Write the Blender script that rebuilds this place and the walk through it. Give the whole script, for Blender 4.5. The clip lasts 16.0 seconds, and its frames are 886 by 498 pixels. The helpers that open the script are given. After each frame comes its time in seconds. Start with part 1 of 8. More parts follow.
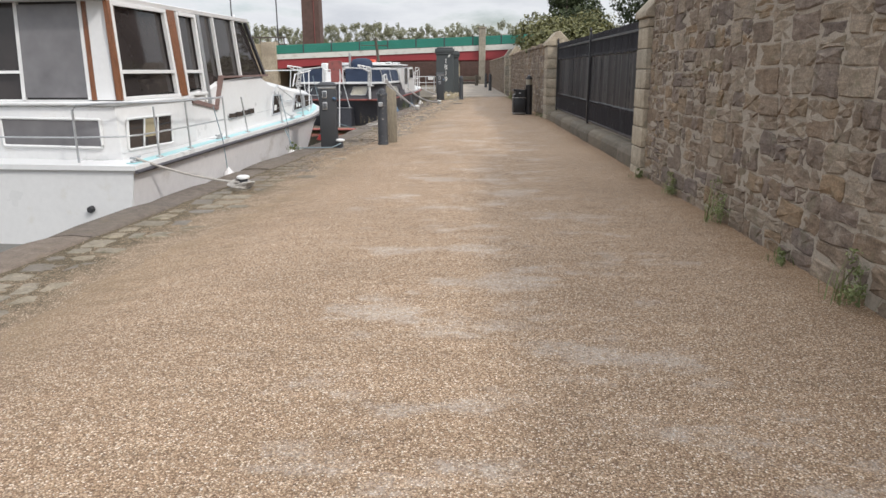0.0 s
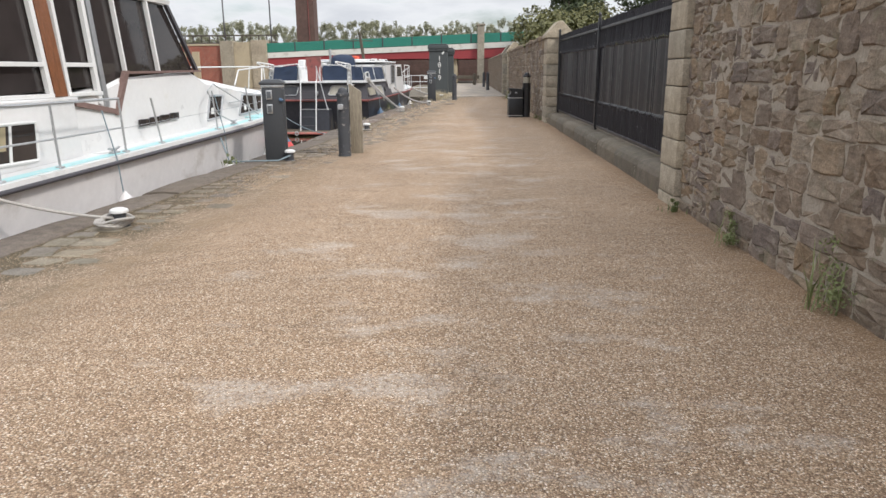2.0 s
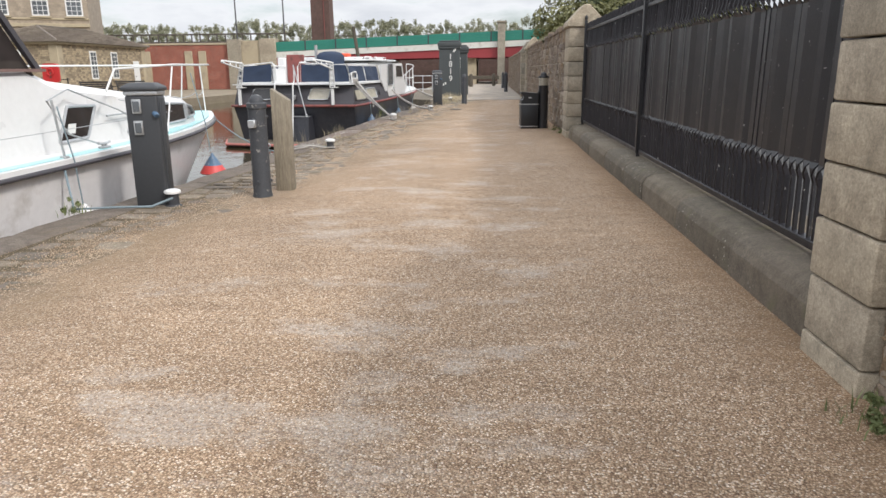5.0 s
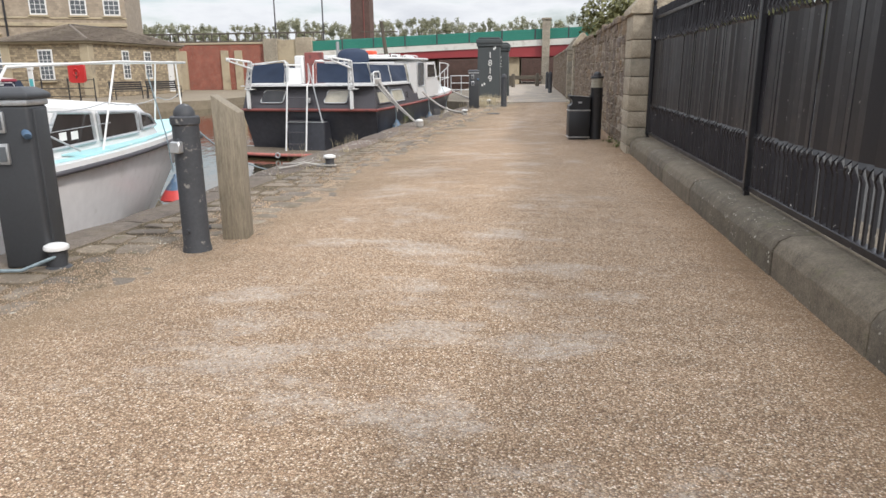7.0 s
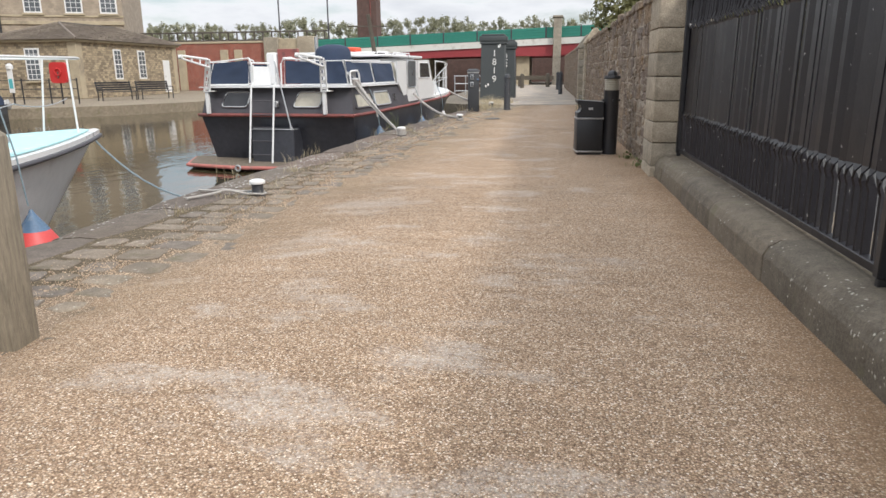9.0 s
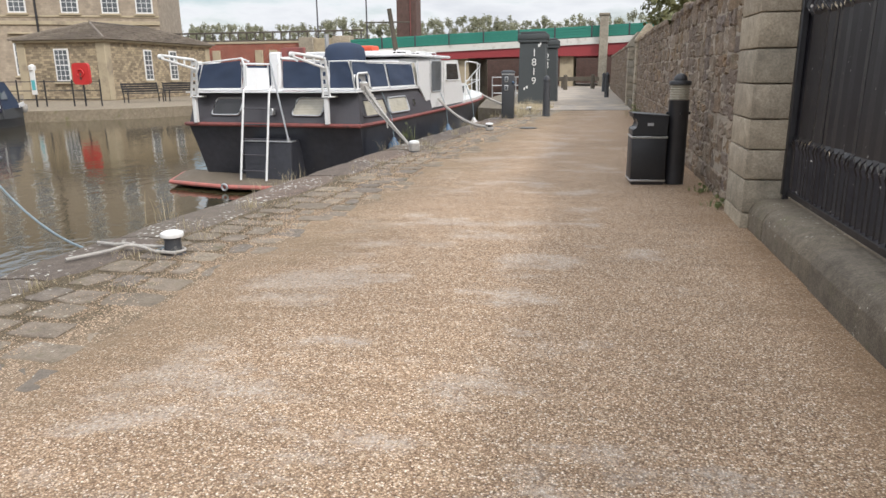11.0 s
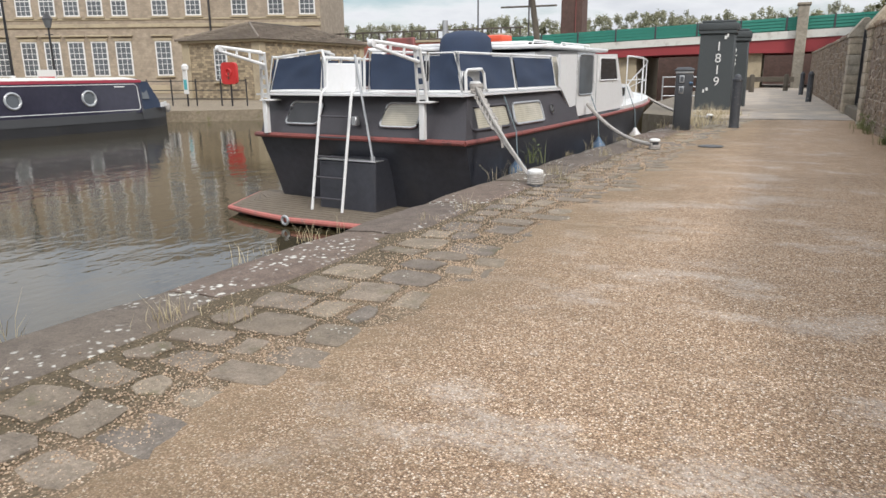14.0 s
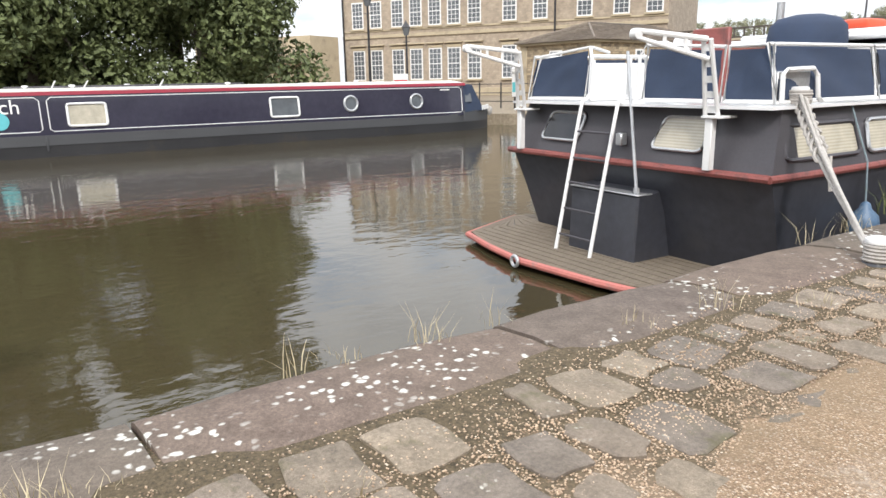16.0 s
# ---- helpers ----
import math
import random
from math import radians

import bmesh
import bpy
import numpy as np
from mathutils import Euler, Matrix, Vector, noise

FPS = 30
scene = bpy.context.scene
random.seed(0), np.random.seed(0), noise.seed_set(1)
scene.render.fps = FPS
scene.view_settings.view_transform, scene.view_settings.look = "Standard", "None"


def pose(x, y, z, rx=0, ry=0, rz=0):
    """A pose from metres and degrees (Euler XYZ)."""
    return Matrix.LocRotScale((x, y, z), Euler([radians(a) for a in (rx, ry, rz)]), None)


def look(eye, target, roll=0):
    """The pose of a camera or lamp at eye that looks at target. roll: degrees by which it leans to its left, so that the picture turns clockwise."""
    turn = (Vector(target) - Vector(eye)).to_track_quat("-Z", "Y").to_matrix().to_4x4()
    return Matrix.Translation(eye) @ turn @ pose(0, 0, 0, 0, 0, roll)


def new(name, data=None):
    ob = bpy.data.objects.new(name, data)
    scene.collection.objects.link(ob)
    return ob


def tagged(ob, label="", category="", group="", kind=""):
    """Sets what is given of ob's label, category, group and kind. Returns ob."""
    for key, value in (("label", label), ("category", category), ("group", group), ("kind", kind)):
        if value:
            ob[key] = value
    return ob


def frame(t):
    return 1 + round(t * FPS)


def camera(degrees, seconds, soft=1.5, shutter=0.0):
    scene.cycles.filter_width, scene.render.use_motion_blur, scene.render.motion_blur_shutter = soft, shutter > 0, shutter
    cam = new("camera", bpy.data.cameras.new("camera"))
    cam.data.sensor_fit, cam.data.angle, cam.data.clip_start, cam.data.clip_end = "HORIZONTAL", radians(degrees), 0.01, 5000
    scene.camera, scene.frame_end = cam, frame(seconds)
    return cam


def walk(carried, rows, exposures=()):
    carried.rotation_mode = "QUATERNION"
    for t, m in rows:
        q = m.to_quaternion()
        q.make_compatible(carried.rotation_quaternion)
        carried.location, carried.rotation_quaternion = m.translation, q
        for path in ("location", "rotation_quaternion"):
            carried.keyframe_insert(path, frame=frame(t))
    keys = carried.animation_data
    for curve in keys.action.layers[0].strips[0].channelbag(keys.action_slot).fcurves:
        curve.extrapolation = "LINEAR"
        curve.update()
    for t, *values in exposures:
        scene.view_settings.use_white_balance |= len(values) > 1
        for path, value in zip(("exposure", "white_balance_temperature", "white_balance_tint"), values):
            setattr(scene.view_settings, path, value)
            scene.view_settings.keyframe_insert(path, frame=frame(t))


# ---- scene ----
cam = camera(65.3, 16.0)
METRES, EYE, TILT, LEAN, TURN = 19.0, 1.306, 0.2, 0.0, 1.6
ROWS = [
    (0.0, 0.0, 0.0, 0.0, -0.09, -14.68, 0.33),
    (0.5, 0.0028, 0.0336, -0.0033, -0.02, -14.68, 0.36),
    (1.0, 0.0084, 0.0661, -0.0048, -0.01, -14.68, 0.42),
    (1.5, 0.0152, 0.0983, -0.0047, 0.04, -14.66, 0.41),
    (2.0, 0.0218, 0.1314, -0.0047, 0.05, -14.7, 0.42),
    (2.5, 0.0286, 0.1634, -0.0043, 0.12, -14.68, 0.42),
    (3.0, 0.0353, 0.198, -0.0038, 0.17, -14.72, 0.38),
    (3.5, 0.0437, 0.2306, -0.0035, 0.25, -14.71, 0.39),
    (6.0, 0.056, 0.3893, -0.0082, 3.8, -14.69, 0.49),
    (6.5, 0.0569, 0.4214, -0.008, 4.62, -14.71, 0.49),
    (7.0, 0.0592, 0.4511, -0.0076, 5.57, -14.66, 0.53),
    (7.5, 0.0625, 0.4833, -0.008, 5.93, -14.69, 0.52),
    (8.0, 0.0673, 0.513, -0.0072, 6.21, -14.67, 0.55),
    (8.5, 0.0701, 0.5447, -0.0084, 6.38, -14.66, 0.53),
    (9.0, 0.0723, 0.5732, -0.0095, 6.6, -14.63, 0.51),
    (11.5, 0.0761, 0.7238, -0.008, 11.49, -14.59, 0.55),
    (12.0, 0.0746, 0.7555, -0.0078, 12.92, -14.6, 0.57),
    (12.5, 0.0742, 0.7856, -0.008, 14.22, -14.56, 0.58),
    (13.0, 0.0698, 0.8171, -0.0098, 15.7, -14.54, 0.57),
    (13.5, 0.0648, 0.8461, -0.0121, 17.89, -14.48, 0.49),
    (14.0, 0.0563, 0.8729, -0.012, 23.33, -14.41, 0.6),
    (14.5, 0.0489, 0.9003, -0.0116, 29.75, -14.32, 0.75),
    (15.0, 0.0443, 0.9284, -0.0116, 38.51, -14.11, 0.97),
    (15.5, 0.0379, 0.9582, -0.0116, 46.01, -14.01, 1.02),
    (16.0, 0.0348, 0.989, -0.0118, 51.05, -13.88, 1.17),
]
walk(cam, [(t, pose(0, 0, EYE, TILT, LEAN, TURN) @ pose(METRES * x, METRES * y, METRES * z, 90 + pitch, roll, yaw)) for t, x, y, z, yaw, pitch, roll in ROWS], exposures=[(0.0, -0.12), (3.5, 0.01), (6.5, 0.03), (9.0, 0.03), (12.5, 0.0), (13.5, -0.03), (14.0, -0.07), (14.5, -0.01), (15.2, 0.16), (16.0, 0.40)])

# ---------------------------------------------------------------- world, sun
SUN_ELEV, SUN_AZ = 40.0, 129.0          # degrees; azimuth clockwise from +y
world = bpy.data.worlds.new("sky")
scene.world = world
world.use_nodes = True
wn, wl = world.node_tree.nodes, world.node_tree.links
wn.clear()
w_out = wn.new("ShaderNodeOutputWorld")
w_bg = wn.new("ShaderNodeBackground")
w_sky = wn.new("ShaderNodeTexSky")
w_sky.sky_type = "NISHITA"
w_sky.sun_disc = False
w_sky.sun_elevation = radians(SUN_ELEV)
w_sky.sun_rotation = radians(SUN_AZ)
w_sky.dust_density = 2.5
w_tc = wn.new("ShaderNodeTexCoord")
w_map = wn.new("ShaderNodeMapping")
w_map.inputs["Scale"].default_value = (1.6, 1.6, 5.5)
w_noise = wn.new("ShaderNodeTexNoise")
w_noise.inputs["Scale"].default_value = 2.6
w_noise.inputs["Detail"].default_value = 9
w_noise.inputs["Roughness"].default_value = 0.58
w_ramp = wn.new("ShaderNodeValToRGB")
w_ramp.color_ramp.elements[0].position = 0.30
w_ramp.color_ramp.elements[0].color = (0, 0, 0, 1)
w_ramp.color_ramp.elements[1].position = 0.48
w_ramp.color_ramp.elements[1].color = (1, 1, 1, 1)
w_shade = wn.new("ShaderNodeValToRGB")
w_shade.color_ramp.elements[0].position = 0.44
w_shade.color_ramp.elements[0].color = (6.15, 6.3, 6.55, 1)
w_shade.color_ramp.elements[1].position = 0.66
w_shade.color_ramp.elements[1].color = (4.6, 4.8, 5.2, 1)
w_mix = wn.new("ShaderNodeMix")
w_mix.data_type = "RGBA"
wl.new(w_tc.outputs["Generated"], w_map.inputs["Vector"])
wl.new(w_map.outputs["Vector"], w_noise.inputs["Vector"])
wl.new(w_noise.outputs["Fac"], w_ramp.inputs["Fac"])
wl.new(w_noise.outputs["Fac"], w_shade.inputs["Fac"])
wl.new(w_ramp.outputs["Color"], w_mix.inputs["Factor"])
wl.new(w_sky.outputs["Color"], w_mix.inputs["A"])
wl.new(w_shade.outputs["Color"], w_mix.inputs["B"])
w_sep = wn.new("ShaderNodeSeparateXYZ")
w_up = wn.new("ShaderNodeMapRange")          # an overcast sky brightens towards the zenith
w_up.interpolation_type = "SMOOTHSTEP"
w_up.inputs["From Min"].default_value, w_up.inputs["From Max"].default_value = 0.08, 0.75
w_up.inputs["To Min"].default_value, w_up.inputs["To Max"].default_value = 1.0, 2.05
w_mul = wn.new("ShaderNodeVectorMath")
w_mul.operation = "SCALE"
wl.new(w_tc.outputs["Generated"], w_sep.inputs[0])
wl.new(w_sep.outputs["Z"], w_up.inputs["Value"])
wl.new(w_mix.outputs["Result"], w_mul.inputs[0])
wl.new(w_up.outputs[0], w_mul.inputs["Scale"])
wl.new(w_mul.outputs[0], w_bg.inputs["Color"])
w_bg.inputs["Strength"].default_value = 0.15
wl.new(w_bg.outputs["Background"], w_out.inputs["Surface"])

sun_data = bpy.data.lights.new("sun", "SUN")
sun_data.energy, sun_data.angle, sun_data.color = 2.15, radians(5), (1.0, 0.955, 0.905)
sun = new("sun", sun_data)
_a, _e = radians(SUN_AZ), radians(SUN_ELEV)
sun_dir = Vector((math.sin(_a) * math.cos(_e), math.cos(_a) * math.cos(_e), math.sin(_e)))
sun.matrix_world = look(sun_dir * 60, (0, 0, 0))

# ---------------------------------------------------------------- materials
def nodes_of(name):
    m = bpy.data.materials.new(name)
    m.use_nodes = True
    nt = m.node_tree
    return m, nt, nt.nodes["Principled BSDF"]


def mixc(nt, fac, a, b, mode="MIX"):
    n = nt.nodes.new("ShaderNodeMix")
    n.data_type, n.blend_type = "RGBA", mode
    for key, val in (("Factor", fac), ("A", a), ("B", b)):
        if isinstance(val, bpy.types.NodeSocket):
            nt.links.new(val, n.inputs[key])
        elif key == "Factor":
            n.inputs[key].default_value = val
        else:
            n.inputs[key].default_value = (*val[:3], 1)
    return n.outputs["Result"]


def noise_of(nt, vec, scale, detail=4, rough=0.55):
    n = nt.nodes.new("ShaderNodeTexNoise")
    n.inputs["Scale"].default_value, n.inputs["Detail"].default_value, n.inputs["Roughness"].default_value = scale, detail, rough
    nt.links.new(vec, n.inputs["Vector"])
    return n.outputs["Fac"]


def ramp_of(nt, fac, stops, constant=False):
    n = nt.nodes.new("ShaderNodeValToRGB")
    els = n.color_ramp.elements
    while len(els) < len(stops):
        els.new(0.5)
    for el, (p, c) in zip(els, stops):
        el.position, el.color = p, ((c, c, c, 1) if isinstance(c, (int, float)) else (*c, 1))
    if constant:
        n.color_ramp.interpolation = "CONSTANT"
    nt.links.new(fac, n.inputs["Fac"])
    return n.outputs["Color"]


def bump_of(nt, height, strength, dist, bsdf, normal=None):
    n = nt.nodes.new("ShaderNodeBump")
    n.inputs["Strength"].default_value, n.inputs["Distance"].default_value = strength, dist
    nt.links.new(height, n.inputs["Height"])
    if normal is not None:
        nt.links.new(normal, n.inputs["Normal"])
    nt.links.new(n.outputs["Normal"], bsdf.inputs["Normal"])
    return n.outputs["Normal"]


def position(nt):
    return nt.nodes.new("ShaderNodeNewGeometry").outputs["Position"]


def stretched(nt, vec, s):
    n = nt.nodes.new("ShaderNodeMapping")
    n.inputs["Scale"].default_value = s
    nt.links.new(vec, n.inputs["Vector"])
    return n.outputs["Vector"]


def pbr(name, col, rough=0.6, metal=0.0, var=0.18, scale=3.0, fine=45.0, bump=0.25, dist=0.004, stain=None, stain_at=(0.55, 0.7), stain_scale=2.0, stretch=None, coat=0.0):
    """A plain surface with variation at two scales, fine relief and, where asked, stains."""
    m, nt, b = nodes_of(name)
    pos = position(nt)
    if stretch:
        pos = stretched(nt, pos, stretch)
    big, small = noise_of(nt, pos, scale), noise_of(nt, pos, fine, 5, 0.6)
    c = mixc(nt, big, [v * (1 - var) for v in col], [min(1, v * (1 + var)) for v in col])
    c = mixc(nt, 1.0, c, ramp_of(nt, small, [(0.25, 1 - var), (0.75, 1 + var * 0.4)]), "MULTIPLY")
    if stain:
        mask = ramp_of(nt, noise_of(nt, pos, stain_scale, 7, 0.62), [(stain_at[0], 0.0), (stain_at[1], 1.0)])
        c = mixc(nt, mask, c, stain)
    nt.links.new(c, b.inputs["Base Color"])
    r = ramp_of(nt, big, [(0.2, max(0.02, rough - 0.1)), (0.8, min(1, rough + 0.1))])
    nt.links.new(r, b.inputs["Roughness"])
    b.inputs["Metallic"].default_value = metal
    b.inputs["Coat Weight"].default_value = coat
    bump_of(nt, small, bump, dist, b)
    return m


def stone_mat(name, palette, per_object, rough=0.9, lichen=None, lichen_scale=16.0, lichen_at=(0.10, 0.16), bump=0.7, moss=None, lime=None):
    """Stones whose colours differ from piece to piece."""
    m, nt, b = nodes_of(name)
    pos = position(nt)
    rnd = nt.nodes.new("ShaderNodeObjectInfo").outputs["Random"] if per_object else nt.nodes.new("ShaderNodeNewGeometry").outputs["Random Per Island"]
    k = len(palette)
    c = ramp_of(nt, rnd, [(i / k, p) for i, p in enumerate(palette)], True)
    mid, fine, big = noise_of(nt, pos, 9, 6, 0.65), noise_of(nt, pos, 70, 6, 0.65), noise_of(nt, pos, 1.3, 3)
    c = mixc(nt, 1.0, c, ramp_of(nt, mid, [(0.25, 0.62), (0.72, 1.22)]), "MULTIPLY")
    c = mixc(nt, 1.0, c, ramp_of(nt, fine, [(0.30, 0.66), (0.70, 1.20)]), "MULTIPLY")
    c = mixc(nt, 1.0, c, ramp_of(nt, noise_of(nt, pos, 260, 4, 0.7), [(0.36, 0.72), (0.64, 1.16)]), "MULTIPLY")
    c = mixc(nt, ramp_of(nt, big, [(0.4, 0.0), (0.75, 0.45)]), c, (0.16, 0.13, 0.10))
    if lime:                            # bedding lines, and lime smeared over the edges
        bed = noise_of(nt, stretched(nt, pos, (3, 3, 16)), 3.2, 6, 0.68)
        c = mixc(nt, 1.0, c, ramp_of(nt, bed, [(0.30, 0.66), (0.68, 1.20)]), "MULTIPLY")
        c = mixc(nt, ramp_of(nt, noise_of(nt, pos, 6.5, 8, 0.72), [(0.55, 0.0), (0.68, 0.5)]), c, lime)
    if moss:
        c = mixc(nt, ramp_of(nt, noise_of(nt, pos, 5, 6, 0.7), [(0.56, 0.0), (0.70, 0.7)]), c, moss)
    if lichen:
        v = nt.nodes.new("ShaderNodeTexVoronoi")
        v.inputs["Scale"].default_value = lichen_scale * 1.3
        w = nt.nodes.new("ShaderNodeVectorMath")
        w.operation = "ADD"
        warp = nt.nodes.new("ShaderNodeTexNoise")
        warp.inputs["Scale"].default_value = 14
        sc = nt.nodes.new("ShaderNodeVectorMath")
        sc.operation = "SCALE"
        sc.inputs["Scale"].default_value = 0.05
        nt.links.new(pos, warp.inputs["Vector"])
        nt.links.new(warp.outputs["Color"], sc.inputs[0])
        nt.links.new(pos, w.inputs[0])
        nt.links.new(sc.outputs[0], w.inputs[1])
        nt.links.new(w.outputs[0], v.inputs["Vector"])
        wob = nt.nodes.new("ShaderNodeMath")
        wob.operation = "MULTIPLY_ADD"
        wob.inputs[1].default_value, wob.inputs[2].default_value = 0.9, -0.36
        nt.links.new(noise_of(nt, pos, 7, 5, 0.7), wob.inputs[0])
        dist = nt.nodes.new("ShaderNodeMath")
        nt.links.new(v.outputs["Distance"], dist.inputs[0])
        nt.links.new(wob.outputs[0], dist.inputs[1])
        spot = ramp_of(nt, dist.outputs[0], [(lichen_at[0] * 2.4, 1.0), (lichen_at[1] * 2.4, 0.0)])
        patch = ramp_of(nt, noise_of(nt, pos, 1.7, 4), [(0.47, 0.0), (0.56, 1.0)])
        c = mixc(nt, mixc(nt, 1.0, spot, patch, "MULTIPLY"), c, lichen)
    nt.links.new(c, b.inputs["Base Color"])
    b.inputs["Roughness"].default_value = rough
    b.inputs["Specular IOR Level"].default_value = 0.25
    n1 = bump_of(nt, mid, bump, 0.02, b)
    bump_of(nt, fine, 0.5, 0.006, b, n1)
    return m


def gravel_mat():
    m, nt, b = nodes_of("gravel")
    pos = position(nt)
    v = nt.nodes.new("ShaderNodeTexVoronoi")
    v.inputs["Scale"].default_value = 150
    nt.links.new(pos, v.inputs["Vector"])
    sep = nt.nodes.new("ShaderNodeSeparateColor")
    nt.links.new(v.outputs["Color"], sep.inputs["Color"])
    stone = ramp_of(nt, sep.outputs["Red"], [(0.0, (0.215, 0.140, 0.093)), (0.25, (0.37, 0.260, 0.176)), (0.5, (0.475, 0.345, 0.240)), (0.75, (0.575, 0.435, 0.315)), (0.90, (0.76, 0.625, 0.49)), (1.0, (0.93, 0.86, 0.77))])
    stone = mixc(nt, 1.0, stone, ramp_of(nt, v.outputs["Distance"], [(0.20, 1.12), (0.62, 0.54)]), "MULTIPLY")
    dust = mixc(nt, noise_of(nt, pos, 190, 5, 0.7), (0.36, 0.335, 0.315), (0.66, 0.62, 0.585))
    big = noise_of(nt, stretched(nt, pos, (0.75, 1.25, 1)), 1.5, 9, 0.68)
    sx = nt.nodes.new("ShaderNodeSeparateXYZ")
    nt.links.new(pos, sx.inputs[0])

    def calc(op, a, k, k2=0.0):
        n = nt.nodes.new("ShaderNodeMath")
        n.operation = op
        for slot, val in enumerate((a, k, k2)):
            if isinstance(val, bpy.types.NodeSocket):
                nt.links.new(val, n.inputs[slot])
            else:
                n.inputs[slot].default_value = val
        return n.outputs[0]

    def between(a, f0, f1, t0, t1):
        n = nt.nodes.new("ShaderNodeMapRange")
        for key, val in (("From Min", f0), ("From Max", f1), ("To Min", t0), ("To Max", t1)):
            n.inputs[key].default_value = val
        nt.links.new(a, n.inputs["Value"])
        return n.outputs[0]
    lane = between(calc("ABSOLUTE", calc("SUBTRACT", sx.outputs["X"], 0.35), 0.0), 0.9, 2.2, 0.0, 0.2)
    worn = calc("SUBTRACT", big, lane)
    mask = ramp_of(nt, worn, [(0.515, 0.0), (0.60, 0.72)])
    speck = ramp_of(nt, noise_of(nt, pos, 46, 6, 0.75), [(0.40, 0.12), (0.60, 1.0)])
    c = mixc(nt, mixc(nt, 1.0, mask, speck, "MULTIPLY"), stone, dust)
    # soil and moss trodden in beside the quay, leaf litter along the wall
    off = calc("SUBTRACT", sx.outputs["X"], calc("MULTIPLY_ADD", sx.outputs["Y"], 0.108, -4.32))
    wob = calc("MULTIPLY_ADD", noise_of(nt, pos, 1.1, 7, 0.7), 1.9, -0.95)
    soil = mixc(nt, noise_of(nt, pos, 60, 6, 0.75), (0.115, 0.085, 0.052), (0.34, 0.265, 0.18))
    fine = calc("MULTIPLY_ADD", noise_of(nt, pos, 7.0, 6, 0.75), 1.6, -0.8)
    c = mixc(nt, between(calc("ADD", calc("ADD", off, wob), fine), 1.0, 2.1, 0.8, 0.0), c, soil)
    litter = mixc(nt, noise_of(nt, pos, 75, 6, 0.75), (0.12, 0.075, 0.042), (0.37, 0.25, 0.15))
    c = mixc(nt, between(calc("ADD", sx.outputs["X"], calc("MULTIPLY_ADD", wob, 0.55, 0.0)), 1.85, 2.35, 0.0, 0.7), c, litter)
    tone = ramp_of(nt, noise_of(nt, pos, 0.5, 5), [(0.3, 0.88), (0.7, 1.10)])
    c = mixc(nt, 1.0, c, tone, "MULTIPLY")
    ripple = ramp_of(nt, noise_of(nt, stretched(nt, pos, (0.8, 3.4, 1)), 2.3, 5, 0.6), [(0.32, 0.88), (0.68, 1.07)])
    c = mixc(nt, 1.0, c, ripple, "MULTIPLY")
    c = mixc(nt, 1.0, c, (0.995, 0.940, 0.870), "MULTIPLY")
    nt.links.new(c, b.inputs["Base Color"])
    b.inputs["Roughness"].default_value = 0.88
    b.inputs["Specular IOR Level"].default_value = 0.3
    inv = nt.nodes.new("ShaderNodeMath")
    inv.operation = "SUBTRACT"
    inv.inputs[0].default_value = 1.0
    nt.links.new(v.outputs["Distance"], inv.inputs[1])
    bump_of(nt, inv.outputs[0], 0.75, 0.008, b)
    return m


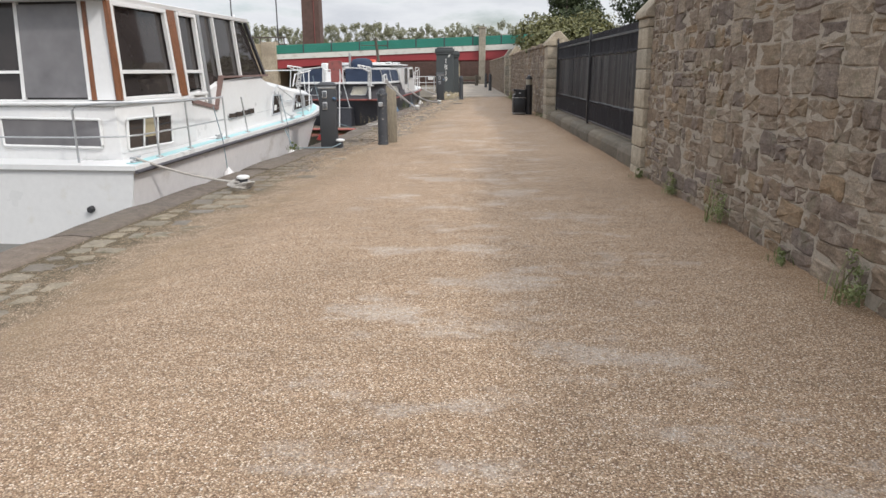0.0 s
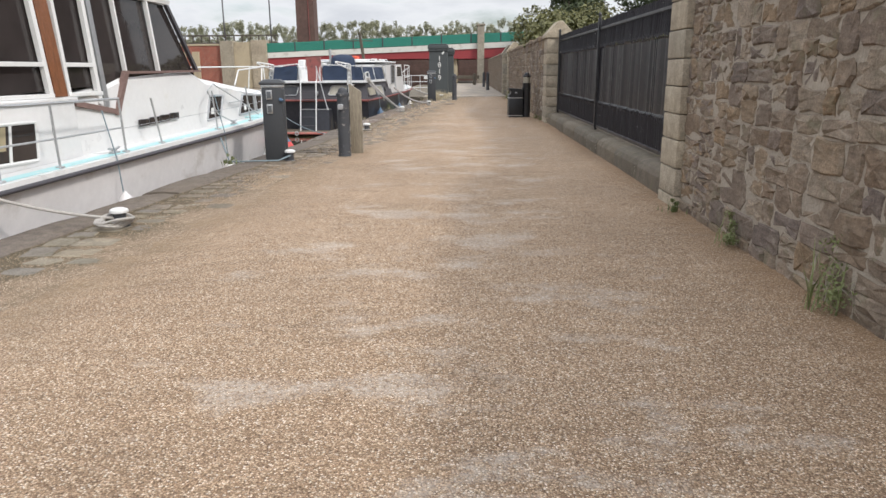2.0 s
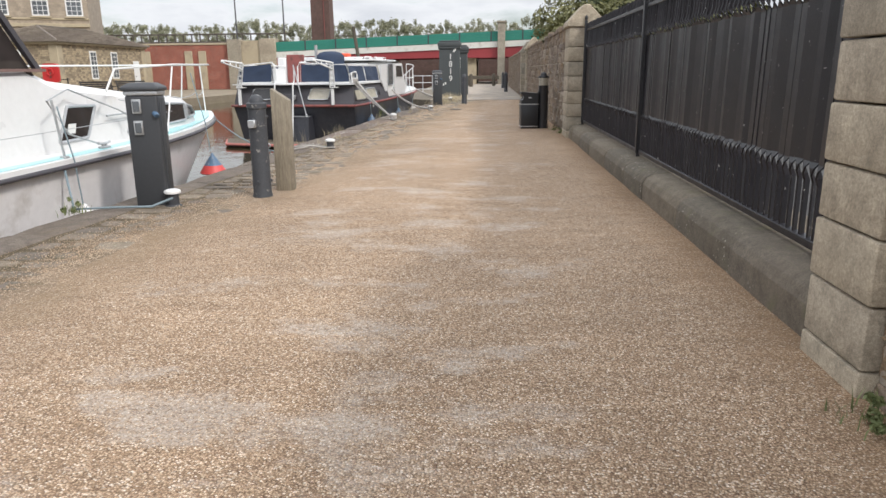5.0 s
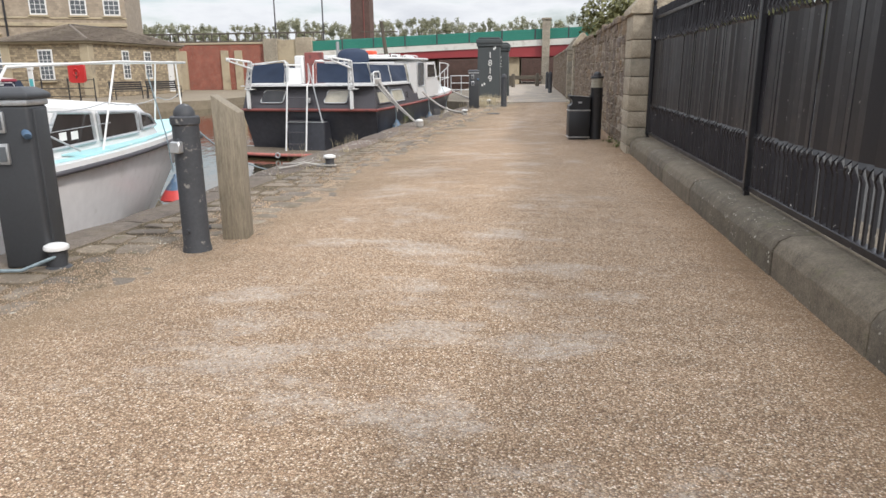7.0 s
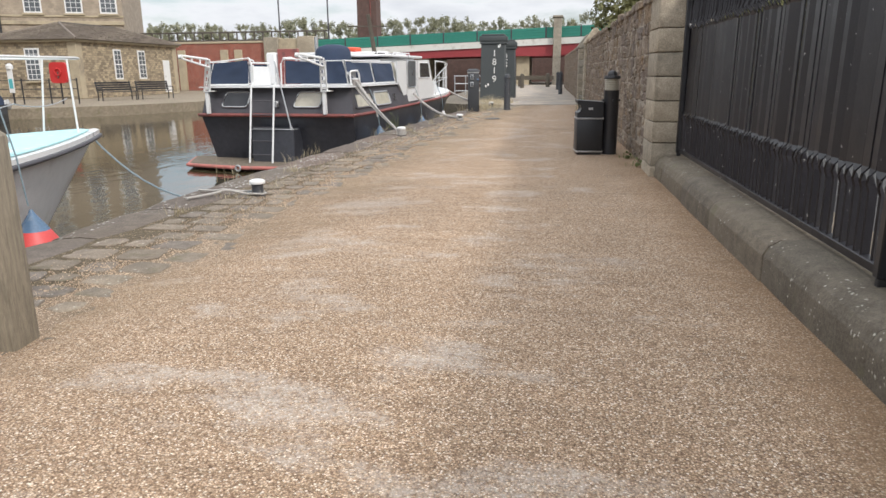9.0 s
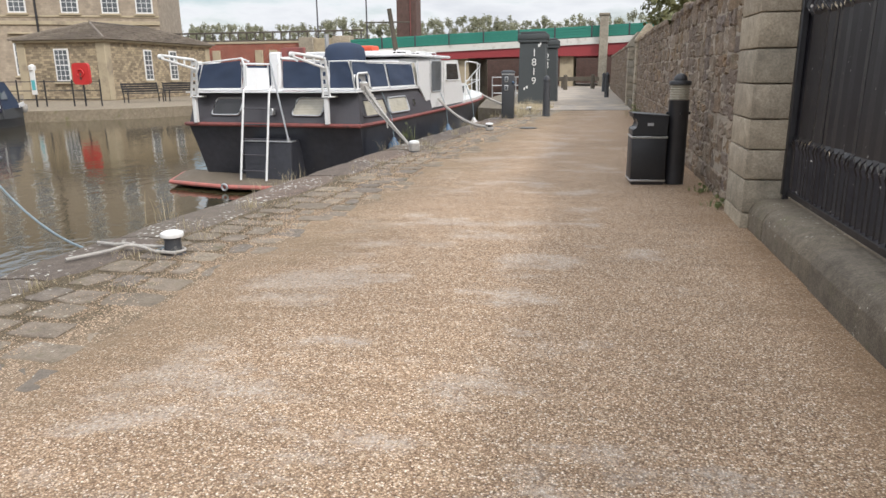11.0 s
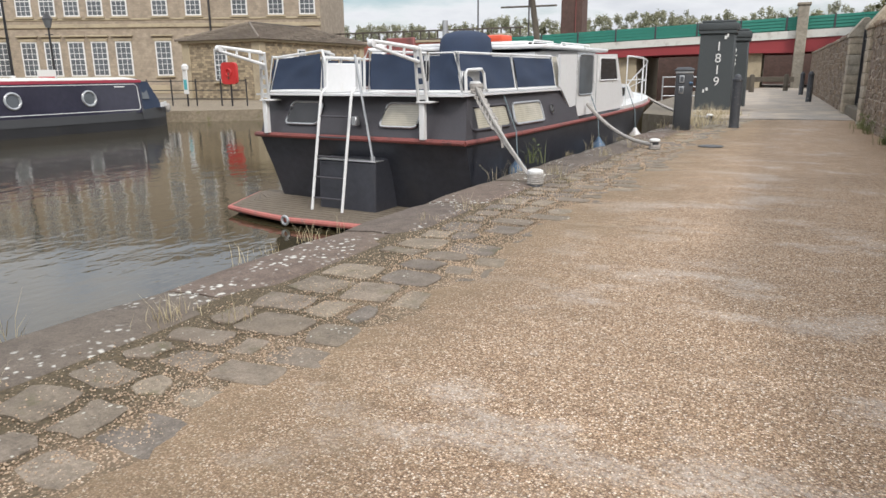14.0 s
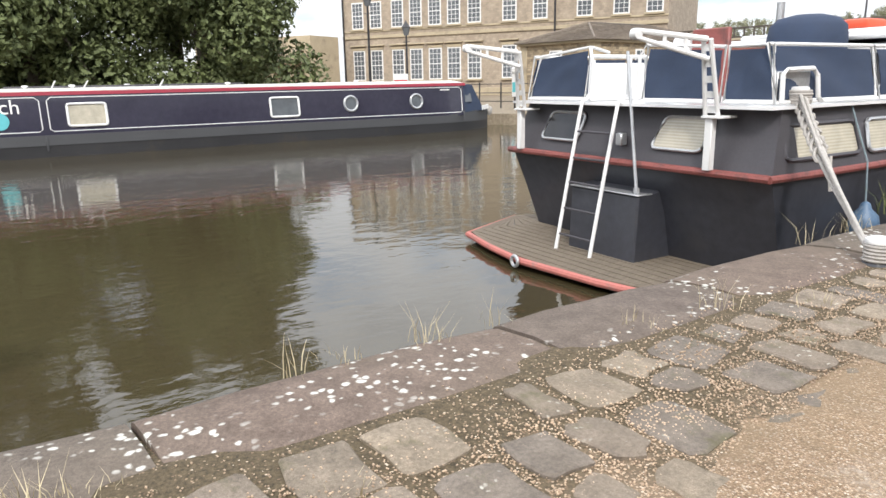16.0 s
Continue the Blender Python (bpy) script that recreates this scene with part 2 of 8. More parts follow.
def earth_mat():
    """Moss, soil and scattered grit between the quay stones."""
    m, nt, b = nodes_of("moss_and_grit")
    pos = position(nt)
    sx = nt.nodes.new("ShaderNodeSeparateXYZ")
    nt.links.new(pos, sx.inputs[0])

    def calc(op, a, k, k2=0.0):
        n = nt.nodes.new("ShaderNodeMath")
        n.operation = op
        for slot, val in enumerate((a, k, k2)):
            if isinstance(val, bpy.types.NodeSocket):
                nt.links.new(val, n.inputs[slot])
            else:
                n.inputs[slot].default_value = val
        return n.outputs[0]
    # grit grows thicker away from the water, and on the older quay
    off = calc("SUBTRACT", sx.outputs["X"], calc("MULTIPLY_ADD", sx.outputs["Y"], 0.108, -4.32))
    older = calc("MINIMUM", calc("MAXIMUM", calc("MULTIPLY_ADD", sx.outputs["Y"], -0.09, 1.35), 0.0), 0.15)
    wob = calc("ADD", calc("MULTIPLY_ADD", noise_of(nt, pos, 2.0, 5, 0.65), 1.5, -0.75), calc("MULTIPLY_ADD", noise_of(nt, pos, 9.0, 5, 0.7), 1.1, -0.55))
    thick = calc("ADD", calc("ADD", off, older), wob)
    cover = ramp_of(nt, calc("MULTIPLY", thick, 0.5), [(0.34, 0.08), (0.52, 0.38), (0.76, 0.92)])
    soil = mixc(nt, ramp_of(nt, noise_of(nt, pos, 55, 7, 0.75), [(0.34, 0.0), (0.66, 1.0)]), (0.034, 0.026, 0.014), (0.16, 0.12, 0.068))
    brown = mixc(nt, noise_of(nt, pos, 70, 6, 0.75), (0.13, 0.092, 0.058), (0.33, 0.24, 0.16))
    soil = mixc(nt, ramp_of(nt, cover, [(0.25, 0.0), (0.9, 0.85)]), soil, brown)
    v = nt.nodes.new("ShaderNodeTexVoronoi")
    v.inputs["Scale"].default_value = 120
    nt.links.new(pos, v.inputs["Vector"])
    sep = nt.nodes.new("ShaderNodeSeparateColor")
    nt.links.new(v.outputs["Color"], sep.inputs["Color"])
    grit = ramp_of(nt, sep.outputs["Green"], [(0.0, (0.19, 0.125, 0.08)), (0.5, (0.355, 0.252, 0.165)), (0.9, (0.54, 0.42, 0.305)), (1.0, (0.74, 0.64, 0.51))])
    some = calc("GREATER_THAN", calc("ADD", sep.outputs["Red"], cover), 0.98)
    dot = ramp_of(nt, v.outputs["Distance"], [(0.42, 1.0), (0.56, 0.0)])
    c = mixc(nt, mixc(nt, 1.0, some, dot, "MULTIPLY"), soil, grit)
    nt.links.new(c, b.inputs["Base Color"])
    b.inputs["Roughness"].default_value = 0.95
    bump_of(nt, noise_of(nt, pos, 45, 6, 0.7), 0.9, 0.015, b)
    return m


def water_mat():
    m, nt, b = nodes_of("canal_water")
    pos = position(nt)
    b.inputs["Base Color"].default_value = (0.046, 0.0365, 0.0185, 1)
    b.inputs["Roughness"].default_value = 0.025
    b.inputs["IOR"].default_value = 1.42
    b.inputs["Specular IOR Level"].default_value = 0.75
    a = noise_of(nt, stretched(nt, pos, (1.0, 0.55, 1)), 2.4, 3, 0.5)
    f = noise_of(nt, stretched(nt, pos, (1.0, 0.6, 1)), 8.0, 3, 0.5)
    n1 = bump_of(nt, a, 0.065, 0.12, b)
    n = bump_of(nt, f, 0.12, 0.025, b, n1)
    return m


def glass_mat(name, tint=(0.034, 0.029, 0.028), rough=0.03):
    """Dark reflecting window glass seen against an unlit cabin."""
    m, nt, b = nodes_of(name)
    pos = position(nt)
    c = mixc(nt, noise_of(nt, pos, 2.5, 3), [v * 0.6 for v in tint], [v * 1.6 for v in tint])
    nt.links.new(c, b.inputs["Base Color"])
    b.inputs["Roughness"].default_value = rough
    b.inputs["IOR"].default_value = 1.5
    return m


def wood_mat(name, col, stretch, rough=0.75, dark=0.55):
    m, nt, b = nodes_of(name)
    pos = stretched(nt, position(nt), stretch)
    grain, fine = noise_of(nt, pos, 6, 7, 0.65), noise_of(nt, pos, 30, 5, 0.6)
    c = mixc(nt, ramp_of(nt, grain, [(0.3, 0.0), (0.7, 1.0)]), [v * dark for v in col], col)
    c = mixc(nt, 1.0, c, ramp_of(nt, fine, [(0.3, 0.75), (0.7, 1.1)]), "MULTIPLY")
    nt.links.new(c, b.inputs["Base Color"])
    b.inputs["Roughness"].default_value = rough
    bump_of(nt, fine, 0.5, 0.004, b)
    return m


def leaf_mat(name, dark, light):
    m, nt, b = nodes_of(name)
    g = nt.nodes.new("ShaderNodeNewGeometry")
    c = mixc(nt, g.outputs["Random Per Island"], dark, light)
    c = mixc(nt, ramp_of(nt, noise_of(nt, g.outputs["Position"], 0.9, 4), [(0.35, 0.0), (0.7, 0.6)]), c, [v * 1.5 for v in light])
    nt.links.new(c, b.inputs["Base Color"])
    b.inputs["Roughness"].default_value = 0.6
    b.inputs["Specular IOR Level"].default_value = 0.3
    return m


def brick_mat(name, cols, mortar, scale):
    m, nt, b = nodes_of(name)
    n = nt.nodes.new("ShaderNodeTexBrick")
    n.inputs["Color1"].default_value, n.inputs["Color2"].default_value, n.inputs["Mortar"].default_value = (*cols[0], 1), (*cols[1], 1), (*mortar, 1)
    n.inputs["Scale"].default_value = scale
    n.inputs["Mortar Size"].default_value = 0.012
    pos = position(nt)
    s = nt.nodes.new("ShaderNodeSeparateXYZ")
    nt.links.new(pos, s.inputs[0])
    add = nt.nodes.new("ShaderNodeMath")
    nt.links.new(s.outputs["X"], add.inputs[0])
    nt.links.new(s.outputs["Y"], add.inputs[1])
    cb = nt.nodes.new("ShaderNodeCombineXYZ")
    nt.links.new(add.outputs[0], cb.inputs["X"])
    nt.links.new(s.outputs["Z"], cb.inputs["Y"])
    nt.links.new(cb.outputs[0], n.inputs["Vector"])
    c = mixc(nt, 1.0, n.outputs["Color"], ramp_of(nt, noise_of(nt, pos, 1.6, 6, 0.65), [(0.25, 0.68), (0.75, 1.2)]), "MULTIPLY")
    nt.links.new(c, b.inputs["Base Color"])
    b.inputs["Roughness"].default_value = 0.9
    bump_of(nt, n.outputs["Fac"], -0.4, 0.01, b)
    return m


def blind_mat():
    """Cream slatted blind close behind clear glass."""
    m, nt, b = nodes_of("cream_window_blind")
    pos = position(nt)
    w = nt.nodes.new("ShaderNodeTexWave")
    w.bands_direction = "Z"
    w.inputs["Scale"].default_value, w.inputs["Distortion"].default_value = 12.0, 0.6
    nt.links.new(pos, w.inputs["Vector"])
    c = mixc(nt, w.outputs["Fac"], (0.41, 0.375, 0.29), (0.54, 0.50, 0.405))
    c = mixc(nt, 1.0, c, ramp_of(nt, noise_of(nt, pos, 5, 4), [(0.3, 0.75), (0.7, 1.05)]), "MULTIPLY")
    nt.links.new(c, b.inputs["Base Color"])
    b.inputs["Roughness"].default_value = 0.35
    b.inputs["Coat Weight"].default_value = 0.6
    b.inputs["Coat Roughness"].default_value = 0.03
    return m


RUBBLE = [(0.240, 0.184, 0.139), (0.263, 0.201, 0.150), (0.209, 0.160, 0.126), (0.290, 0.217, 0.150), (0.235, 0.182, 0.148), (0.293, 0.207, 0.132), (0.218, 0.173, 0.142), (0.273, 0.211, 0.160), (0.246, 0.178, 0.126), (0.305, 0.244, 0.185), (0.329, 0.266, 0.203), (0.193, 0.153, 0.132)]
M = dict(
    gravel=gravel_mat(), earth=earth_mat(), water=water_mat(),
    rubble=stone_mat("rubble_stone", RUBBLE, True, bump=1.0, moss=(0.15, 0.14, 0.09), lime=(0.36, 0.31, 0.25)),
    rubble_far=stone_mat("rubble_stone_far", RUBBLE, False, bump=1.0, moss=(0.15, 0.14, 0.09), lime=(0.36, 0.31, 0.25)),
    mortar=pbr("old_mortar", (0.345, 0.298, 0.242), 0.95, var=0.25, scale=4, bump=0.8, dist=0.012, stain=(0.25, 0.21, 0.165), stain_scale=1.6),
    ashlar=stone_mat("dressed_sandstone", [(0.440, 0.380, 0.295), (0.385, 0.340, 0.268), (0.465, 0.398, 0.302), (0.41, 0.368, 0.298)], True, bump=0.3, moss=(0.2, 0.18, 0.14)),
    plinth=stone_mat("plinth_stone", [(0.165, 0.140, 0.110), (0.195, 0.165, 0.126), (0.15, 0.13, 0.102)], True, bump=0.4, moss=(0.14, 0.13, 0.08), lichen=(0.46, 0.44, 0.38), lichen_scale=22, lichen_at=(0.06, 0.11)),
    coping=stone_mat("quay_coping_stone", [(0.152, 0.122, 0.103), (0.138, 0.113, 0.096), (0.174, 0.132, 0.108), (0.160, 0.133, 0.110)], True, lichen=(0.56, 0.55, 0.50), lichen_scale=15, lichen_at=(0.10, 0.17), bump=0.45),
    coping_plain=stone_mat("worn_quay_coping", [(0.178, 0.148, 0.124), (0.165, 0.138, 0.117), (0.205, 0.165, 0.134), (0.19, 0.160, 0.134)], True, bump=0.45, moss=(0.15, 0.12, 0.08)),
    sett=stone_mat("quay_sett_stone", [(0.238, 0.196, 0.154), (0.268, 0.220, 0.170), (0.198, 0.168, 0.140), (0.282, 0.232, 0.174), (0.226, 0.187, 0.144)], True, bump=0.55, lichen=(0.50, 0.48, 0.41), lichen_scale=20, lichen_at=(0.06, 0.12), moss=(0.10, 0.095, 0.045)),
    sett_far=stone_mat("quay_sett_stone_far", [(0.25, 0.22, 0.17), (0.29, 0.25, 0.19), (0.22, 0.195, 0.165), (0.31, 0.26, 0.19)], False, bump=0.55, moss=(0.10, 0.095, 0.045)),
    quay_side=pbr("wet_quay_wall", (0.12, 0.10, 0.075), 0.8, var=0.35, scale=3, bump=0.8, dist=0.03, stain=(0.10, 0.11, 0.035)),
    far_quay=stone_mat("far_quay_stone", [(0.25, 0.21, 0.155), (0.21, 0.18, 0.14), (0.29, 0.24, 0.175)], False, moss=(0.13, 0.13, 0.05)),
    iron=pbr("black_painted_iron", (0.026, 0.026, 0.029), 0.42, var=0.25, scale=6, fine=60, bump=0.2, stain=(0.07, 0.065, 0.06), stain_at=(0.70, 0.76), stain_scale=26),
    fence_iron=pbr("chipped_black_fence_paint", (0.0125, 0.0115, 0.015), 0.40, var=0.3, scale=9, fine=70, bump=0.2, stain=(0.40, 0.39, 0.38), stain_at=(0.675, 0.69), stain_scale=26),
    bollard=pbr("worn_grey_bollard_paint", (0.050, 0.053, 0.060), 0.6, var=0.25, scale=8, bump=0.3, stain=(0.24, 0.23, 0.21), stain_at=(0.61, 0.68), stain_scale=17),
    pedestal=pbr("grey_coated_steel", (0.042, 0.045, 0.050), 0.5, var=0.12, scale=3, bump=0.1),
    bin=pbr("dark_bin_plastic", (0.020, 0.021, 0.024), 0.42, var=0.2, scale=4, bump=0.1),
    steel=pbr("bare_steel", (0.55, 0.55, 0.55), 0.35, 0.9, var=0.2, scale=12, bump=0.1),
    galv=pbr("galvanised_tube", (0.50, 0.51, 0.52), 0.4, 0.7, var=0.2, scale=10, bump=0.1),
    white=pbr("white_boat_paint", (0.72, 0.72, 0.715), 0.32, var=0.05, scale=1.4, fine=14, bump=0.06, stain=(0.62, 0.60, 0.55), stain_at=(0.60, 0.80), stain_scale=3.0, coat=0.2),
    hullgrey=pbr("weathered_pale_hull", (0.76, 0.735, 0.73), 0.40, var=0.08, scale=1.2, fine=9, bump=0.05, stain=(0.46, 0.42, 0.38), stain_at=(0.58, 0.78), stain_scale=2.2),
    aqua=pbr("pale_aqua_deck_paint", (0.40, 0.67, 0.69), 0.5, var=0.06, scale=3, bump=0.1, stain=(0.62, 0.72, 0.71), stain_at=(0.58, 0.72), stain_scale=5),
    trimwhite=pbr("white_painted_trim", (0.72, 0.72, 0.71), 0.4, var=0.06, scale=7, bump=0.08),
    darkhull=pbr("black_hull_paint", (0.040, 0.042, 0.052), 0.38, var=0.3, scale=1.2, fine=12, bump=0.08, stain=(0.045, 0.045, 0.05), stain_scale=1.5, coat=0.1),
    darkgrey=pbr("charcoal_cabin_paint", (0.064, 0.060, 0.068), 0.5, var=0.15, scale=2.5, bump=0.1),
    redtrim=pbr("faded_red_rubbing_strake", (0.25, 0.075, 0.065), 0.6, var=0.25, scale=6, bump=0.3, stain=(0.10, 0.05, 0.045), stain_scale=7),
    pinkrail=pbr("faded_red_platform_edge", (0.45, 0.15, 0.125), 0.65, var=0.2, scale=5, bump=0.3, stain=(0.25, 0.14, 0.12), stain_scale=8),
    canvas=pbr("navy_canvas", (0.029, 0.045, 0.084), 0.85, var=0.25, scale=3, fine=120, bump=0.35, dist=0.006),
    nbblue=pbr("dark_blue_narrowboat_paint", (0.032, 0.031, 0.050), 0.18, var=0.2, scale=0.8, fine=6, bump=0.03, coat=0.6),
    nbgrey=pbr("blacked_gunwale_band", (0.060, 0.062, 0.066), 0.6, var=0.15, scale=1.2, bump=0.1),
    nbblack=pbr("blacked_narrowboat_hull", (0.026, 0.026, 0.028), 0.5, var=0.3, scale=1, bump=0.15, stain=(0.035, 0.03, 0.025)),
    nbred=pbr("red_roof_edge_paint", (0.27, 0.016, 0.035), 0.35, var=0.1, scale=2, bump=0.05),
    rope=pbr("pale_mooring_rope", (0.42, 0.395, 0.365), 0.9, var=0.3, scale=30, fine=160, bump=0.9, dist=0.004),
    bluerope=pbr("blue_grey_rope", (0.22, 0.28, 0.31), 0.9, var=0.3, scale=30, fine=160, bump=0.9, dist=0.004),
    varnish=wood_mat("varnished_mahogany", (0.27, 0.105, 0.045), (6, 6, 1.2), 0.35),
    mauvewood=wood_mat("faded_varnished_teak", (0.24, 0.155, 0.135), (5, 1.5, 5), 0.6, 0.7),
    greywood=wood_mat("weathered_grey_timber", (0.33, 0.285, 0.215), (9, 9, 1.0), 0.9),
    deckwood=wood_mat("algae_stained_deck_boards", (0.21, 0.17, 0.125), (8, 1.2, 8), 0.9),
    glass=glass_mat("dark_window_glass"),
    smoked=glass_mat("smoked_cabin_glass", (0.03, 0.03, 0.032), 0.05),
    # tint lifted to grey to stand for reflected sky
    sky_tinted_pane=glass_mat("cabin_pane_sky_in_tint", (0.15, 0.145, 0.15), 0.05),
    blind=blind_mat(),
    sash=glass_mat("sash_window_glass", (0.10, 0.11, 0.12), 0.06),
    house=brick_mat("coursed_sandstone_wall", ((0.395, 0.325, 0.245), (0.315, 0.26, 0.20)), (0.30, 0.25, 0.20), 1.5),
    house2=brick_mat("rough_sandstone_wall", ((0.45, 0.36, 0.235), (0.20, 0.158, 0.11)), (0.17, 0.14, 0.105), 1.9),
    houseplain=pbr("smooth_sandstone_dressing", (0.43, 0.36, 0.25), 0.9, var=0.2, scale=1.5, bump=0.3, stain=(0.24, 0.20, 0.15), stain_scale=0.8),
    slate=stone_mat("stone_roof_slate", [(0.17, 0.143, 0.122), (0.235, 0.198, 0.165), (0.115, 0.098, 0.086), (0.31, 0.265, 0.215)], False, bump=0.4, moss=(0.14, 0.14, 0.08)),
    brick=brick_mat("red_brick", ((0.33, 0.105, 0.07), (0.25, 0.08, 0.055)), (0.30, 0.24, 0.20), 5.0),
    dkbrick=brick_mat("dark_brown_brick", ((0.13, 0.075, 0.060), (0.095, 0.058, 0.05)), (0.12, 0.085, 0.07), 4.0),
    green=pbr("green_bridge_parapet", (0.035, 0.24, 0.18), 0.5, var=0.1, scale=0.6, bump=0.05),
    bridgewhite=pbr("pale_bridge_fascia", (0.66, 0.65, 0.60), 0.6, var=0.1, scale=0.8, bump=0.1, stain=(0.42, 0.39, 0.34)),
    bridgered=pbr("red_bridge_girder", (0.30, 0.040, 0.045), 0.5, var=0.15, scale=0.7, bump=0.05),
    # masonry with shade put into its base colour
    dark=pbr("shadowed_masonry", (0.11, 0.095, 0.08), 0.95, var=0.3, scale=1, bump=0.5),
    asphalt=pbr("dark_tarmac", (0.055, 0.054, 0.052), 0.9, var=0.25, scale=1, bump=0.4),
    paving=pbr("grey_cobbled_paving", (0.31, 0.275, 0.235), 0.9, var=0.35, scale=5, fine=11, bump=0.9, dist=0.03, stain=(0.40, 0.33, 0.255), stain_at=(0.45, 0.62), stain_scale=0.9),
    lockgrey=pbr("slate_grey_masonry_paint", (0.060, 0.068, 0.070), 0.7, var=0.15, scale=2, bump=0.3),
    redplastic=pbr("red_lifebuoy_case", (0.52, 0.035, 0.035), 0.4, var=0.08, scale=4, bump=0.05),
    orange=pbr("orange_plastic", (0.70, 0.10, 0.045), 0.5, var=0.1, scale=5, bump=0.1),
    teal=pbr("turquoise_paint", (0.10, 0.42, 0.46), 0.5, var=0.1, scale=5, bump=0.05),
    fender=pbr("blue_fender_vinyl", (0.085, 0.15, 0.24), 0.45, var=0.2, scale=6, bump=0.1, stain=(0.3, 0.33, 0.36), stain_scale=9),
    redfender=pbr("faded_red_fender_vinyl", (0.62, 0.07, 0.065), 0.5, var=0.1, scale=5, bump=0.1),
    leaf=leaf_mat("broad_green_leaves", (0.042, 0.055, 0.022), (0.125, 0.150, 0.060)),
    leaf2=leaf_mat("dull_green_leaves", (0.060, 0.066, 0.027), (0.16, 0.155, 0.065)),
    # paler and greyer than the near leaves: distance haze put into the colour
    leaf4=leaf_mat("haze_tinted_far_leaves", (0.15, 0.155, 0.10), (0.27, 0.27, 0.175)),
    leaf3=leaf_mat("dark_tree_leaves", (0.020, 0.028, 0.014), (0.055, 0.070, 0.028)),
    bark=pbr("grey_bark", (0.10, 0.085, 0.065), 0.95, var=0.3, scale=6, bump=0.9, dist=0.02),
    grit=leaf_mat("pale_loose_grit", (0.215, 0.148, 0.098), (0.475, 0.36, 0.255)),
    drygrass=leaf_mat("dry_grass", (0.24, 0.20, 0.12), (0.42, 0.36, 0.24)),
    greengrass=leaf_mat("green_weed", (0.075, 0.10, 0.035), (0.18, 0.20, 0.085)),
    frost=pbr("ribbed_lamp_lens", (0.40, 0.37, 0.30), 0.35, var=0.1, scale=5, bump=0.2, stretch=(1, 1, 30)),
    writing=pbr("white_lettering", (0.72, 0.72, 0.70), 0.6, var=0.05, scale=9, bump=0.05),
)

# ---------------------------------------------------------------- mesh helpers
def box(bm, x0, x1, y0, y1, z0, z1):
    v = [bm.verts.new((x, y, z)) for x in (x0, x1) for y in (y0, y1) for z in (z0, z1)]
    for f in ((0, 1, 3, 2), (4, 6, 7, 5), (0, 4, 5, 1), (2, 3, 7, 6), (0, 2, 6, 4), (1, 5, 7, 3)):
        bm.faces.new([v[i] for i in f])
    return bm


def rbox(x0, x1, y0, y1, z0, z1, r=0.01, seg=1):
    bm = box(bmesh.new(), x0, x1, y0, y1, z0, z1)
    bmesh.ops.bevel(bm, geom=bm.edges[:], offset=r, segments=seg, affect="EDGES", profile=0.5)
    return bm


def join(bm, other):
    me = bpy.data.meshes.new("tmp")
    other.to_mesh(me)
    other.free()
    bm.from_mesh(me)
    bpy.data.meshes.remove(me)
    return bm


def loft(bm, rings, closed=True, cap0=True, cap1=True):
    vs = [[bm.verts.new(p) for p in r] for r in rings]
    n = len(rings[0])
    for a, b in zip(vs, vs[1:]):
        for i in range(n if closed else n - 1):
            j = (i + 1) % n
            bm.faces.new((a[i], a[j], b[j], b[i]))
    if cap0:
        bm.faces.new(vs[0][::-1])
    if cap1:
        bm.faces.new(vs[-1])
    return bm


def prism(bm, pts, vec):
    vec = Vector(vec)
    return loft(bm, [[Vector(p) for p in pts], [Vector(p) + vec for p in pts]])


def lathe(bm, prof, at=(0, 0, 0), n=16):
    return loft(bm, [[(at[0] + r * math.cos(2 * math.pi * i / n), at[1] + r * math.sin(2 * math.pi * i / n), at[2] + z) for i in range(n)] for r, z in prof])


def tube(bm, pts, r, n=8, closed=False):
    pts = [Vector(p) for p in pts]
    rings = []
    for i, p in enumerate(pts):
        a = pts[i - 1] if i else p
        b = pts[i + 1] if i + 1 < len(pts) else p
        t = (b - a).normalized()
        ref = Vector((0, 0, 1)) if abs(t.z) < 0.9 else Vector((1, 0, 0))
        u = t.cross(ref).normalized()
        w = t.cross(u).normalized()
        rr = r[i] if isinstance(r, (list, tuple)) else r
        rings.append([p + rr * (math.cos(2 * math.pi * k / n) * u + math.sin(2 * math.pi * k / n) * w) for k in range(n)])
    return loft(bm, rings)


def sag(a, b, drop, n=12):
    a, b = Vector(a), Vector(b)
    return [a.lerp(b, i / n) - Vector((0, 0, drop * 4 * (i / n) * (1 - i / n))) for i in range(n + 1)]


def torus(bm, at, R, r, axis="z", n=20, k=8):
    rings = []
    for i in range(n):
        a = 2 * math.pi * i / n
        ring = []
        for j in range(k):
            b = 2 * math.pi * j / k
            p = ((R + r * math.cos(b)) * math.cos(a), (R + r * math.cos(b)) * math.sin(a), r * math.sin(b))
            p = {"z": p, "x": (p[2], p[0], p[1]), "y": (p[0], p[2], p[1])}[axis]
            ring.append((at[0] + p[0], at[1] + p[1], at[2] + p[2]))
        rings.append(ring)
    return loft(bm, rings + [rings[0]], cap0=False, cap1=False)


def mesh_of(name, bm, material, smooth=40):
    bmesh.ops.recalc_face_normals(bm, faces=bm.faces[:])
    me = bpy.data.meshes.new(name)
    bm.to_mesh(me)
    bm.free()
    me.materials.append(M[material] if isinstance(material, str) else material)
    if smooth and len(me.polygons):
        me.polygons.foreach_set("use_smooth", [True] * len(me.polygons))
        me.set_sharp_from_angle(angle=radians(smooth))
    return me


def part(name, bm, material, parent=None, label="", smooth=40):
    ob = new(name, mesh_of(name, bm, material, smooth))
    ob.parent = parent
    return tagged(ob, label)


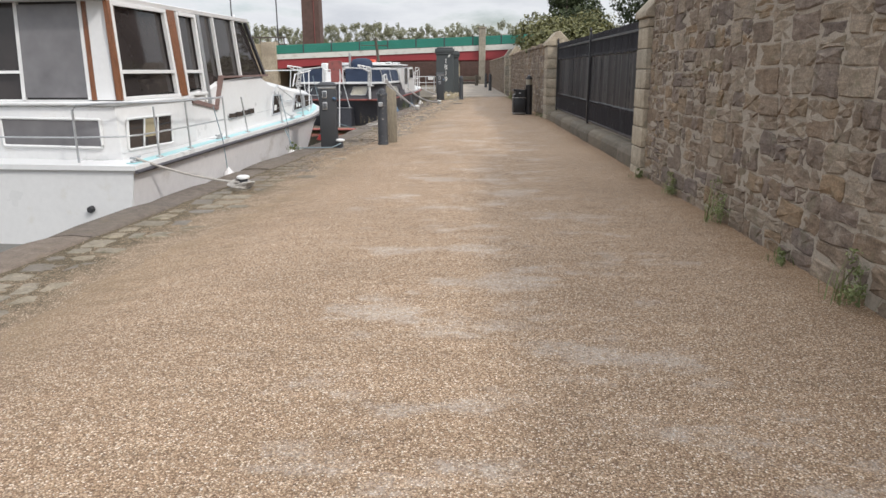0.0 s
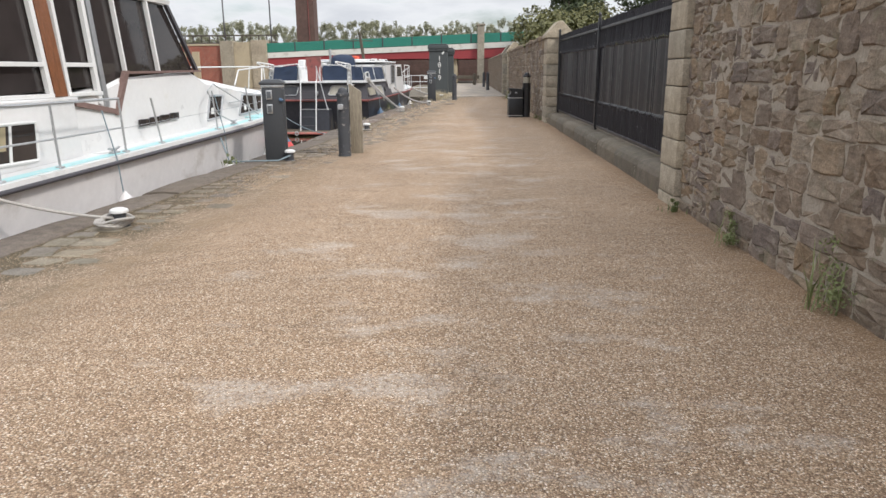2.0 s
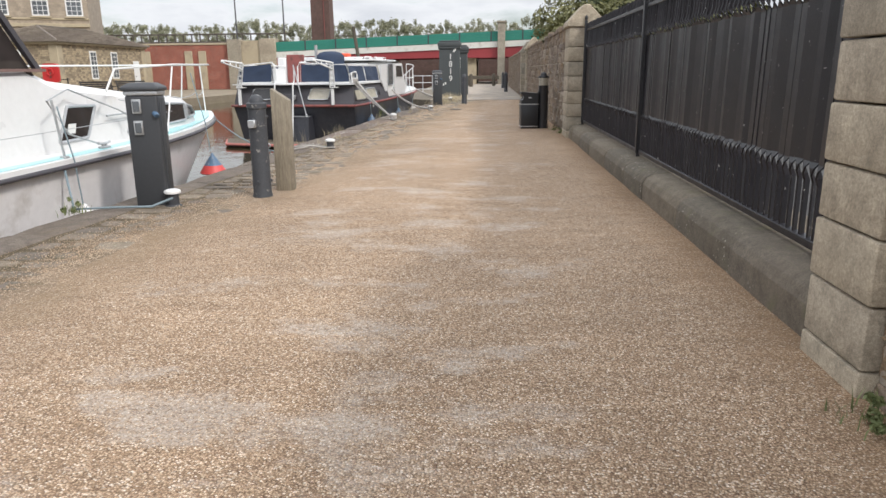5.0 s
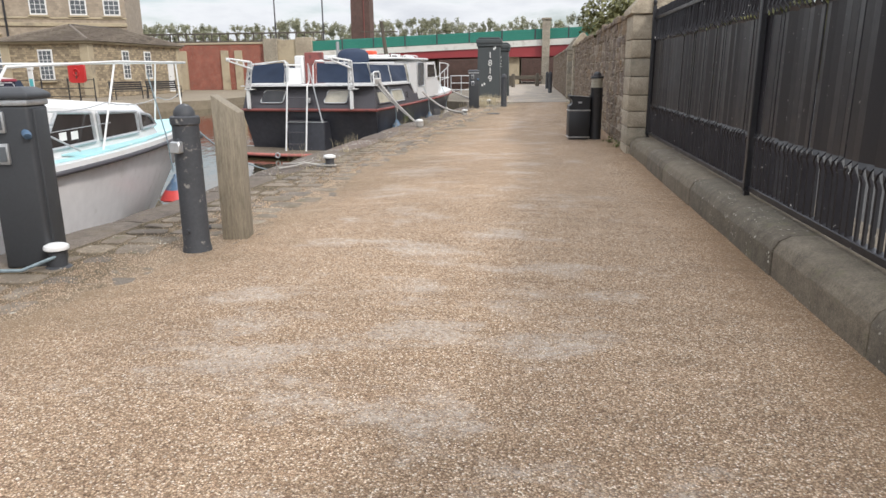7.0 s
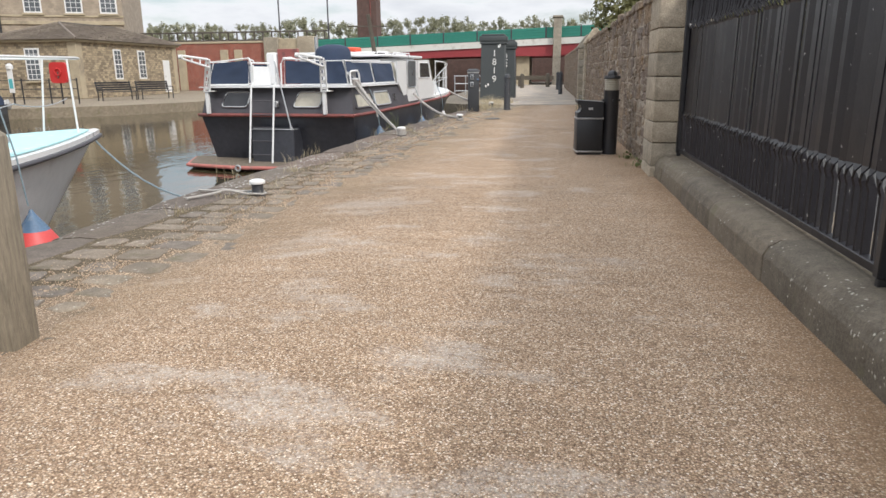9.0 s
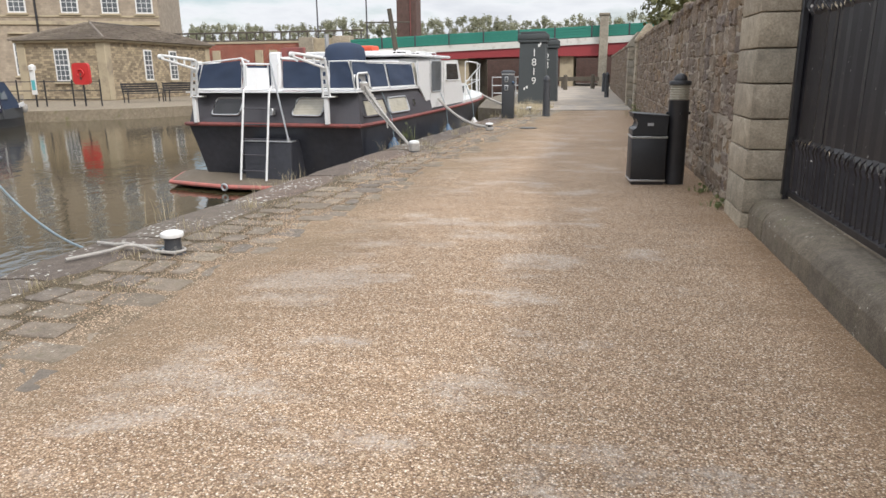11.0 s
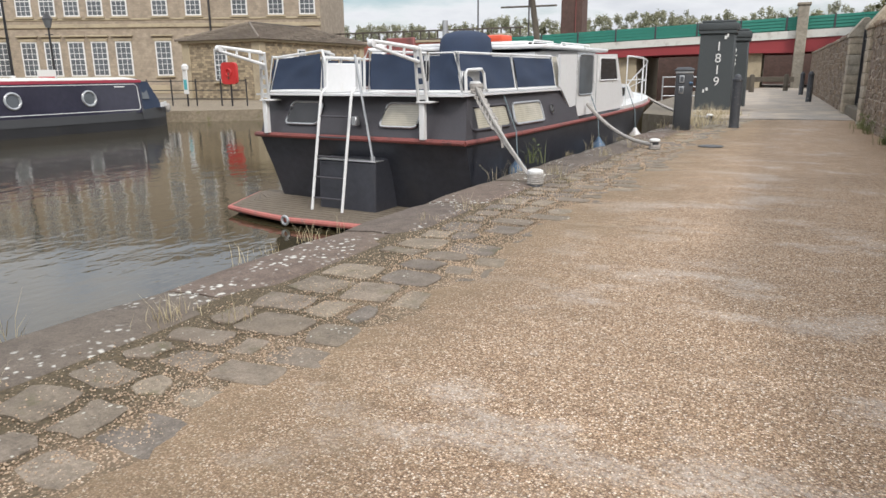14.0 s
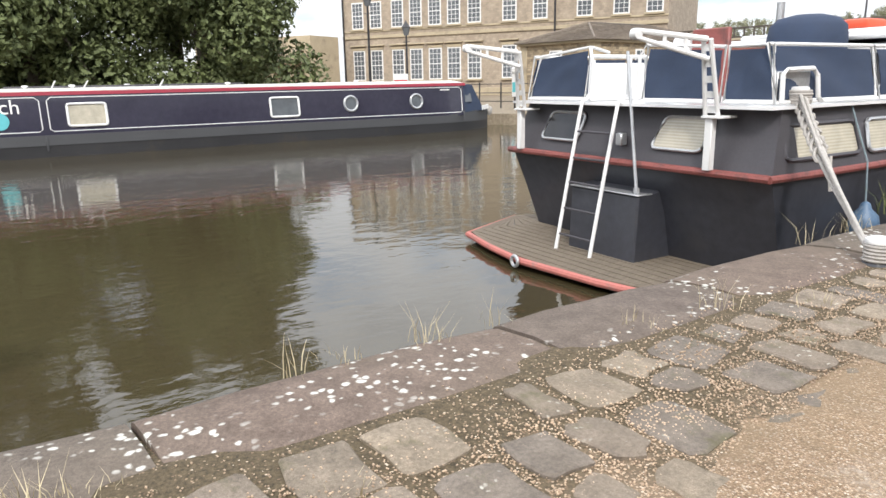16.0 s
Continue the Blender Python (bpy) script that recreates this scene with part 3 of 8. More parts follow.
def solid(name, bm, material, label="", category="", group="", kind="", at=None, smooth=40):
    """A thing, or a piece of the setting, that is one mesh."""
    ob = part(name, bm, material, None, "", smooth)
    if at is not None:
        ob.matrix_world = at
    return tagged(ob, label, category, group, kind)


def thing(name, m, label, category, group="", kind=""):
    ob = new(name)
    ob.empty_display_size = 0.1
    ob.matrix_world = m
    return tagged(ob, label, category, group, kind)


def raw(name, verts, faces, material, smooth=False):
    me = bpy.data.meshes.new(name)
    me.from_pydata(verts, [], faces)
    me.materials.append(M[material])
    if smooth:
        me.polygons.foreach_set("use_smooth", [True] * len(me.polygons))
    me.update()
    return new(name, me)


# ---------------------------------------------------------------- plan
WATER = -0.67
WALL_X = 2.26                           # face of the boundary wall


def quay_x(y):
    t = max(0.0, min(1.0, (y - 15.0) / 3.5))
    return -2.30 + (0.116 if y < 18.35 else 0.083) * (y - 18.35) - 0.16 * t * t * (3 - 2 * t)


def coping_width(y):
    return 0.475 + 0.13 * max(0.0, min(1.0, (y - 15.0) / 3.0))


def quay_z(y):
    return max(-0.13, min(0.05, -0.088 + 0.009 * (y - 8.4)))


def ground_z(x, y):
    t = max(0.0, min(1.0, (x - quay_x(y) - 1.1) / 1.6))
    t = t * t * (3 - 2 * t)
    zc = max(-0.02, min(0.10, 0.0022 * y))
    return quay_z(y) * (1 - t) + zc * t


rng = random.Random(7)

# the ground to the horizon, under water and land
gm = bmesh.new()
box(gm, -900, 900, -500, 1300, -2.2, -1.9)
solid("ground", gm, "asphalt", "dark tarmac and canal bed reaching the horizon", "ground", kind="structure")

bm = bmesh.new()
vs = [bm.verts.new(p) for p in ((-60, -30, WATER), (1.5, -30, WATER), (1.5, 130, WATER), (-60, 130, WATER))]
bm.faces.new(vs)
solid("water", bm, "water", "dark greenish canal water with light ripples", "water", kind="structure")

# gravel path, a sheet that follows the fall towards the quay
def gravel_edge(y):
    """How far from the water the gravel takes over from the quay stones."""
    return 1.45 - 0.22 * max(0.0, min(1.0, (y - 14.5) / 5.0))


ys = [-14 + 0.5 * i for i in range(26)] + [-1 + 0.11 * i for i in range(319)]
verts, faces = [], []
near, rest = [0.50 + 0.055 * i for i in range(34)], [(i + 1) / 14 for i in range(14)]
for y in ys:
    x0, x1 = quay_x(y), WALL_X + 0.3
    old = max(0.0, min(1.0, (14.5 - y) / 3.0))       # the older quay lies half under the gravel
    for u in near + [near[-1] + f * (x1 - x0 - near[-1]) for f in rest]:
        x = x0 + u
        far = u - gravel_edge(y) + 0.42 * noise.noise((x * 0.8, y * 0.55, 2)) + 0.26 * noise.noise((x * 2.7, y * 2.2, 9)) + 0.12 * noise.noise((x * 6.5, y * 6.0, 4))
        cover = max(0.0, min(1.0, 0.5 + far / 0.75))
        cover = cover * cover * (3 - 2 * cover)
        lumps = 0.012 * noise.noise((x * 4.3, y * 4.3, 5)) + 0.006 * noise.noise((x * 11, y * 11, 7))
        rise = -0.034 + 0.019 * old * min(1.0, max(0.0, (u - 0.55) * 4)) + (0.036 - 0.016 * old) * cover + lumps * (1.15 - cover)
        verts.append((x, y, ground_z(x, y) + rise + 0.006 * noise.noise((x * 1.3, y * 1.3, 0)) * cover))
n = len(near) + len(rest)
for i in range(len(ys) - 1):
    for j in range(n - 1):
        a = i * n + j
        faces.append((a, a + 1, a + n + 1, a + n))
path = raw("path", verts, faces, "gravel", True)
tagged(path, "tan loose gravel towpath with pale worn patches", "path", kind="structure")

# soil bed that carries the coping and setts, and the quay's wall down into the water
rings = []
for y in [-14 + i for i in range(50)]:
    x0 = quay_x(y)
    rings.append([(x0 + 0.03, y, -1.9), (x0 + 0.03, y, quay_z(y) - 0.07), (x0 + 0.30, y, quay_z(y) - 0.03), (x0 + 0.47, y, quay_z(y) - 0.010), (x0 + 1.0, y, quay_z(y) - 0.004), (x0 + 1.55, y, ground_z(x0 + 1.55, y) - 0.016), (x0 + 1.9, y, ground_z(x0 + 1.9, y) - 0.12), (x0 + 1.9, y, -1.9)])
quay = solid("pavement_quay", loft(bmesh.new(), rings), "earth", "mossy soil bed with grit under old quay stones", "pavement", kind="structure", smooth=0)
rings = [[(quay_x(y) + 0.0, y, -1.9), (quay_x(y), y, quay_z(y) - 0.2), (quay_x(y) + 0.028, y, quay_z(y) - 0.2), (quay_x(y) + 0.028, y, -1.9)] for y in [-14 + i for i in range(50)]]
solid("quay_wall", loft(bmesh.new(), rings), "quay_side", "wet dark stone wall of the quay", "wall", kind="structure", smooth=0)

# land behind the boundary wall and beyond the gravel
bm = bmesh.new()
box(bm, WALL_X + 0.5, 60, -40, 64, -1.5, 0.12)
solid("ground_yard", bm, "asphalt", "dark tarmac yard behind the wall", "ground", kind="structure")
# out of view, added so the boat windows reflect something darker than sky
solid("wall_yard", rbox(34.0, 34.6, -40, 64, -1.0, 12.5, 0.03), "dkbrick", "unseen plain dark brick wall added to darken window reflections", "wall", kind="structure")
bm = bmesh.new()
box(bm, -1.45, WALL_X + 0.5, 34.0, 140, -1.5, 0.085)
solid("pavement_cobbles", bm, "paving", "grey cobbled lockside pavement", "pavement", kind="structure")
# far side of the basin
bm = bmesh.new()
prism(bm, [(p[0], p[1], -1.8) for p in ((-22.4, -30), (-22.4, 37.2), (-20.7, 38.0), (-17.9, 40.5), (-16.2, 44.2), (-16.0, 62), (-9.0, 62), (-9.0, 140), (-140, 140), (-140, -30))], (0, 0, 1.58))
solid("ground_far_quay", bm, "far_quay", "pale worn stone quay across the basin", "pavement", kind="structure", smooth=0)

# ---------------------------------------------------------------- boundary wall, piers, plinth
def split_rect(u0, v0, u1, v1, wmax, hmax, out, r):
    w, h = u1 - u0, v1 - v0
    if h > hmax * r.uniform(0.75, 1.3) and (h > 0.6 * w or w < wmax):
        k = v0 + h * r.uniform(0.38, 0.62)
        split_rect(u0, v0, u1, k, wmax, hmax, out, r)
        split_rect(u0, k, u1, v1, wmax, hmax, out, r)
    elif w > wmax * r.uniform(0.5, 1.25):
        k = u0 + w * r.uniform(0.34, 0.66)
        split_rect(u0, v0, k, v1, wmax, hmax, out, r)
        split_rect(k, v0, u1, v1, wmax, hmax, out, r)
    else:
        out.append((u0, v0, u1, v1))


def rubble_rects(u0, v0, u1, v1, r, wmax=0.44, hmax=0.205):
    """Courses of uneven height, each cut into stones of uneven length."""
    out, v = [], v0
    while v < v1 - 0.02:
        h = min(r.uniform(0.24, 0.40), v1 - v)
        if v1 - v - h < 0.14:
            h = v1 - v
        u = u0
        while u < u1 - 0.01:
            w = min(r.uniform(0.5, 1.1), u1 - u)
            if u1 - u - w < 0.2:
                w = u1 - u
            split_rect(u, v, u + w, v + h, wmax, hmax, out, r)
            u += w
        v += h
    return out


def stone_shape(rect, r):
    """Outline and bulged face of one rough stone: rings of (u, v, out)."""
    u0, v0, u1, v1 = rect
    g = r.uniform(0.001, 0.009)
    u0, v0, u1, v1 = u0 + g, v0 + g, u1 - g, v1 - g
    w, h = u1 - u0, v1 - v0
    c = min(w, h) * r.uniform(0.06, 0.26)
    j = lambda s: r.uniform(-s, s)
    base = [(u0 + c, v0), ((u0 + u1) / 2, v0), (u1 - c, v0), (u1, v0 + c), (u1, (v0 + v1) / 2), (u1, v1 - c), (u1 - c, v1), ((u0 + u1) / 2, v1), (u0 + c, v1), (u0, v1 - c), (u0, (v0 + v1) / 2), (u0, v0 + c)]
    base = [(a + j(0.020), b + j(0.015)) for a, b in base]
    cu, cv = (u0 + u1) / 2, (v0 + v1) / 2
    p = r.uniform(0.008, 0.024)
    tilt_u, tilt_v = j(0.03), j(0.04)
    out = lambda a, b, d: (a, b, d + (a - cu) * tilt_u + (b - cv) * tilt_v)
    r1 = [out(a, b, -0.02) for a, b in base]
    r2 = [out(a, b, p * 0.55) for a, b in base]
    k = 1 - min(0.4, 0.020 / max(0.05, min(w, h)))
    r3 = [out(cu + (a - cu) * k, cv + (b - cv) * k, p + j(0.011)) for a, b in base]
    return r1, r2, r3, out(cu + j(0.02), cv + j(0.01), p + r.uniform(-0.004, 0.008))


def stone_geometry(shape, place, verts, faces):
    r1, r2, r3, mid = shape
    b, n = len(verts), len(r1)
    for ring in (r1, r2, r3):
        verts.extend(place(*q) for q in ring)
    verts.append(place(*mid))
    for k in (0, 1):
        for i in range(n):
            j = (i + 1) % n
            faces.append((b + k * n + i, b + k * n + j, b + (k + 1) * n + j, b + (k + 1) * n + i))
    for i in range(n):
        faces.append((b + 2 * n + i, b + 2 * n + (i + 1) % n, b + 3 * n))


LATER = []                              # stones of walls are laid last


def rubble_wall(name, y0, y1, height, seed, singles, label):
    bm = rbox(WALL_X + 0.005, WALL_X + 0.5, y0, y1, -0.4, height - 0.02, 0.02)
    wall = solid(name, bm, "mortar", label, "wall", kind="structure", smooth=0)

    def lay():
        r = random.Random(seed)
        rects = rubble_rects(y0, -0.05, y1, height, r)
        place = lambda u, v, d: (WALL_X + 0.012 - d, u, v)
        near = sorted(rects, key=lambda q: abs((q[0] + q[2]) / 2 - singles))[:300]
        chosen = set(near)
        verts, faces = [], []
        for q in rects:
            shape = stone_shape(q, r)
            if q in chosen:
                sv, sf = [], []
                stone_geometry(shape, place, sv, sf)
                ob = raw("stone", sv, sf, "rubble", True)
                ob.data.set_sharp_from_angle(angle=radians(17))
                ob.parent = wall
            else:
                stone_geometry(shape, place, verts, faces)
        if verts:
            ob = raw("stonework", verts, faces, "rubble_far", True)
            ob.data.set_sharp_from_angle(angle=radians(17))
            ob.parent = wall
            tagged(ob, kind="stuff")
        # rough cope stones along the top
        y = y0
        while y < y1 - 0.1:
            w = min(r.uniform(0.25, 0.5), y1 - y)
            cb = rbox(WALL_X - 0.03, WALL_X + 0.53, y + 0.008, y + w - 0.008, height - 0.03, height + r.uniform(0.05, 0.11), 0.025)
            for v in cb.verts:
                v.co += Vector((r.uniform(-0.01, 0.01), 0, r.uniform(-0.012, 0.012)))
            part("cope_stone", cb, "rubble", wall)
            y += w
    LATER.append(lay)
    return wall


rubble_wall("wall_near", -10.0, 8.62, 2.16, 11, 5.6, "rough brown rubble stone wall with pale mortar")
rubble_wall("wall_middle", 19.22, 32.6, 1.93, 12, 21.5, "rough brown rubble stone wall with pale mortar")
rubble_wall("wall_far", 37.2, 58.0, 1.95, 13, 40.0, "rough brown rubble stone wall with pale mortar")


def pier(y0, y1, label, x0=WALL_X - 0.06, x1=WALL_X + 0.50, top=1.9, apex=2.26, course=0.235, seed=0):
    """A stone gate pier of alternating dressed blocks with a gabled cap."""
    r = random.Random(seed)
    e = thing("gate_pier", pose((x0 + x1) / 2, (y0 + y1) / 2, 0.0), label, "pier", "stone piers of the fence")
    hx, hy = (x1 - x0) / 2, (y1 - y0) / 2
    z = -0.1
    i = 0
    while z < top - 0.02:
        h = min(course * r.uniform(0.92, 1.08), top - z)
        if top - z - h < 0.1:
            h = top - z
        k = 0.016 if i % 2 else 0.020
        bm = rbox(-hx - k + 0.02, hx, -hy - k + 0.02, hy + k - 0.02, z + 0.004, z + h - 0.004, 0.012, 2)
        part("block", bm, "ashlar", e)
        z += h
        i += 1
    bm = bmesh.new()
    loft(bm, [[(-hx - 0.04, -hy - 0.03, top + 0.002), (hx + 0.04, -hy - 0.03, top + 0.002), (hx + 0.04, hy + 0.03, top + 0.002), (-hx - 0.04, hy + 0.03, top + 0.002)],
              [(-hx - 0.04, -hy - 0.03, top + 0.08), (hx + 0.04, -hy - 0.03, top + 0.08), (hx + 0.04, hy + 0.03, top + 0.08), (-hx - 0.04, hy + 0.03, top + 0.08)],
              [(-0.05, -hy - 0.03, apex), (0.05, -hy - 0.03, apex), (0.05, hy + 0.03, apex), (-0.05, hy + 0.03, apex)]])
    bmesh.ops.bevel(bm, geom=bm.edges[:], offset=0.012, segments=1, affect="EDGES", profile=0.5)
    part("cap", bm, "ashlar", e, "gabled pale sandstone cap")
    return e


pier(8.62, 9.10, "dressed sandstone gate pier with gabled cap", seed=1)
pier(18.58, 19.22, "dressed sandstone gate pier with gabled cap", seed=2)
pier(32.6, 33.2, "dressed sandstone gate pier with pointed cap", apex=2.35, seed=3)
pier(36.6, 37.2, "dressed sandstone gate pier with pointed cap", apex=2.35, seed=4)

# plinth of long stones with a sloped front under the fence
plinth = thing("plinth", pose(WALL_X, 13.2, 0), "long worn stone plinth with sloped front edge", "plinth", kind="structure")
y, r = 9.10, random.Random(5)
while y < 18.57:
    w = min(r.uniform(0.85, 1.3), 18.58 - y)
    if 18.58 - y - w < 0.4:
        w = 18.58 - y
    bm = bmesh.new()
    a, b = y - 13.2 + 0.0015, y + w - 13.2 - 0.0015
    d = r.uniform(-0.008, 0.008)
    prof = [(0.0 + d, -0.2), (0.0 + d, 0.18), (0.03 + d, 0.235), (0.09 + d, 0.268), (0.60, 0.30), (0.60, -0.2)]
    prism(bm, [(px, a, pz) for px, pz in prof], (0, b - a, 0))
    bmesh.ops.bevel(bm, geom=bm.edges[:], offset=0.008, segments=2, affect="EDGES", profile=0.5)
    part("plinth_stone", bm, "plinth", plinth)
    y += w

# ---------------------------------------------------------------- twisted bar fence
def fence(y0, y1, label, middle, pitch=0.082):
    x = WALL_X + 0.25
    f = thing("fence", pose(x, (y0 + y1) / 2, 0.30), label, "fence")
    c = (y0 + y1) / 2

    def bar_mesh(lean):
        """A flat bar that lies flat in the middle and twists below and above."""
        rings = []
        turn = [(0.012, -50), (0.335, -50), (0.37, -46), (0.405, -22), (0.435, 3), (1.235, 3), (1.262, -16), (1.297, -44), (1.335, -50), (1.62, -50), (1.66, -50)]
        for z, deg in turn:
            a = radians(deg + lean)
            w, t = (0.036 if 0.40 <= z <= 1.27 else 0.027, 0.005) if z < 1.65 else (0.02, 0.004)
            bulge = 0.024 * math.exp(-((z - 0.395) / 0.045) ** 2) + 0.024 * math.exp(-((z - 1.297) / 0.045) ** 2)
            ring = []
            for p, q in ((-w, -t), (w, -t), (w, t), (-w, t)):
                ring.append((-bulge + q * math.cos(a) - p * math.sin(a), p * math.cos(a) + q * math.sin(a), z))
            rings.append(ring)
        return mesh_of("bar", loft(bmesh.new(), rings), "fence_iron", 12)
    meshes = [bar_mesh(l) for l in (-9, -3, 2, 7, 12)]
    r = random.Random(3)
    n = int((y1 - y0) / pitch)
    for i in range(n):
        yy = y0 + (i + 0.5) * (y1 - y0) / n
        ob = new("bar", r.choice(meshes))
        ob.parent = f
        ob.location = (0.0, yy - c + r.uniform(-0.004, 0.004), r.uniform(-0.006, 0.006))
    for z0, z1, nm in ((0.006, 0.05, "bottom_rail"), (1.52, 1.56, "top_rail")):
        part(nm, rbox(-0.03, 0.03, y0 - c, y1 - c, z0, z1, 0.005), "fence_iron", f)
    posts = [y0 + 0.03, middle, y1 - 0.03]
    for yy in posts:
        bm = rbox(-0.060, -0.012, yy - c - 0.026, yy - c + 0.026, 0.01, 1.70, 0.006)
        join(bm, lathe(bmesh.new(), [(0.012, 0), (0.022, 0.02), (0.026, 0.045), (0.016, 0.075), (0.002, 0.09)], (-0.037, yy - c, 1.70), 8))
        part("post", bm, "iron", f)
    for yy in posts:
        part("foot", rbox(-0.05, -0.01, yy - c - 0.016, yy - c + 0.016, -0.03, 0.03, 0.004), "iron", f)
    return f


fence(9.12, 18.56, "tall black iron fence of twisted flat bars", 13.92)
bm = rbox(WALL_X, WALL_X + 0.46, 33.2, 36.6, -0.2, 0.30, 0.02)
solid("plinth_far", bm, "plinth", "worn stone plinth under the iron fence", "plinth", kind="structure")
fence(33.25, 36.55, "tall black iron fence of twisted flat bars", 34.9)

# ---------------------------------------------------------------- street furniture on the towpath
def mooring_bollard(x, y, rope=0):
    e = thing("mooring_bollard", pose(x, y, ground_z(x, y) - 0.01), "low mooring bollard with white painted cap", "bollard", "mooring bollards on the quay")
    part("stem", lathe(bmesh.new(), [(0.085, 0), (0.078, 0.012), (0.058, 0.02), (0.055, 0.10), (0.06, 0.125)], n=18), "bollard", e)
    part("cap", lathe(bmesh.new(), [(0.055, 0.122), (0.076, 0.128), (0.080, 0.142), (0.074, 0.156), (0.050, 0.167), (0.004, 0.171)], n=20), "trimwhite", e, "white painted mushroom cap")
    if rope:
        bm = bmesh.new()
        for k in range(rope):
            torus(bm, (0.004 * (k % 2), 0.003, 0.03 + 0.021 * k), 0.073, 0.0115, n=18, k=6)
        part("rope_wrap", bm, "rope", e, "turns of pale rope")
    return e


for bx, by, turns in ((-2.70, 8.42, 2), (-2.22, 12.68, 0), (-1.71, 17.34, 1), (-1.47, 23.25, 5), (-0.86, 26.95, 3), (-0.62, 33.4, 0)):
    mooring_bollard(bx, by, turns)


def iron_bollard(x, y, label, fittings=True):
    e = thing("iron_bollard", pose(x, y, ground_z(x, y) - 0.02), label, "bollard", "tall iron bollards")
    part("shaft", lathe(bmesh.new(), [(0.105, 0), (0.1, 0.03), (0.093, 0.06), (0.090, 0.90), (0.100, 0.91), (0.100, 0.955), (0.090, 0.965)], n=24), "bollard", e)
    part("dome", lathe(bmesh.new(), [(0.074, 0.962), (0.070, 0.995), (0.052, 1.025), (0.026, 1.042), (0.003, 1.047)], n=18), "bollard", e)
    for k, (a, z) in enumerate(((-100, 0.80), (35, 0.82), (-95, 0.17), (30, 0.17))):
        ca, sa = math.cos(radians(a)), math.sin(radians(a))
        part("stud", tube(bmesh.new(), [(0.085 * ca, 0.085 * sa, z), (0.108 * ca, 0.108 * sa, z)], [0.02, 0.014], 10), "bollard", e)
    if fittings:
        bm = rbox(-0.055, 0.02, -0.150, -0.092, 0.72, 0.80, 0.008)
        part("socket_box", bm, "galv", e, "small grey socket box")
    return e


iron_bollard(-1.49, 13.18, "worn dark grey iron bollard beside a timber post")
iron_bollard(-0.03, 31.6, "worn dark grey iron bollard at the lockside", False)
for yy in (44.0, 52.0):
    iron_bollard(1.75, yy, "dark iron bollard along the boundary wall", False)

# weathered timber post
e = thing("timber_post", pose(-1.36, 13.60, ground_z(-1.36, 13.6) - 0.03, 0, 0, 8), "weathered grey square timber post with sloped top", "post")
bm = bmesh.new()
loft(bm, [[(-0.095, -0.095, 0), (0.095, -0.095, 0), (0.095, 0.095, 0), (-0.095, 0.095, 0)], [(-0.095, -0.095, 1.10), (0.095, -0.095, 0.97), (0.095, 0.095, 0.97), (-0.095, 0.095, 1.10)]])
bmesh.ops.bevel(bm, geom=bm.edges[:], offset=0.01, segments=2, affect="EDGES", profile=0.5)
part("timber", bm, "greywood", e)


def pedestal(x, y, rz=8):
    e = thing("service_pedestal", pose(x, y, ground_z(x, y) - 0.02, 0, 0, rz), "dark grey power pedestal with two socket hatches", "pedestal", "power pedestals")
    part("body", rbox(-0.15, 0.15, -0.12, 0.12, 0, 1.07, 0.022, 3), "pedestal", e)
    part("rib", rbox(0.13, 0.166, -0.07, 0.07, 0.0, 1.05, 0.012, 2), "pedestal", e)
    part("collar", rbox(-0.158, 0.158, -0.128, 0.128, 1.068, 1.11, 0.012, 2), "galv", e, "pale grey collar")
    bm = bmesh.new()
    loft(bm, [[(-0.175, -0.145, 1.11), (0.175, -0.145, 1.11), (0.175, 0.145, 1.11), (-0.175, 0.145, 1.11)], [(-0.175, -0.145, 1.145), (0.175, -0.145, 1.145), (0.175, 0.145, 1.145), (-0.175, 0.145, 1.145)], [(-0.11, -0.09, 1.185), (0.11, -0.09, 1.185), (0.11, 0.09, 1.185), (-0.11, 0.09, 1.185)]])
    bmesh.ops.bevel(bm, geom=bm.edges[:], offset=0.012, segments=2, affect="EDGES", profile=0.5)
    part("cap", bm, "pedestal", e)
    for z in (0.90, 0.70):
        h = part("hatch", rbox(-0.085, 0.0, -0.142, -0.116, z, z + 0.135, 0.008, 2), "galv", e, "grey hatch with clear flap")
        part("flap", rbox(-0.072, -0.013, -0.147, -0.141, z + 0.02, z + 0.115, 0.002), "sash", h)
    part("socket", tube(bmesh.new(), [(0.11, -0.11, 0.9), (0.14, -0.145, 0.885), (0.143, -0.152, 0.88)], [0.026, 0.026, 0.022], 12), "fender", e, "blue socket outlet")
    return e


pedestal(-2.44, 12.78)
pedestal(-0.93, 30.7)

# lit bollard and litter bin by the wall
e = thing("light_bollard", pose(1.95, 20.66, ground_z(1.95, 20.6) - 0.02), "black bollard light with louvred lens and domed cap", "bollard light")
part("shaft", lathe(bmesh.new(), [(0.112, 0), (0.112, 0.02), (0.10, 0.025), (0.10, 0.86), (0.103, 0.87)], n=28), "iron", e)
part("lens", lathe(bmesh.new(), [(0.088, 0.868), (0.088, 1.022)], n=24), "frost", e, "ribbed cloudy lamp lens")
for k in range(6):
    part("louvre", lathe(bmesh.new(), [(0.088, 0.885 + 0.024 * k), (0.098, 0.881 + 0.024 * k), (0.098, 0.887 + 0.024 * k), (0.088, 0.893 + 0.024 * k)], n=24), "frost", e)
part("cap", lathe(bmesh.new(), [(0.100, 1.018), (0.107, 1.022), (0.107, 1.052), (0.104, 1.056), (0.068, 1.060), (0.066, 1.078), (0.056, 1.104), (0.034, 1.124), (0.003, 1.132)], n=28), "iron", e)
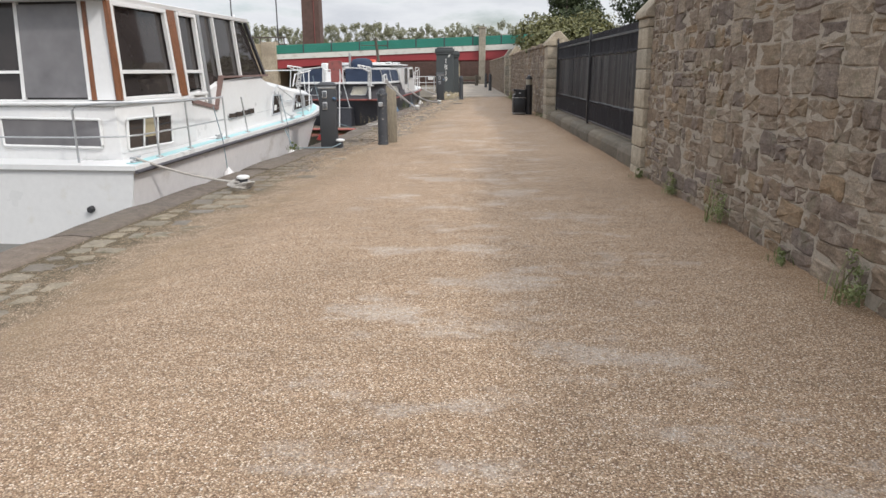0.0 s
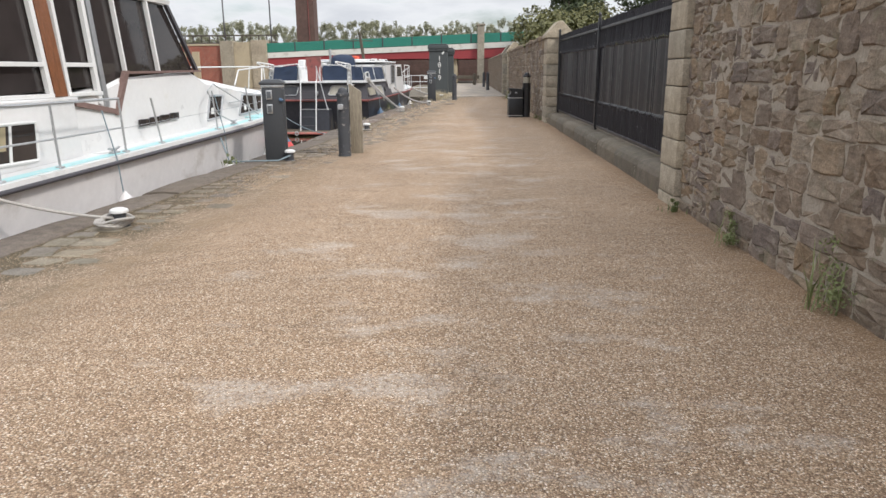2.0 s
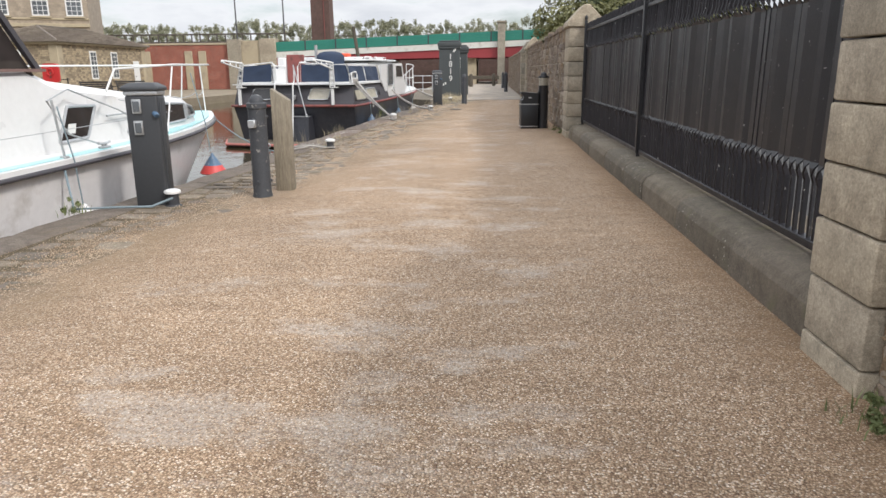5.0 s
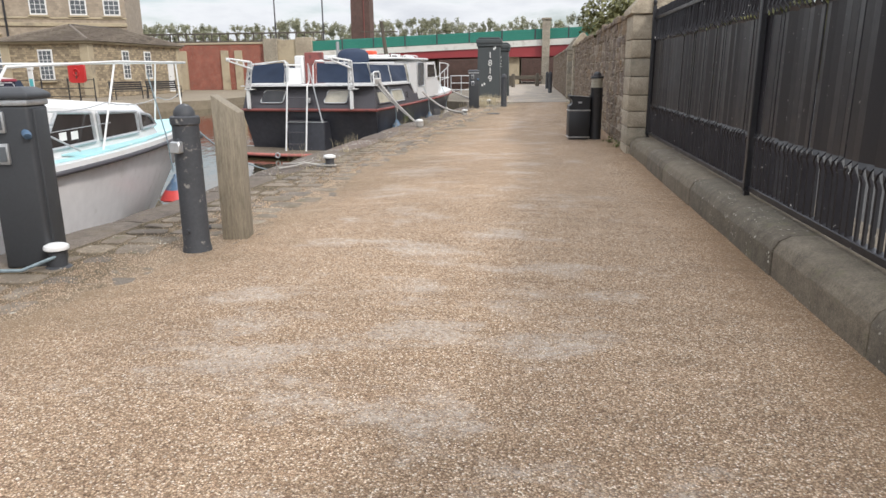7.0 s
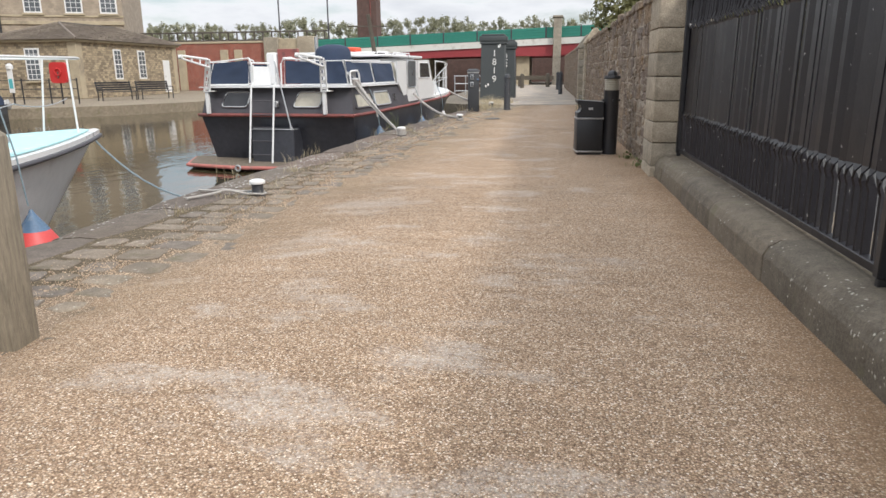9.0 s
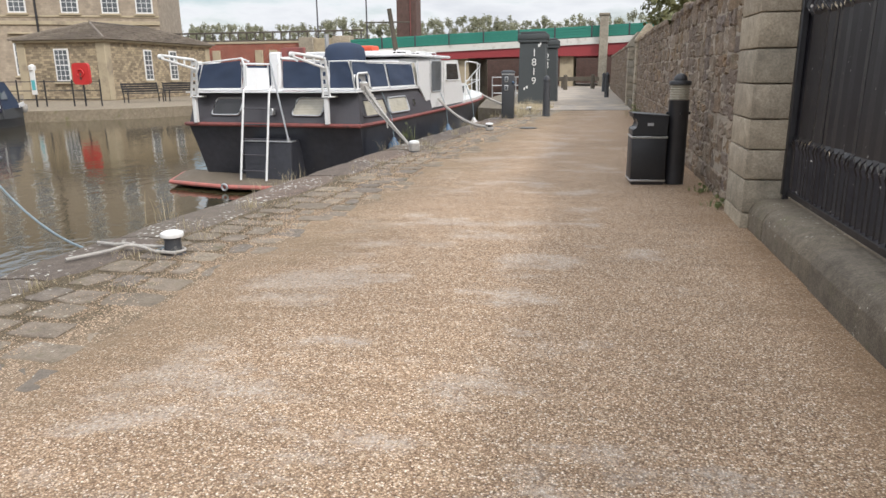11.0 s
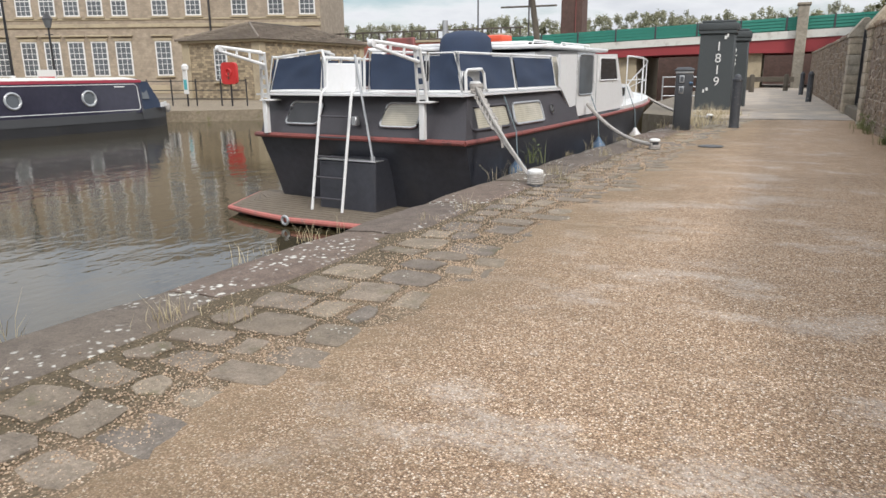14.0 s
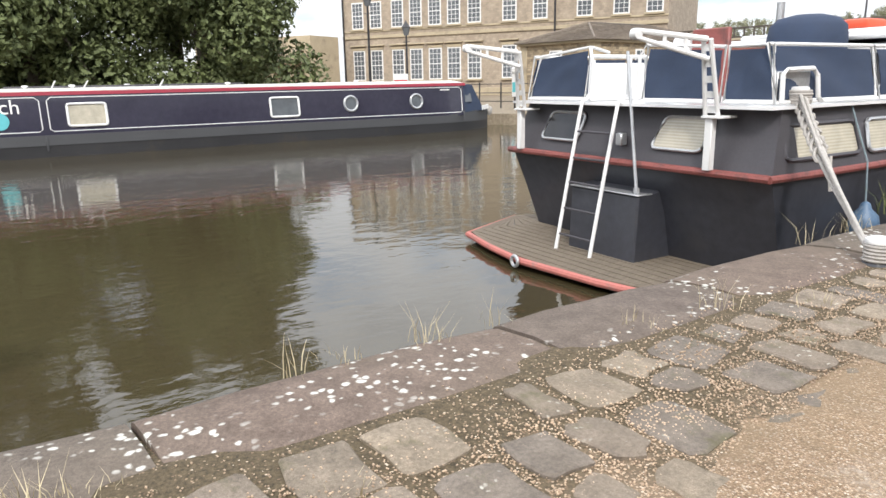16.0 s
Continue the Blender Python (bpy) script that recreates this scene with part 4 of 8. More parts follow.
for a in (-80, 10, 190):
    ca, sa = math.cos(radians(a)), math.sin(radians(a))
    part("screw", tube(bmesh.new(), [(0.095 * ca, 0.095 * sa, 0.74), (0.12 * ca, 0.12 * sa, 0.74)], 0.014, 8), "iron", e)

e = thing("litter_bin", pose(1.665, 20.68, ground_z(1.66, 20.6), 0, 0, 4), "dark square litter bin with pale bands", "litter bin")
part("body", rbox(-0.175, 0.175, -0.17, 0.17, 0.025, 0.50, 0.02, 2), "bin", e)
part("foot", rbox(-0.16, 0.16, -0.155, 0.155, 0.0, 0.03, 0.005), "iron", e)
part("lower_band", rbox(-0.179, 0.179, -0.174, 0.174, 0.035, 0.055, 0.003), "steel", e, "pale metal band")
part("upper_band", rbox(-0.179, 0.179, -0.174, 0.174, 0.475, 0.495, 0.003), "steel", e, "pale metal band")
bm = bmesh.new()
hood = [(-0.172, 0.50), (-0.172, 0.565), (-0.13, 0.575), (-0.115, 0.62), (-0.13, 0.665), (-0.172, 0.68), (-0.172, 0.725), (0.172, 0.70), (0.172, 0.50)]
prism(bm, [(hx, -0.165, hz) for hx, hz in hood], (0, 0.33, 0))
bmesh.ops.bevel(bm, geom=bm.edges[:], offset=0.007, segments=1, affect="EDGES", profile=0.5)
part("hood", bm, "bin", e, "dark hood with side opening")
bm = bmesh.new()
box(bm, -0.176, 0.18, -0.172, 0.172, 0.712, 0.728)
for v in bm.verts:
    v.co.z += -0.065 * (v.co.x + 0.172) / 0.344 * 0.4
part("lid", bm, "bin", e)
part("label", rbox(-0.03, 0.03, -0.1735, -0.1715, 0.60, 0.63, 0.0005), "galv", e, "small pale label")

# lock pillars with the year
def lock_pillar(x, y, w, top, label):
    e = thing("lock_pillar", pose(x, y, 0.06), label, "pillar", "painted lock pillars")
    h = w / 2
    bm = bmesh.new()
    loft(bm, [[(-h - 0.02, -h, 0), (h + 0.02, -h, 0), (h + 0.02, h, 0), (-h - 0.02, h, 0)], [(-h + 0.02, -h + 0.02, top - 0.36), (h - 0.02, -h + 0.02, top - 0.36), (h - 0.02, h - 0.02, top - 0.36), (-h + 0.02, h - 0.02, top - 0.36)]])
    bmesh.ops.bevel(bm, geom=bm.edges[:], offset=0.02, segments=1, affect="EDGES", profile=0.5)
    part("shaft", bm, "lockgrey", e)
    part("neck", rbox(-h - 0.03, h + 0.03, -h - 0.03, h + 0.03, top - 0.36, top - 0.26, 0.02), "lockgrey", e)
    part("cap", rbox(-h - 0.05, h + 0.05, -h - 0.05, h + 0.05, top - 0.26, top - 0.07, 0.03, 2), "lockgrey", e)
    part("cap_top", rbox(-h + 0.03, h - 0.03, -h + 0.03, h - 0.03, top - 0.07, top, 0.02), "lockgrey", e)
    return e


def lettering(name, body, size, material, m, parent=None, extrude=0.002, label=""):
    cu = bpy.data.curves.new(name, "FONT")
    cu.body, cu.size, cu.extrude, cu.align_x, cu.align_y = body, size, extrude, "CENTER", "CENTER"
    tmp = new(name, cu)
    dg = bpy.context.evaluated_depsgraph_get()
    me = bpy.data.meshes.new_from_object(tmp.evaluated_get(dg))
    bpy.data.objects.remove(tmp)
    me.materials.clear()
    me.materials.append(M[material])
    ob = new(name, me)
    ob.parent = parent
    ob.matrix_basis = m
    return tagged(ob, label)


p1 = lock_pillar(-0.90, 38.1, 0.92, 2.42, "slate grey lock pillar with white year")
for k, ch in enumerate("1819"):
    lettering("digit", ch, 0.34, "writing", pose(0.06, -0.478 + 0.012 * (k * -0.0), 1.72 - 0.31 * k, 90, 0, 0), p1)
p2 = lock_pillar(-0.60, 40.4, 0.86, 2.30, "slate grey lock pillar standing behind another")
for k, ch in enumerate("231"):
    lettering("digit", ch, 0.36, "writing", pose(0.05, -0.447, 1.62 - 0.3 * k, 90, 0, 0), p2)
for px, pz, pw in ((-0.2, 0.55, 0.06), (-0.28, 0.50, 0.05), (0.18, 1.92, 0.07), (0.24, 1.97, 0.05)):
    part("paint_mark", rbox(px, px + pw, -0.481, -0.476, pz, pz + 0.09, 0.001), "writing", p1)

# drain cover in the gravel
e = solid("drain_cover", lathe(bmesh.new(), [(0.18, -0.01), (0.18, 0.010), (0.165, 0.014)], n=28), "iron", "round dark iron drain cover in gravel", "drain cover", at=pose(-0.15, 27.6, ground_z(-0.15, 27.6) + 0.003))

# ---------------------------------------------------------------- quay stones (laid last)
def lay_quay():
    r = random.Random(21)
    y = 1.0
    while y < 35.5:                      # long coping stones at the edge
        w = r.uniform(1.0, 1.65)
        bm = bmesh.new()
        rows = 5
        rings = []
        dz, dx = r.uniform(-0.012, 0.012), r.uniform(-0.012, 0.012)
        for i in range(rows):
            yy = y + 0.012 + (w - 0.024) * i / (rows - 1)
            e0 = 0.018 if i in (0, rows - 1) else 0.0
            x0, z0 = quay_x(yy) + dx + r.uniform(-0.010, 0.010), quay_z(yy) + dz
            x1 = quay_x(yy) + coping_width(yy) + r.uniform(-0.012, 0.012)
            rings.append([(x0, yy, z0 - 0.26), (x0, yy, z0 - 0.045 - e0), (x0 + 0.022, yy, z0 - 0.012 - e0), (x0 + 0.07, yy, z0 + 0.004 - e0), ((x0 + x1) / 2, yy, z0 + 0.010 - e0 * 0.5), (x1 - 0.05, yy, z0 + 0.006 - e0), (x1 - 0.012, yy, z0 - 0.010 - e0), (x1, yy, z0 - 0.05 - e0), (x1, yy, z0 - 0.26)])
        ob = part("coping_stone", loft(bm, rings), "coping" if y > 15.5 else "coping_plain", quay, smooth=60)
        y += w
    verts, faces, made = [], [], 0
    y = 2.0
    while y < 34.5:                      # uneven setts behind the coping
        h = r.uniform(0.21, 0.32)
        u = coping_width(y) + 0.025 + r.uniform(0.0, 0.04)
        limit = r.uniform(1.25, 1.62) + (0.3 if y < 15.0 else 0.0)
        while u < limit:
            w = r.uniform(0.18, 0.38)
            if r.random() < 0.94:
                yy0, yy1 = y + r.uniform(0.014, 0.05), y + h - r.uniform(0.014, 0.05)
                x0, x1 = quay_x(y) + u + r.uniform(0.012, 0.042), quay_x(y) + u + w - r.uniform(0.012, 0.042)
                c = 0.012 + r.uniform(0, 0.028)
                j = lambda s: r.uniform(-s, s)
                out = [(x0 + c, yy0), ((x0 + x1) / 2, yy0), (x1 - c, yy0), (x1, yy0 + c), (x1, (yy0 + yy1) / 2), (x1, yy1 - c), (x1 - c, yy1), ((x0 + x1) / 2, yy1), (x0 + c, yy1), (x0, yy1 - c), (x0, (yy0 + yy1) / 2), (x0, yy0 + c)]
                cx, cy, skew = (x0 + x1) / 2, (yy0 + yy1) / 2, r.uniform(-0.16, 0.16)
                out = [(cx + (a - cx) - (b - cy) * skew + j(0.015), cy + (b - cy) + (a - cx) * skew * 0.6 + j(0.015)) for a, b in out]
                sink = max(0.0, u - 0.95) * 0.030
                top = lambda a, b, d: (a, b, max(quay_z(b), ground_z(a, b) - 0.006) + d - sink)
                proud = r.uniform(0.001, 0.009) if y > 13.5 else r.uniform(-0.008, 0.004)
                sv = [top(a, b, -0.06) for a, b in out] + [top(a, b, proud - 0.005) for a, b in out] + [top(cx + (a - cx) * 0.93, cy + (b - cy) * 0.93, proud + j(0.003)) for a, b in out] + [top(cx, cy, proud + j(0.004))]
                n = 12
                sf = []
                for k in (0, 1):
                    for i in range(n):
                        q = (i + 1) % n
                        sf.append((k * n + i, k * n + q, (k + 1) * n + q, (k + 1) * n + i))
                sf += [(2 * n + i, 2 * n + (i + 1) % n, 3 * n) for i in range(n)]
                if 9.0 < y < 28.0 and made < 300:
                    ob = raw("sett", sv, sf, "sett", True)
                    ob.data.set_sharp_from_angle(angle=radians(28))
                    ob.parent = quay
                    made += 1
                else:
                    base = len(verts)
                    verts += sv
                    faces += [tuple(base + q for q in f) for f in sf]
            u += w
        y += h
    # loose grit washed into the joints
    g = np.random.default_rng(12)
    n = 46000
    py = 12.0 + 19.5 * g.random(n)
    pu = 0.46 + 1.30 * g.random(n) ** 0.5
    keep = np.array([noise.noise((u * 2.2, q * 1.3, 3.0)) + 0.9 * noise.noise((u * 8.0, q * 7.0, 1.0)) + 0.62 * u for u, q in zip(pu, py)]) > g.uniform(0.35, 1.15, n)
    pv, pf = [], []
    for u, q in zip(pu[keep], py[keep]):
        s = g.uniform(0.0026, 0.0060)
        x = quay_x(q) + u
        z = max(quay_z(q), ground_z(x, q) - 0.006) - max(0.0, u - 0.95) * 0.03 - 0.001
        b = len(pv)
        k = g.uniform(0.7, 1.3, 3) * s
        a = g.uniform(0, 3.14)
        ca, sa = math.cos(a), math.sin(a)
        pv += [(x + ca * k[0], q + sa * k[0], z), (x - sa * k[1], q + ca * k[1], z), (x - ca * k[0], q - sa * k[0], z), (x + sa * k[1], q - ca * k[1], z), (x, q, z + k[2] * 0.8), (x, q, z - k[2])]
        for i in range(4):
            pf += [(b + i, b + (i + 1) % 4, b + 4), (b + (i + 1) % 4, b + i, b + 5)]
    # gravel trodden out over the last setts
    n = 42000
    py = 9.0 + 22.0 * g.random(n)
    pu = g.normal(0.05, 0.26, n)
    for du, q in zip(pu, py):
        u = gravel_edge(q) - 0.42 * noise.noise(((quay_x(q) + 1.2) * 0.8, q * 0.55, 2)) - 0.10 + du
        if u < 0.5:
            continue
        x = quay_x(q) + u
        z = max(quay_z(q), ground_z(x, q) - 0.006) - max(0.0, u - 0.95) * 0.03 + 0.005
        b = len(pv)
        k = g.uniform(0.7, 1.3, 3) * g.uniform(0.0035, 0.0062)
        a = g.uniform(0, 3.14)
        ca, sa = math.cos(a), math.sin(a)
        pv += [(x + ca * k[0], q + sa * k[0], z), (x - sa * k[1], q + ca * k[1], z), (x - ca * k[0], q - sa * k[0], z), (x + sa * k[1], q - ca * k[1], z), (x, q, z + k[2] * 0.8), (x, q, z - k[2])]
        for i in range(4):
            pf += [(b + i, b + (i + 1) % 4, b + 4), (b + (i + 1) % 4, b + i, b + 5)]
    grit = raw("grit", pv, pf, "grit", True)
    grit.parent = quay
    tagged(grit, kind="stuff")
    ob = raw("setts", verts, faces, "sett_far", True)
    ob.data.set_sharp_from_angle(angle=radians(28))
    ob.parent = quay
    tagged(ob, kind="stuff")


LATER.append(lay_quay)

# ---------------------------------------------------------------- boats
def pane(parent, pts, normal, glass="glass", frame_mat="trimwhite", r=0.018, name="window", label="", depth=0.012):
    """A window: a thin solid pane on a surface, with a round-edged frame about it."""
    nrm = Vector(normal).normalized()
    pts = [Vector(p) for p in pts]
    fr = part(name, tube(bmesh.new(), [p + nrm * (r * 0.4) for p in pts + pts[:2]], r, 6), frame_mat, parent, label)
    bm = bmesh.new()
    prism(bm, [p - nrm * depth for p in pts], nrm * (depth + 0.006))
    part("pane", bm, glass, fr, smooth=0)
    return fr


def rounded(pts, c, k=3):
    """Corner-rounded outline of a flat polygon."""
    out = []
    n = len(pts)
    for i in range(n):
        p, a, b = Vector(pts[i]), Vector(pts[i - 1]), Vector(pts[(i + 1) % n])
        pa, pb = p + (a - p).normalized() * c, p + (b - p).normalized() * c
        for q in range(k + 1):
            t = q / k
            out.append((1 - t) ** 2 * pa + 2 * t * (1 - t) * p + t * t * pb)
    return out


def side(x, pts):
    return [(x, s, z) for s, z in pts]


def rail(parent, pts, r=0.014, mat="galv", name="rail"):
    return part(name, tube(bmesh.new(), pts, r, 8), mat, parent)


# ---- white cabin cruiser
b1 = thing("cabin_cruiser", pose(-3.76, 7.125, 0, 0, 0, -5.5), "white cabin cruiser with varnished wheelhouse trim, moored stern first", "boat")
CX1 = -1.45


def half1(s):
    return 1.45 * (1 - max(0.0, (s - 6.0) / 5.25) ** 2.3)


def sheer1(s):
    return 0.245 + 0.0245 * s


rings = []
for s in (0.62, 1.5, 3, 4.5, 6.0, 7.2, 8.2, 9.1, 9.8, 10.4, 10.9, 11.23):
    g, zs = max(0.02, half1(s)), sheer1(s)
    k = max(0.0, (s - 6.6) / 4.6)
    w = g * (0.88 - 0.42 * k)
    rk = 1.25 * k ** 1.6
    sec = [(g, s, zs), (g * 0.985, s - rk * 0.08, zs - 0.09), (g * 0.6 + w * 0.4, s - rk * 0.45, zs * 0.5 - 0.30), (w, s - rk, -0.78), (0.0, s - rk * 1.05, -1.05)]
    rings.append([(CX1 + a, b, c) for a, b, c in sec] + [(CX1 - a, b, c) for a, b, c in sec[-2::-1]])
part("hull", loft(bmesh.new(), rings), "hullgrey", b1, "weathered pale grey-white hull", smooth=50)
part("transom", prism(bmesh.new(), [(CX1 - 1.44, 0.618, sheer1(0.6) - 0.03), (CX1 + 1.44, 0.618, sheer1(0.6) - 0.03), (CX1 + 1.27, 0.618, -0.78), (CX1 - 1.27, 0.618, -0.78)], (0, -0.03, 0)), "white", b1, "plain white transom", smooth=0)
st = [0.55 + 0.35 * i for i in range(30)] + [10.95, 11.1, 11.23]
rings = []
for s in st:
    g = max(0.015, half1(s)) + 0.035
    z = sheer1(s)
    rings.append([(CX1 - g, s, z - 0.03), (CX1 - g, s, z + 0.022), (CX1, s, z + 0.03), (CX1 + g, s, z + 0.022), (CX1 + g, s, z - 0.03)])
part("deck", loft(bmesh.new(), rings), "white", b1, smooth=30)
rings = []
for s in [7.4 + 0.2 * i for i in range(19)]:
    g = max(0.01, half1(s) - 0.05)
    z = sheer1(s) + 0.030
    rings.append([(CX1 - g, s, z), (CX1 - g, s, z + 0.014), (CX1, s, z + 0.02), (CX1 + g, s, z + 0.014), (CX1 + g, s, z)])
part("foredeck", loft(bmesh.new(), rings), "aqua", b1, "pale aqua painted foredeck")
for sgn in (1, -1):
    pts = [(CX1 + sgn * (max(0.0, half1(s)) + 0.045), s, sheer1(s) - 0.045) for s in st]
    part("rubbing_strake", tube(bmesh.new(), pts, 0.024, 8), "darkgrey", b1, "dark rubbing strake")
    part("side_deck_paint", loft(bmesh.new(), [[(CX1 + sgn * (half1(s) - 0.04), s, sheer1(s) + 0.024), (CX1 + sgn * (half1(s) - 0.16), s, sheer1(s) + 0.026), (CX1 + sgn * (half1(s) - 0.16), s, sheer1(s) + 0.032), (CX1 + sgn * (half1(s) - 0.04), s, sheer1(s) + 0.030)] for s in (0.7, 2, 4, 6, 7.5, 8.6)]), "aqua", b1, "pale aqua side deck")

SX = -0.36                               # starboard cabin side
PX = 2 * CX1 - SX
# aft cabin
bm = bmesh.new()
loft(bm, [[(PX, s, 0.27), (PX + t, s, z), (SX - t, s, z), (SX, s, 0.27)] for s, z, t in ((0.98, 0.93, 0.03), (2.9, 0.99, 0.03))])
bmesh.ops.bevel(bm, geom=bm.edges[:], offset=0.03, segments=2, affect="EDGES", profile=0.5)
part("aft_cabin", bm, "white", b1)
part("aft_cabin_top", rbox(PX - 0.02, SX + 0.02, 0.93, 2.9, 0.93, 0.975, 0.015), "white", b1)
pane(b1, rounded([(-1.86, 0.965, 0.46), (-0.59, 0.965, 0.44), (-0.59, 0.965, 0.77), (-1.86, 0.965, 0.79)], 0.03), (0, -1, 0), "sky_tinted_pane", label="wide dark window with pale frame")
w = pane(b1, rounded(side(SX, [(1.10, 0.40), (2.16, 0.385), (2.20, 0.76), (1.14, 0.765)]), 0.03), (1, 0, 0), "glass", label="dark window with drawn curtains")
for s0, s1 in ((1.42, 1.50), (1.76, 1.82)):
    part("mullion", prism(bmesh.new(), side(SX + 0.008, [(s0, 0.40), (s0 + 0.035, 0.40), (s1 + 0.03, 0.75), (s1, 0.75)]), (0.008, 0, 0)), "trimwhite", w)
part("curtain", prism(bmesh.new(), side(SX - 0.004, [(1.49, 0.52), (1.74, 0.52), (1.78, 0.74), (1.53, 0.74)]), (0.013, 0, 0)), "drygrass", w, "olive curtain behind the glass")
# side of the centre and forward cabin
prof = [(2.85, 0.27), (2.85, 0.96), (3.9, 1.22), (5.75, 1.27), (6.05, 1.14), (7.2, 0.99), (8.35, 0.86), (8.9, 0.55)]
rings = []
for s, top in [(2.85, 0.98), (3.3, 1.05), (3.9, 1.2), (5.0, 1.25), (5.72, 1.27), (6.1, 1.13), (6.8, 1.05), (7.5, 0.97), (8.1, 0.92), (8.7, 0.88), (8.95, 0.85), (9.25, 0.58)]:
    g = min(1.07, max(0.25, half1(s) - 0.14))
    b = sheer1(s) + 0.01
    rings.append([(CX1 - g, s, b), (CX1 - g + 0.05, s, top - 0.08), (CX1 - g + 0.14, s, top), (CX1, s, top + 0.03), (CX1 + g - 0.14, s, top), (CX1 + g - 0.05, s, top - 0.08), (CX1 + g, s, b)])
part("forward_cabin", loft(bmesh.new(), rings), "white", b1, smooth=35)


def cabin_x(s, z):
    g = min(1.07, max(0.25, half1(s) - 0.14))
    return CX1 + g - 0.05 * max(0.0, min(1.0, (z - sheer1(s)) / 0.55)) + 0.004


for poly in ([(5.98, 0.51), (6.44, 0.53), (6.66, 0.86), (6.20, 0.87)], [(7.17, 0.515), (7.87, 0.55), (7.88, 0.825), (7.43, 0.85)], [(7.95, 0.55), (8.62, 0.575), (8.63, 0.79), (7.97, 0.82)], [(8.71, 0.60), (9.16, 0.615), (9.00, 0.73), (8.72, 0.775)]):
    pts = [(cabin_x(s, z), s, z) for s, z in poly]
    nrm = (Vector(pts[1]) - Vector(pts[0])).cross(Vector(pts[2]) - Vector(pts[0]))
    pane(b1, rounded(pts, 0.02), nrm, "glass", "galv", label="dark cabin window in a grey frame")
part("note", prism(bmesh.new(), [(cabin_x(6.15, 0.6) + 0.012, s, z) for s, z in ((6.12, 0.59), (6.24, 0.59), (6.27, 0.69), (6.15, 0.69))], (0.004, 0, 0)), "writing", b1, "white paper note in the window")
for s0 in (7.40, 7.55):
    part("note", prism(bmesh.new(), [(cabin_x(s, z) + 0.012, s, z) for s, z in ((s0, 0.59), (s0 + 0.09, 0.595), (s0 + 0.10, 0.67), (s0 + 0.01, 0.665))], (0.004, 0, 0)), "writing", b1, "white paper note in the window")
for k in range(4):
    s0 = 4.06 + 0.26 * k
    part("vent", rbox(-0.372, -0.352, s0, s0 + 0.235, 0.562 + 0.012 * k, 0.652 + 0.012 * k, 0.006), "glass", b1, "dark ventilation slot")

# wheelhouse
LOW, TOP = 0.985, 2.12
AFT, FWD = 1.16, 5.93
WX = SX - 0.06
WP = 2 * CX1 - WX
lean = 0.07
bm = bmesh.new()
loft(bm, [[(WP + 0.05, AFT + 0.05, LOW), (WX - 0.05, AFT + 0.05, LOW), (WX - 0.05, FWD - 0.06, LOW + 0.2), (WP + 0.05, FWD - 0.06, LOW + 0.2)], [(WP + 0.05 + lean, AFT + 0.13, TOP), (WX - 0.05 - lean, AFT + 0.13, TOP), (WX - 0.05 - lean, FWD - 0.66, TOP), (WP + 0.05 + lean, FWD - 0.66, TOP)]])
part("wheelhouse_glazing", bm, "glass", b1, "dark wheelhouse glazing", smooth=0)


def wx(z):
    return WX - lean * (z - LOW) / (TOP - LOW)


def strip(s0, s1, z0=LOW, z1=TOP, shift=0.0, mat="varnish", name="post", w=0.02, label=""):
    """An upright on the starboard side: from s0..s1 at the foot, leaning by shift at the head."""
    bm = bmesh.new()
    loft(bm, [[(wx(z0) - 0.03, s0, z0), (wx(z0) + w, s0, z0), (wx(z0) + w, s1, z0), (wx(z0) - 0.03, s1, z0)], [(wx(z1) - 0.03, s0 + shift, z1), (wx(z1) + w, s0 + shift, z1), (wx(z1) + w, s1 + shift, z1), (wx(z1) - 0.03, s1 + shift, z1)]])
    return part(name, bm, mat, b1, label, smooth=0)


# posts and sashes along the side, all with the same rake
strip(1.14, 1.20, shift=0.05, label="varnished wooden post")
strip(2.62, 2.82, shift=-0.06, label="varnished wooden post")
strip(1.21, 1.26, shift=0.05, mat="trimwhite", name="sash", label="white sash")
strip(2.54, 2.60, shift=-0.06, mat="trimwhite", name="sash", label="white sash")
strip(2.84, 2.89, shift=-0.02, mat="trimwhite", name="sash", label="white sash")
strip(3.36, 3.42, 0.88, shift=-0.02, mat="trimwhite", name="door_frame", label="pale aluminium door frame")
strip(3.46, 3.54, 0.84, shift=-0.03, mat="galv", name="door_frame", label="grey aluminium door frame")
strip(4.00, 4.03, LOW + 0.22, shift=-0.04, mat="trimwhite", name="sash", label="white sash")
strip(4.78, 4.82, LOW + 0.24, shift=-0.06, mat="trimwhite", name="sash", label="white sash")
strip(5.86, 5.93, LOW + 0.25, shift=-0.62, mat="darkgrey", name="sash", label="dark raked corner sash")
for s0, s1 in ((1.23, 2.56), (2.86, 3.40)):
    z = 1.29
    part("sash_rail", rbox(wx(z) - 0.02, wx(z) + 0.022, s0 + 0.01, s1 - 0.02, z, z + 0.045, 0.004), "trimwhite", b1)
    part("sash_rail", rbox(wx(TOP) - 0.01, wx(TOP) + 0.026, s0 + 0.04, s1 - 0.02, TOP - 0.05, TOP, 0.004), "trimwhite", b1)
for s0, s1 in ((1.20, 2.60), (2.84, 3.44)):
    part("sill", rbox(WX - 0.03, WX + 0.03, s0, s1, LOW - 0.01, LOW + 0.035, 0.006), "trimwhite", b1)
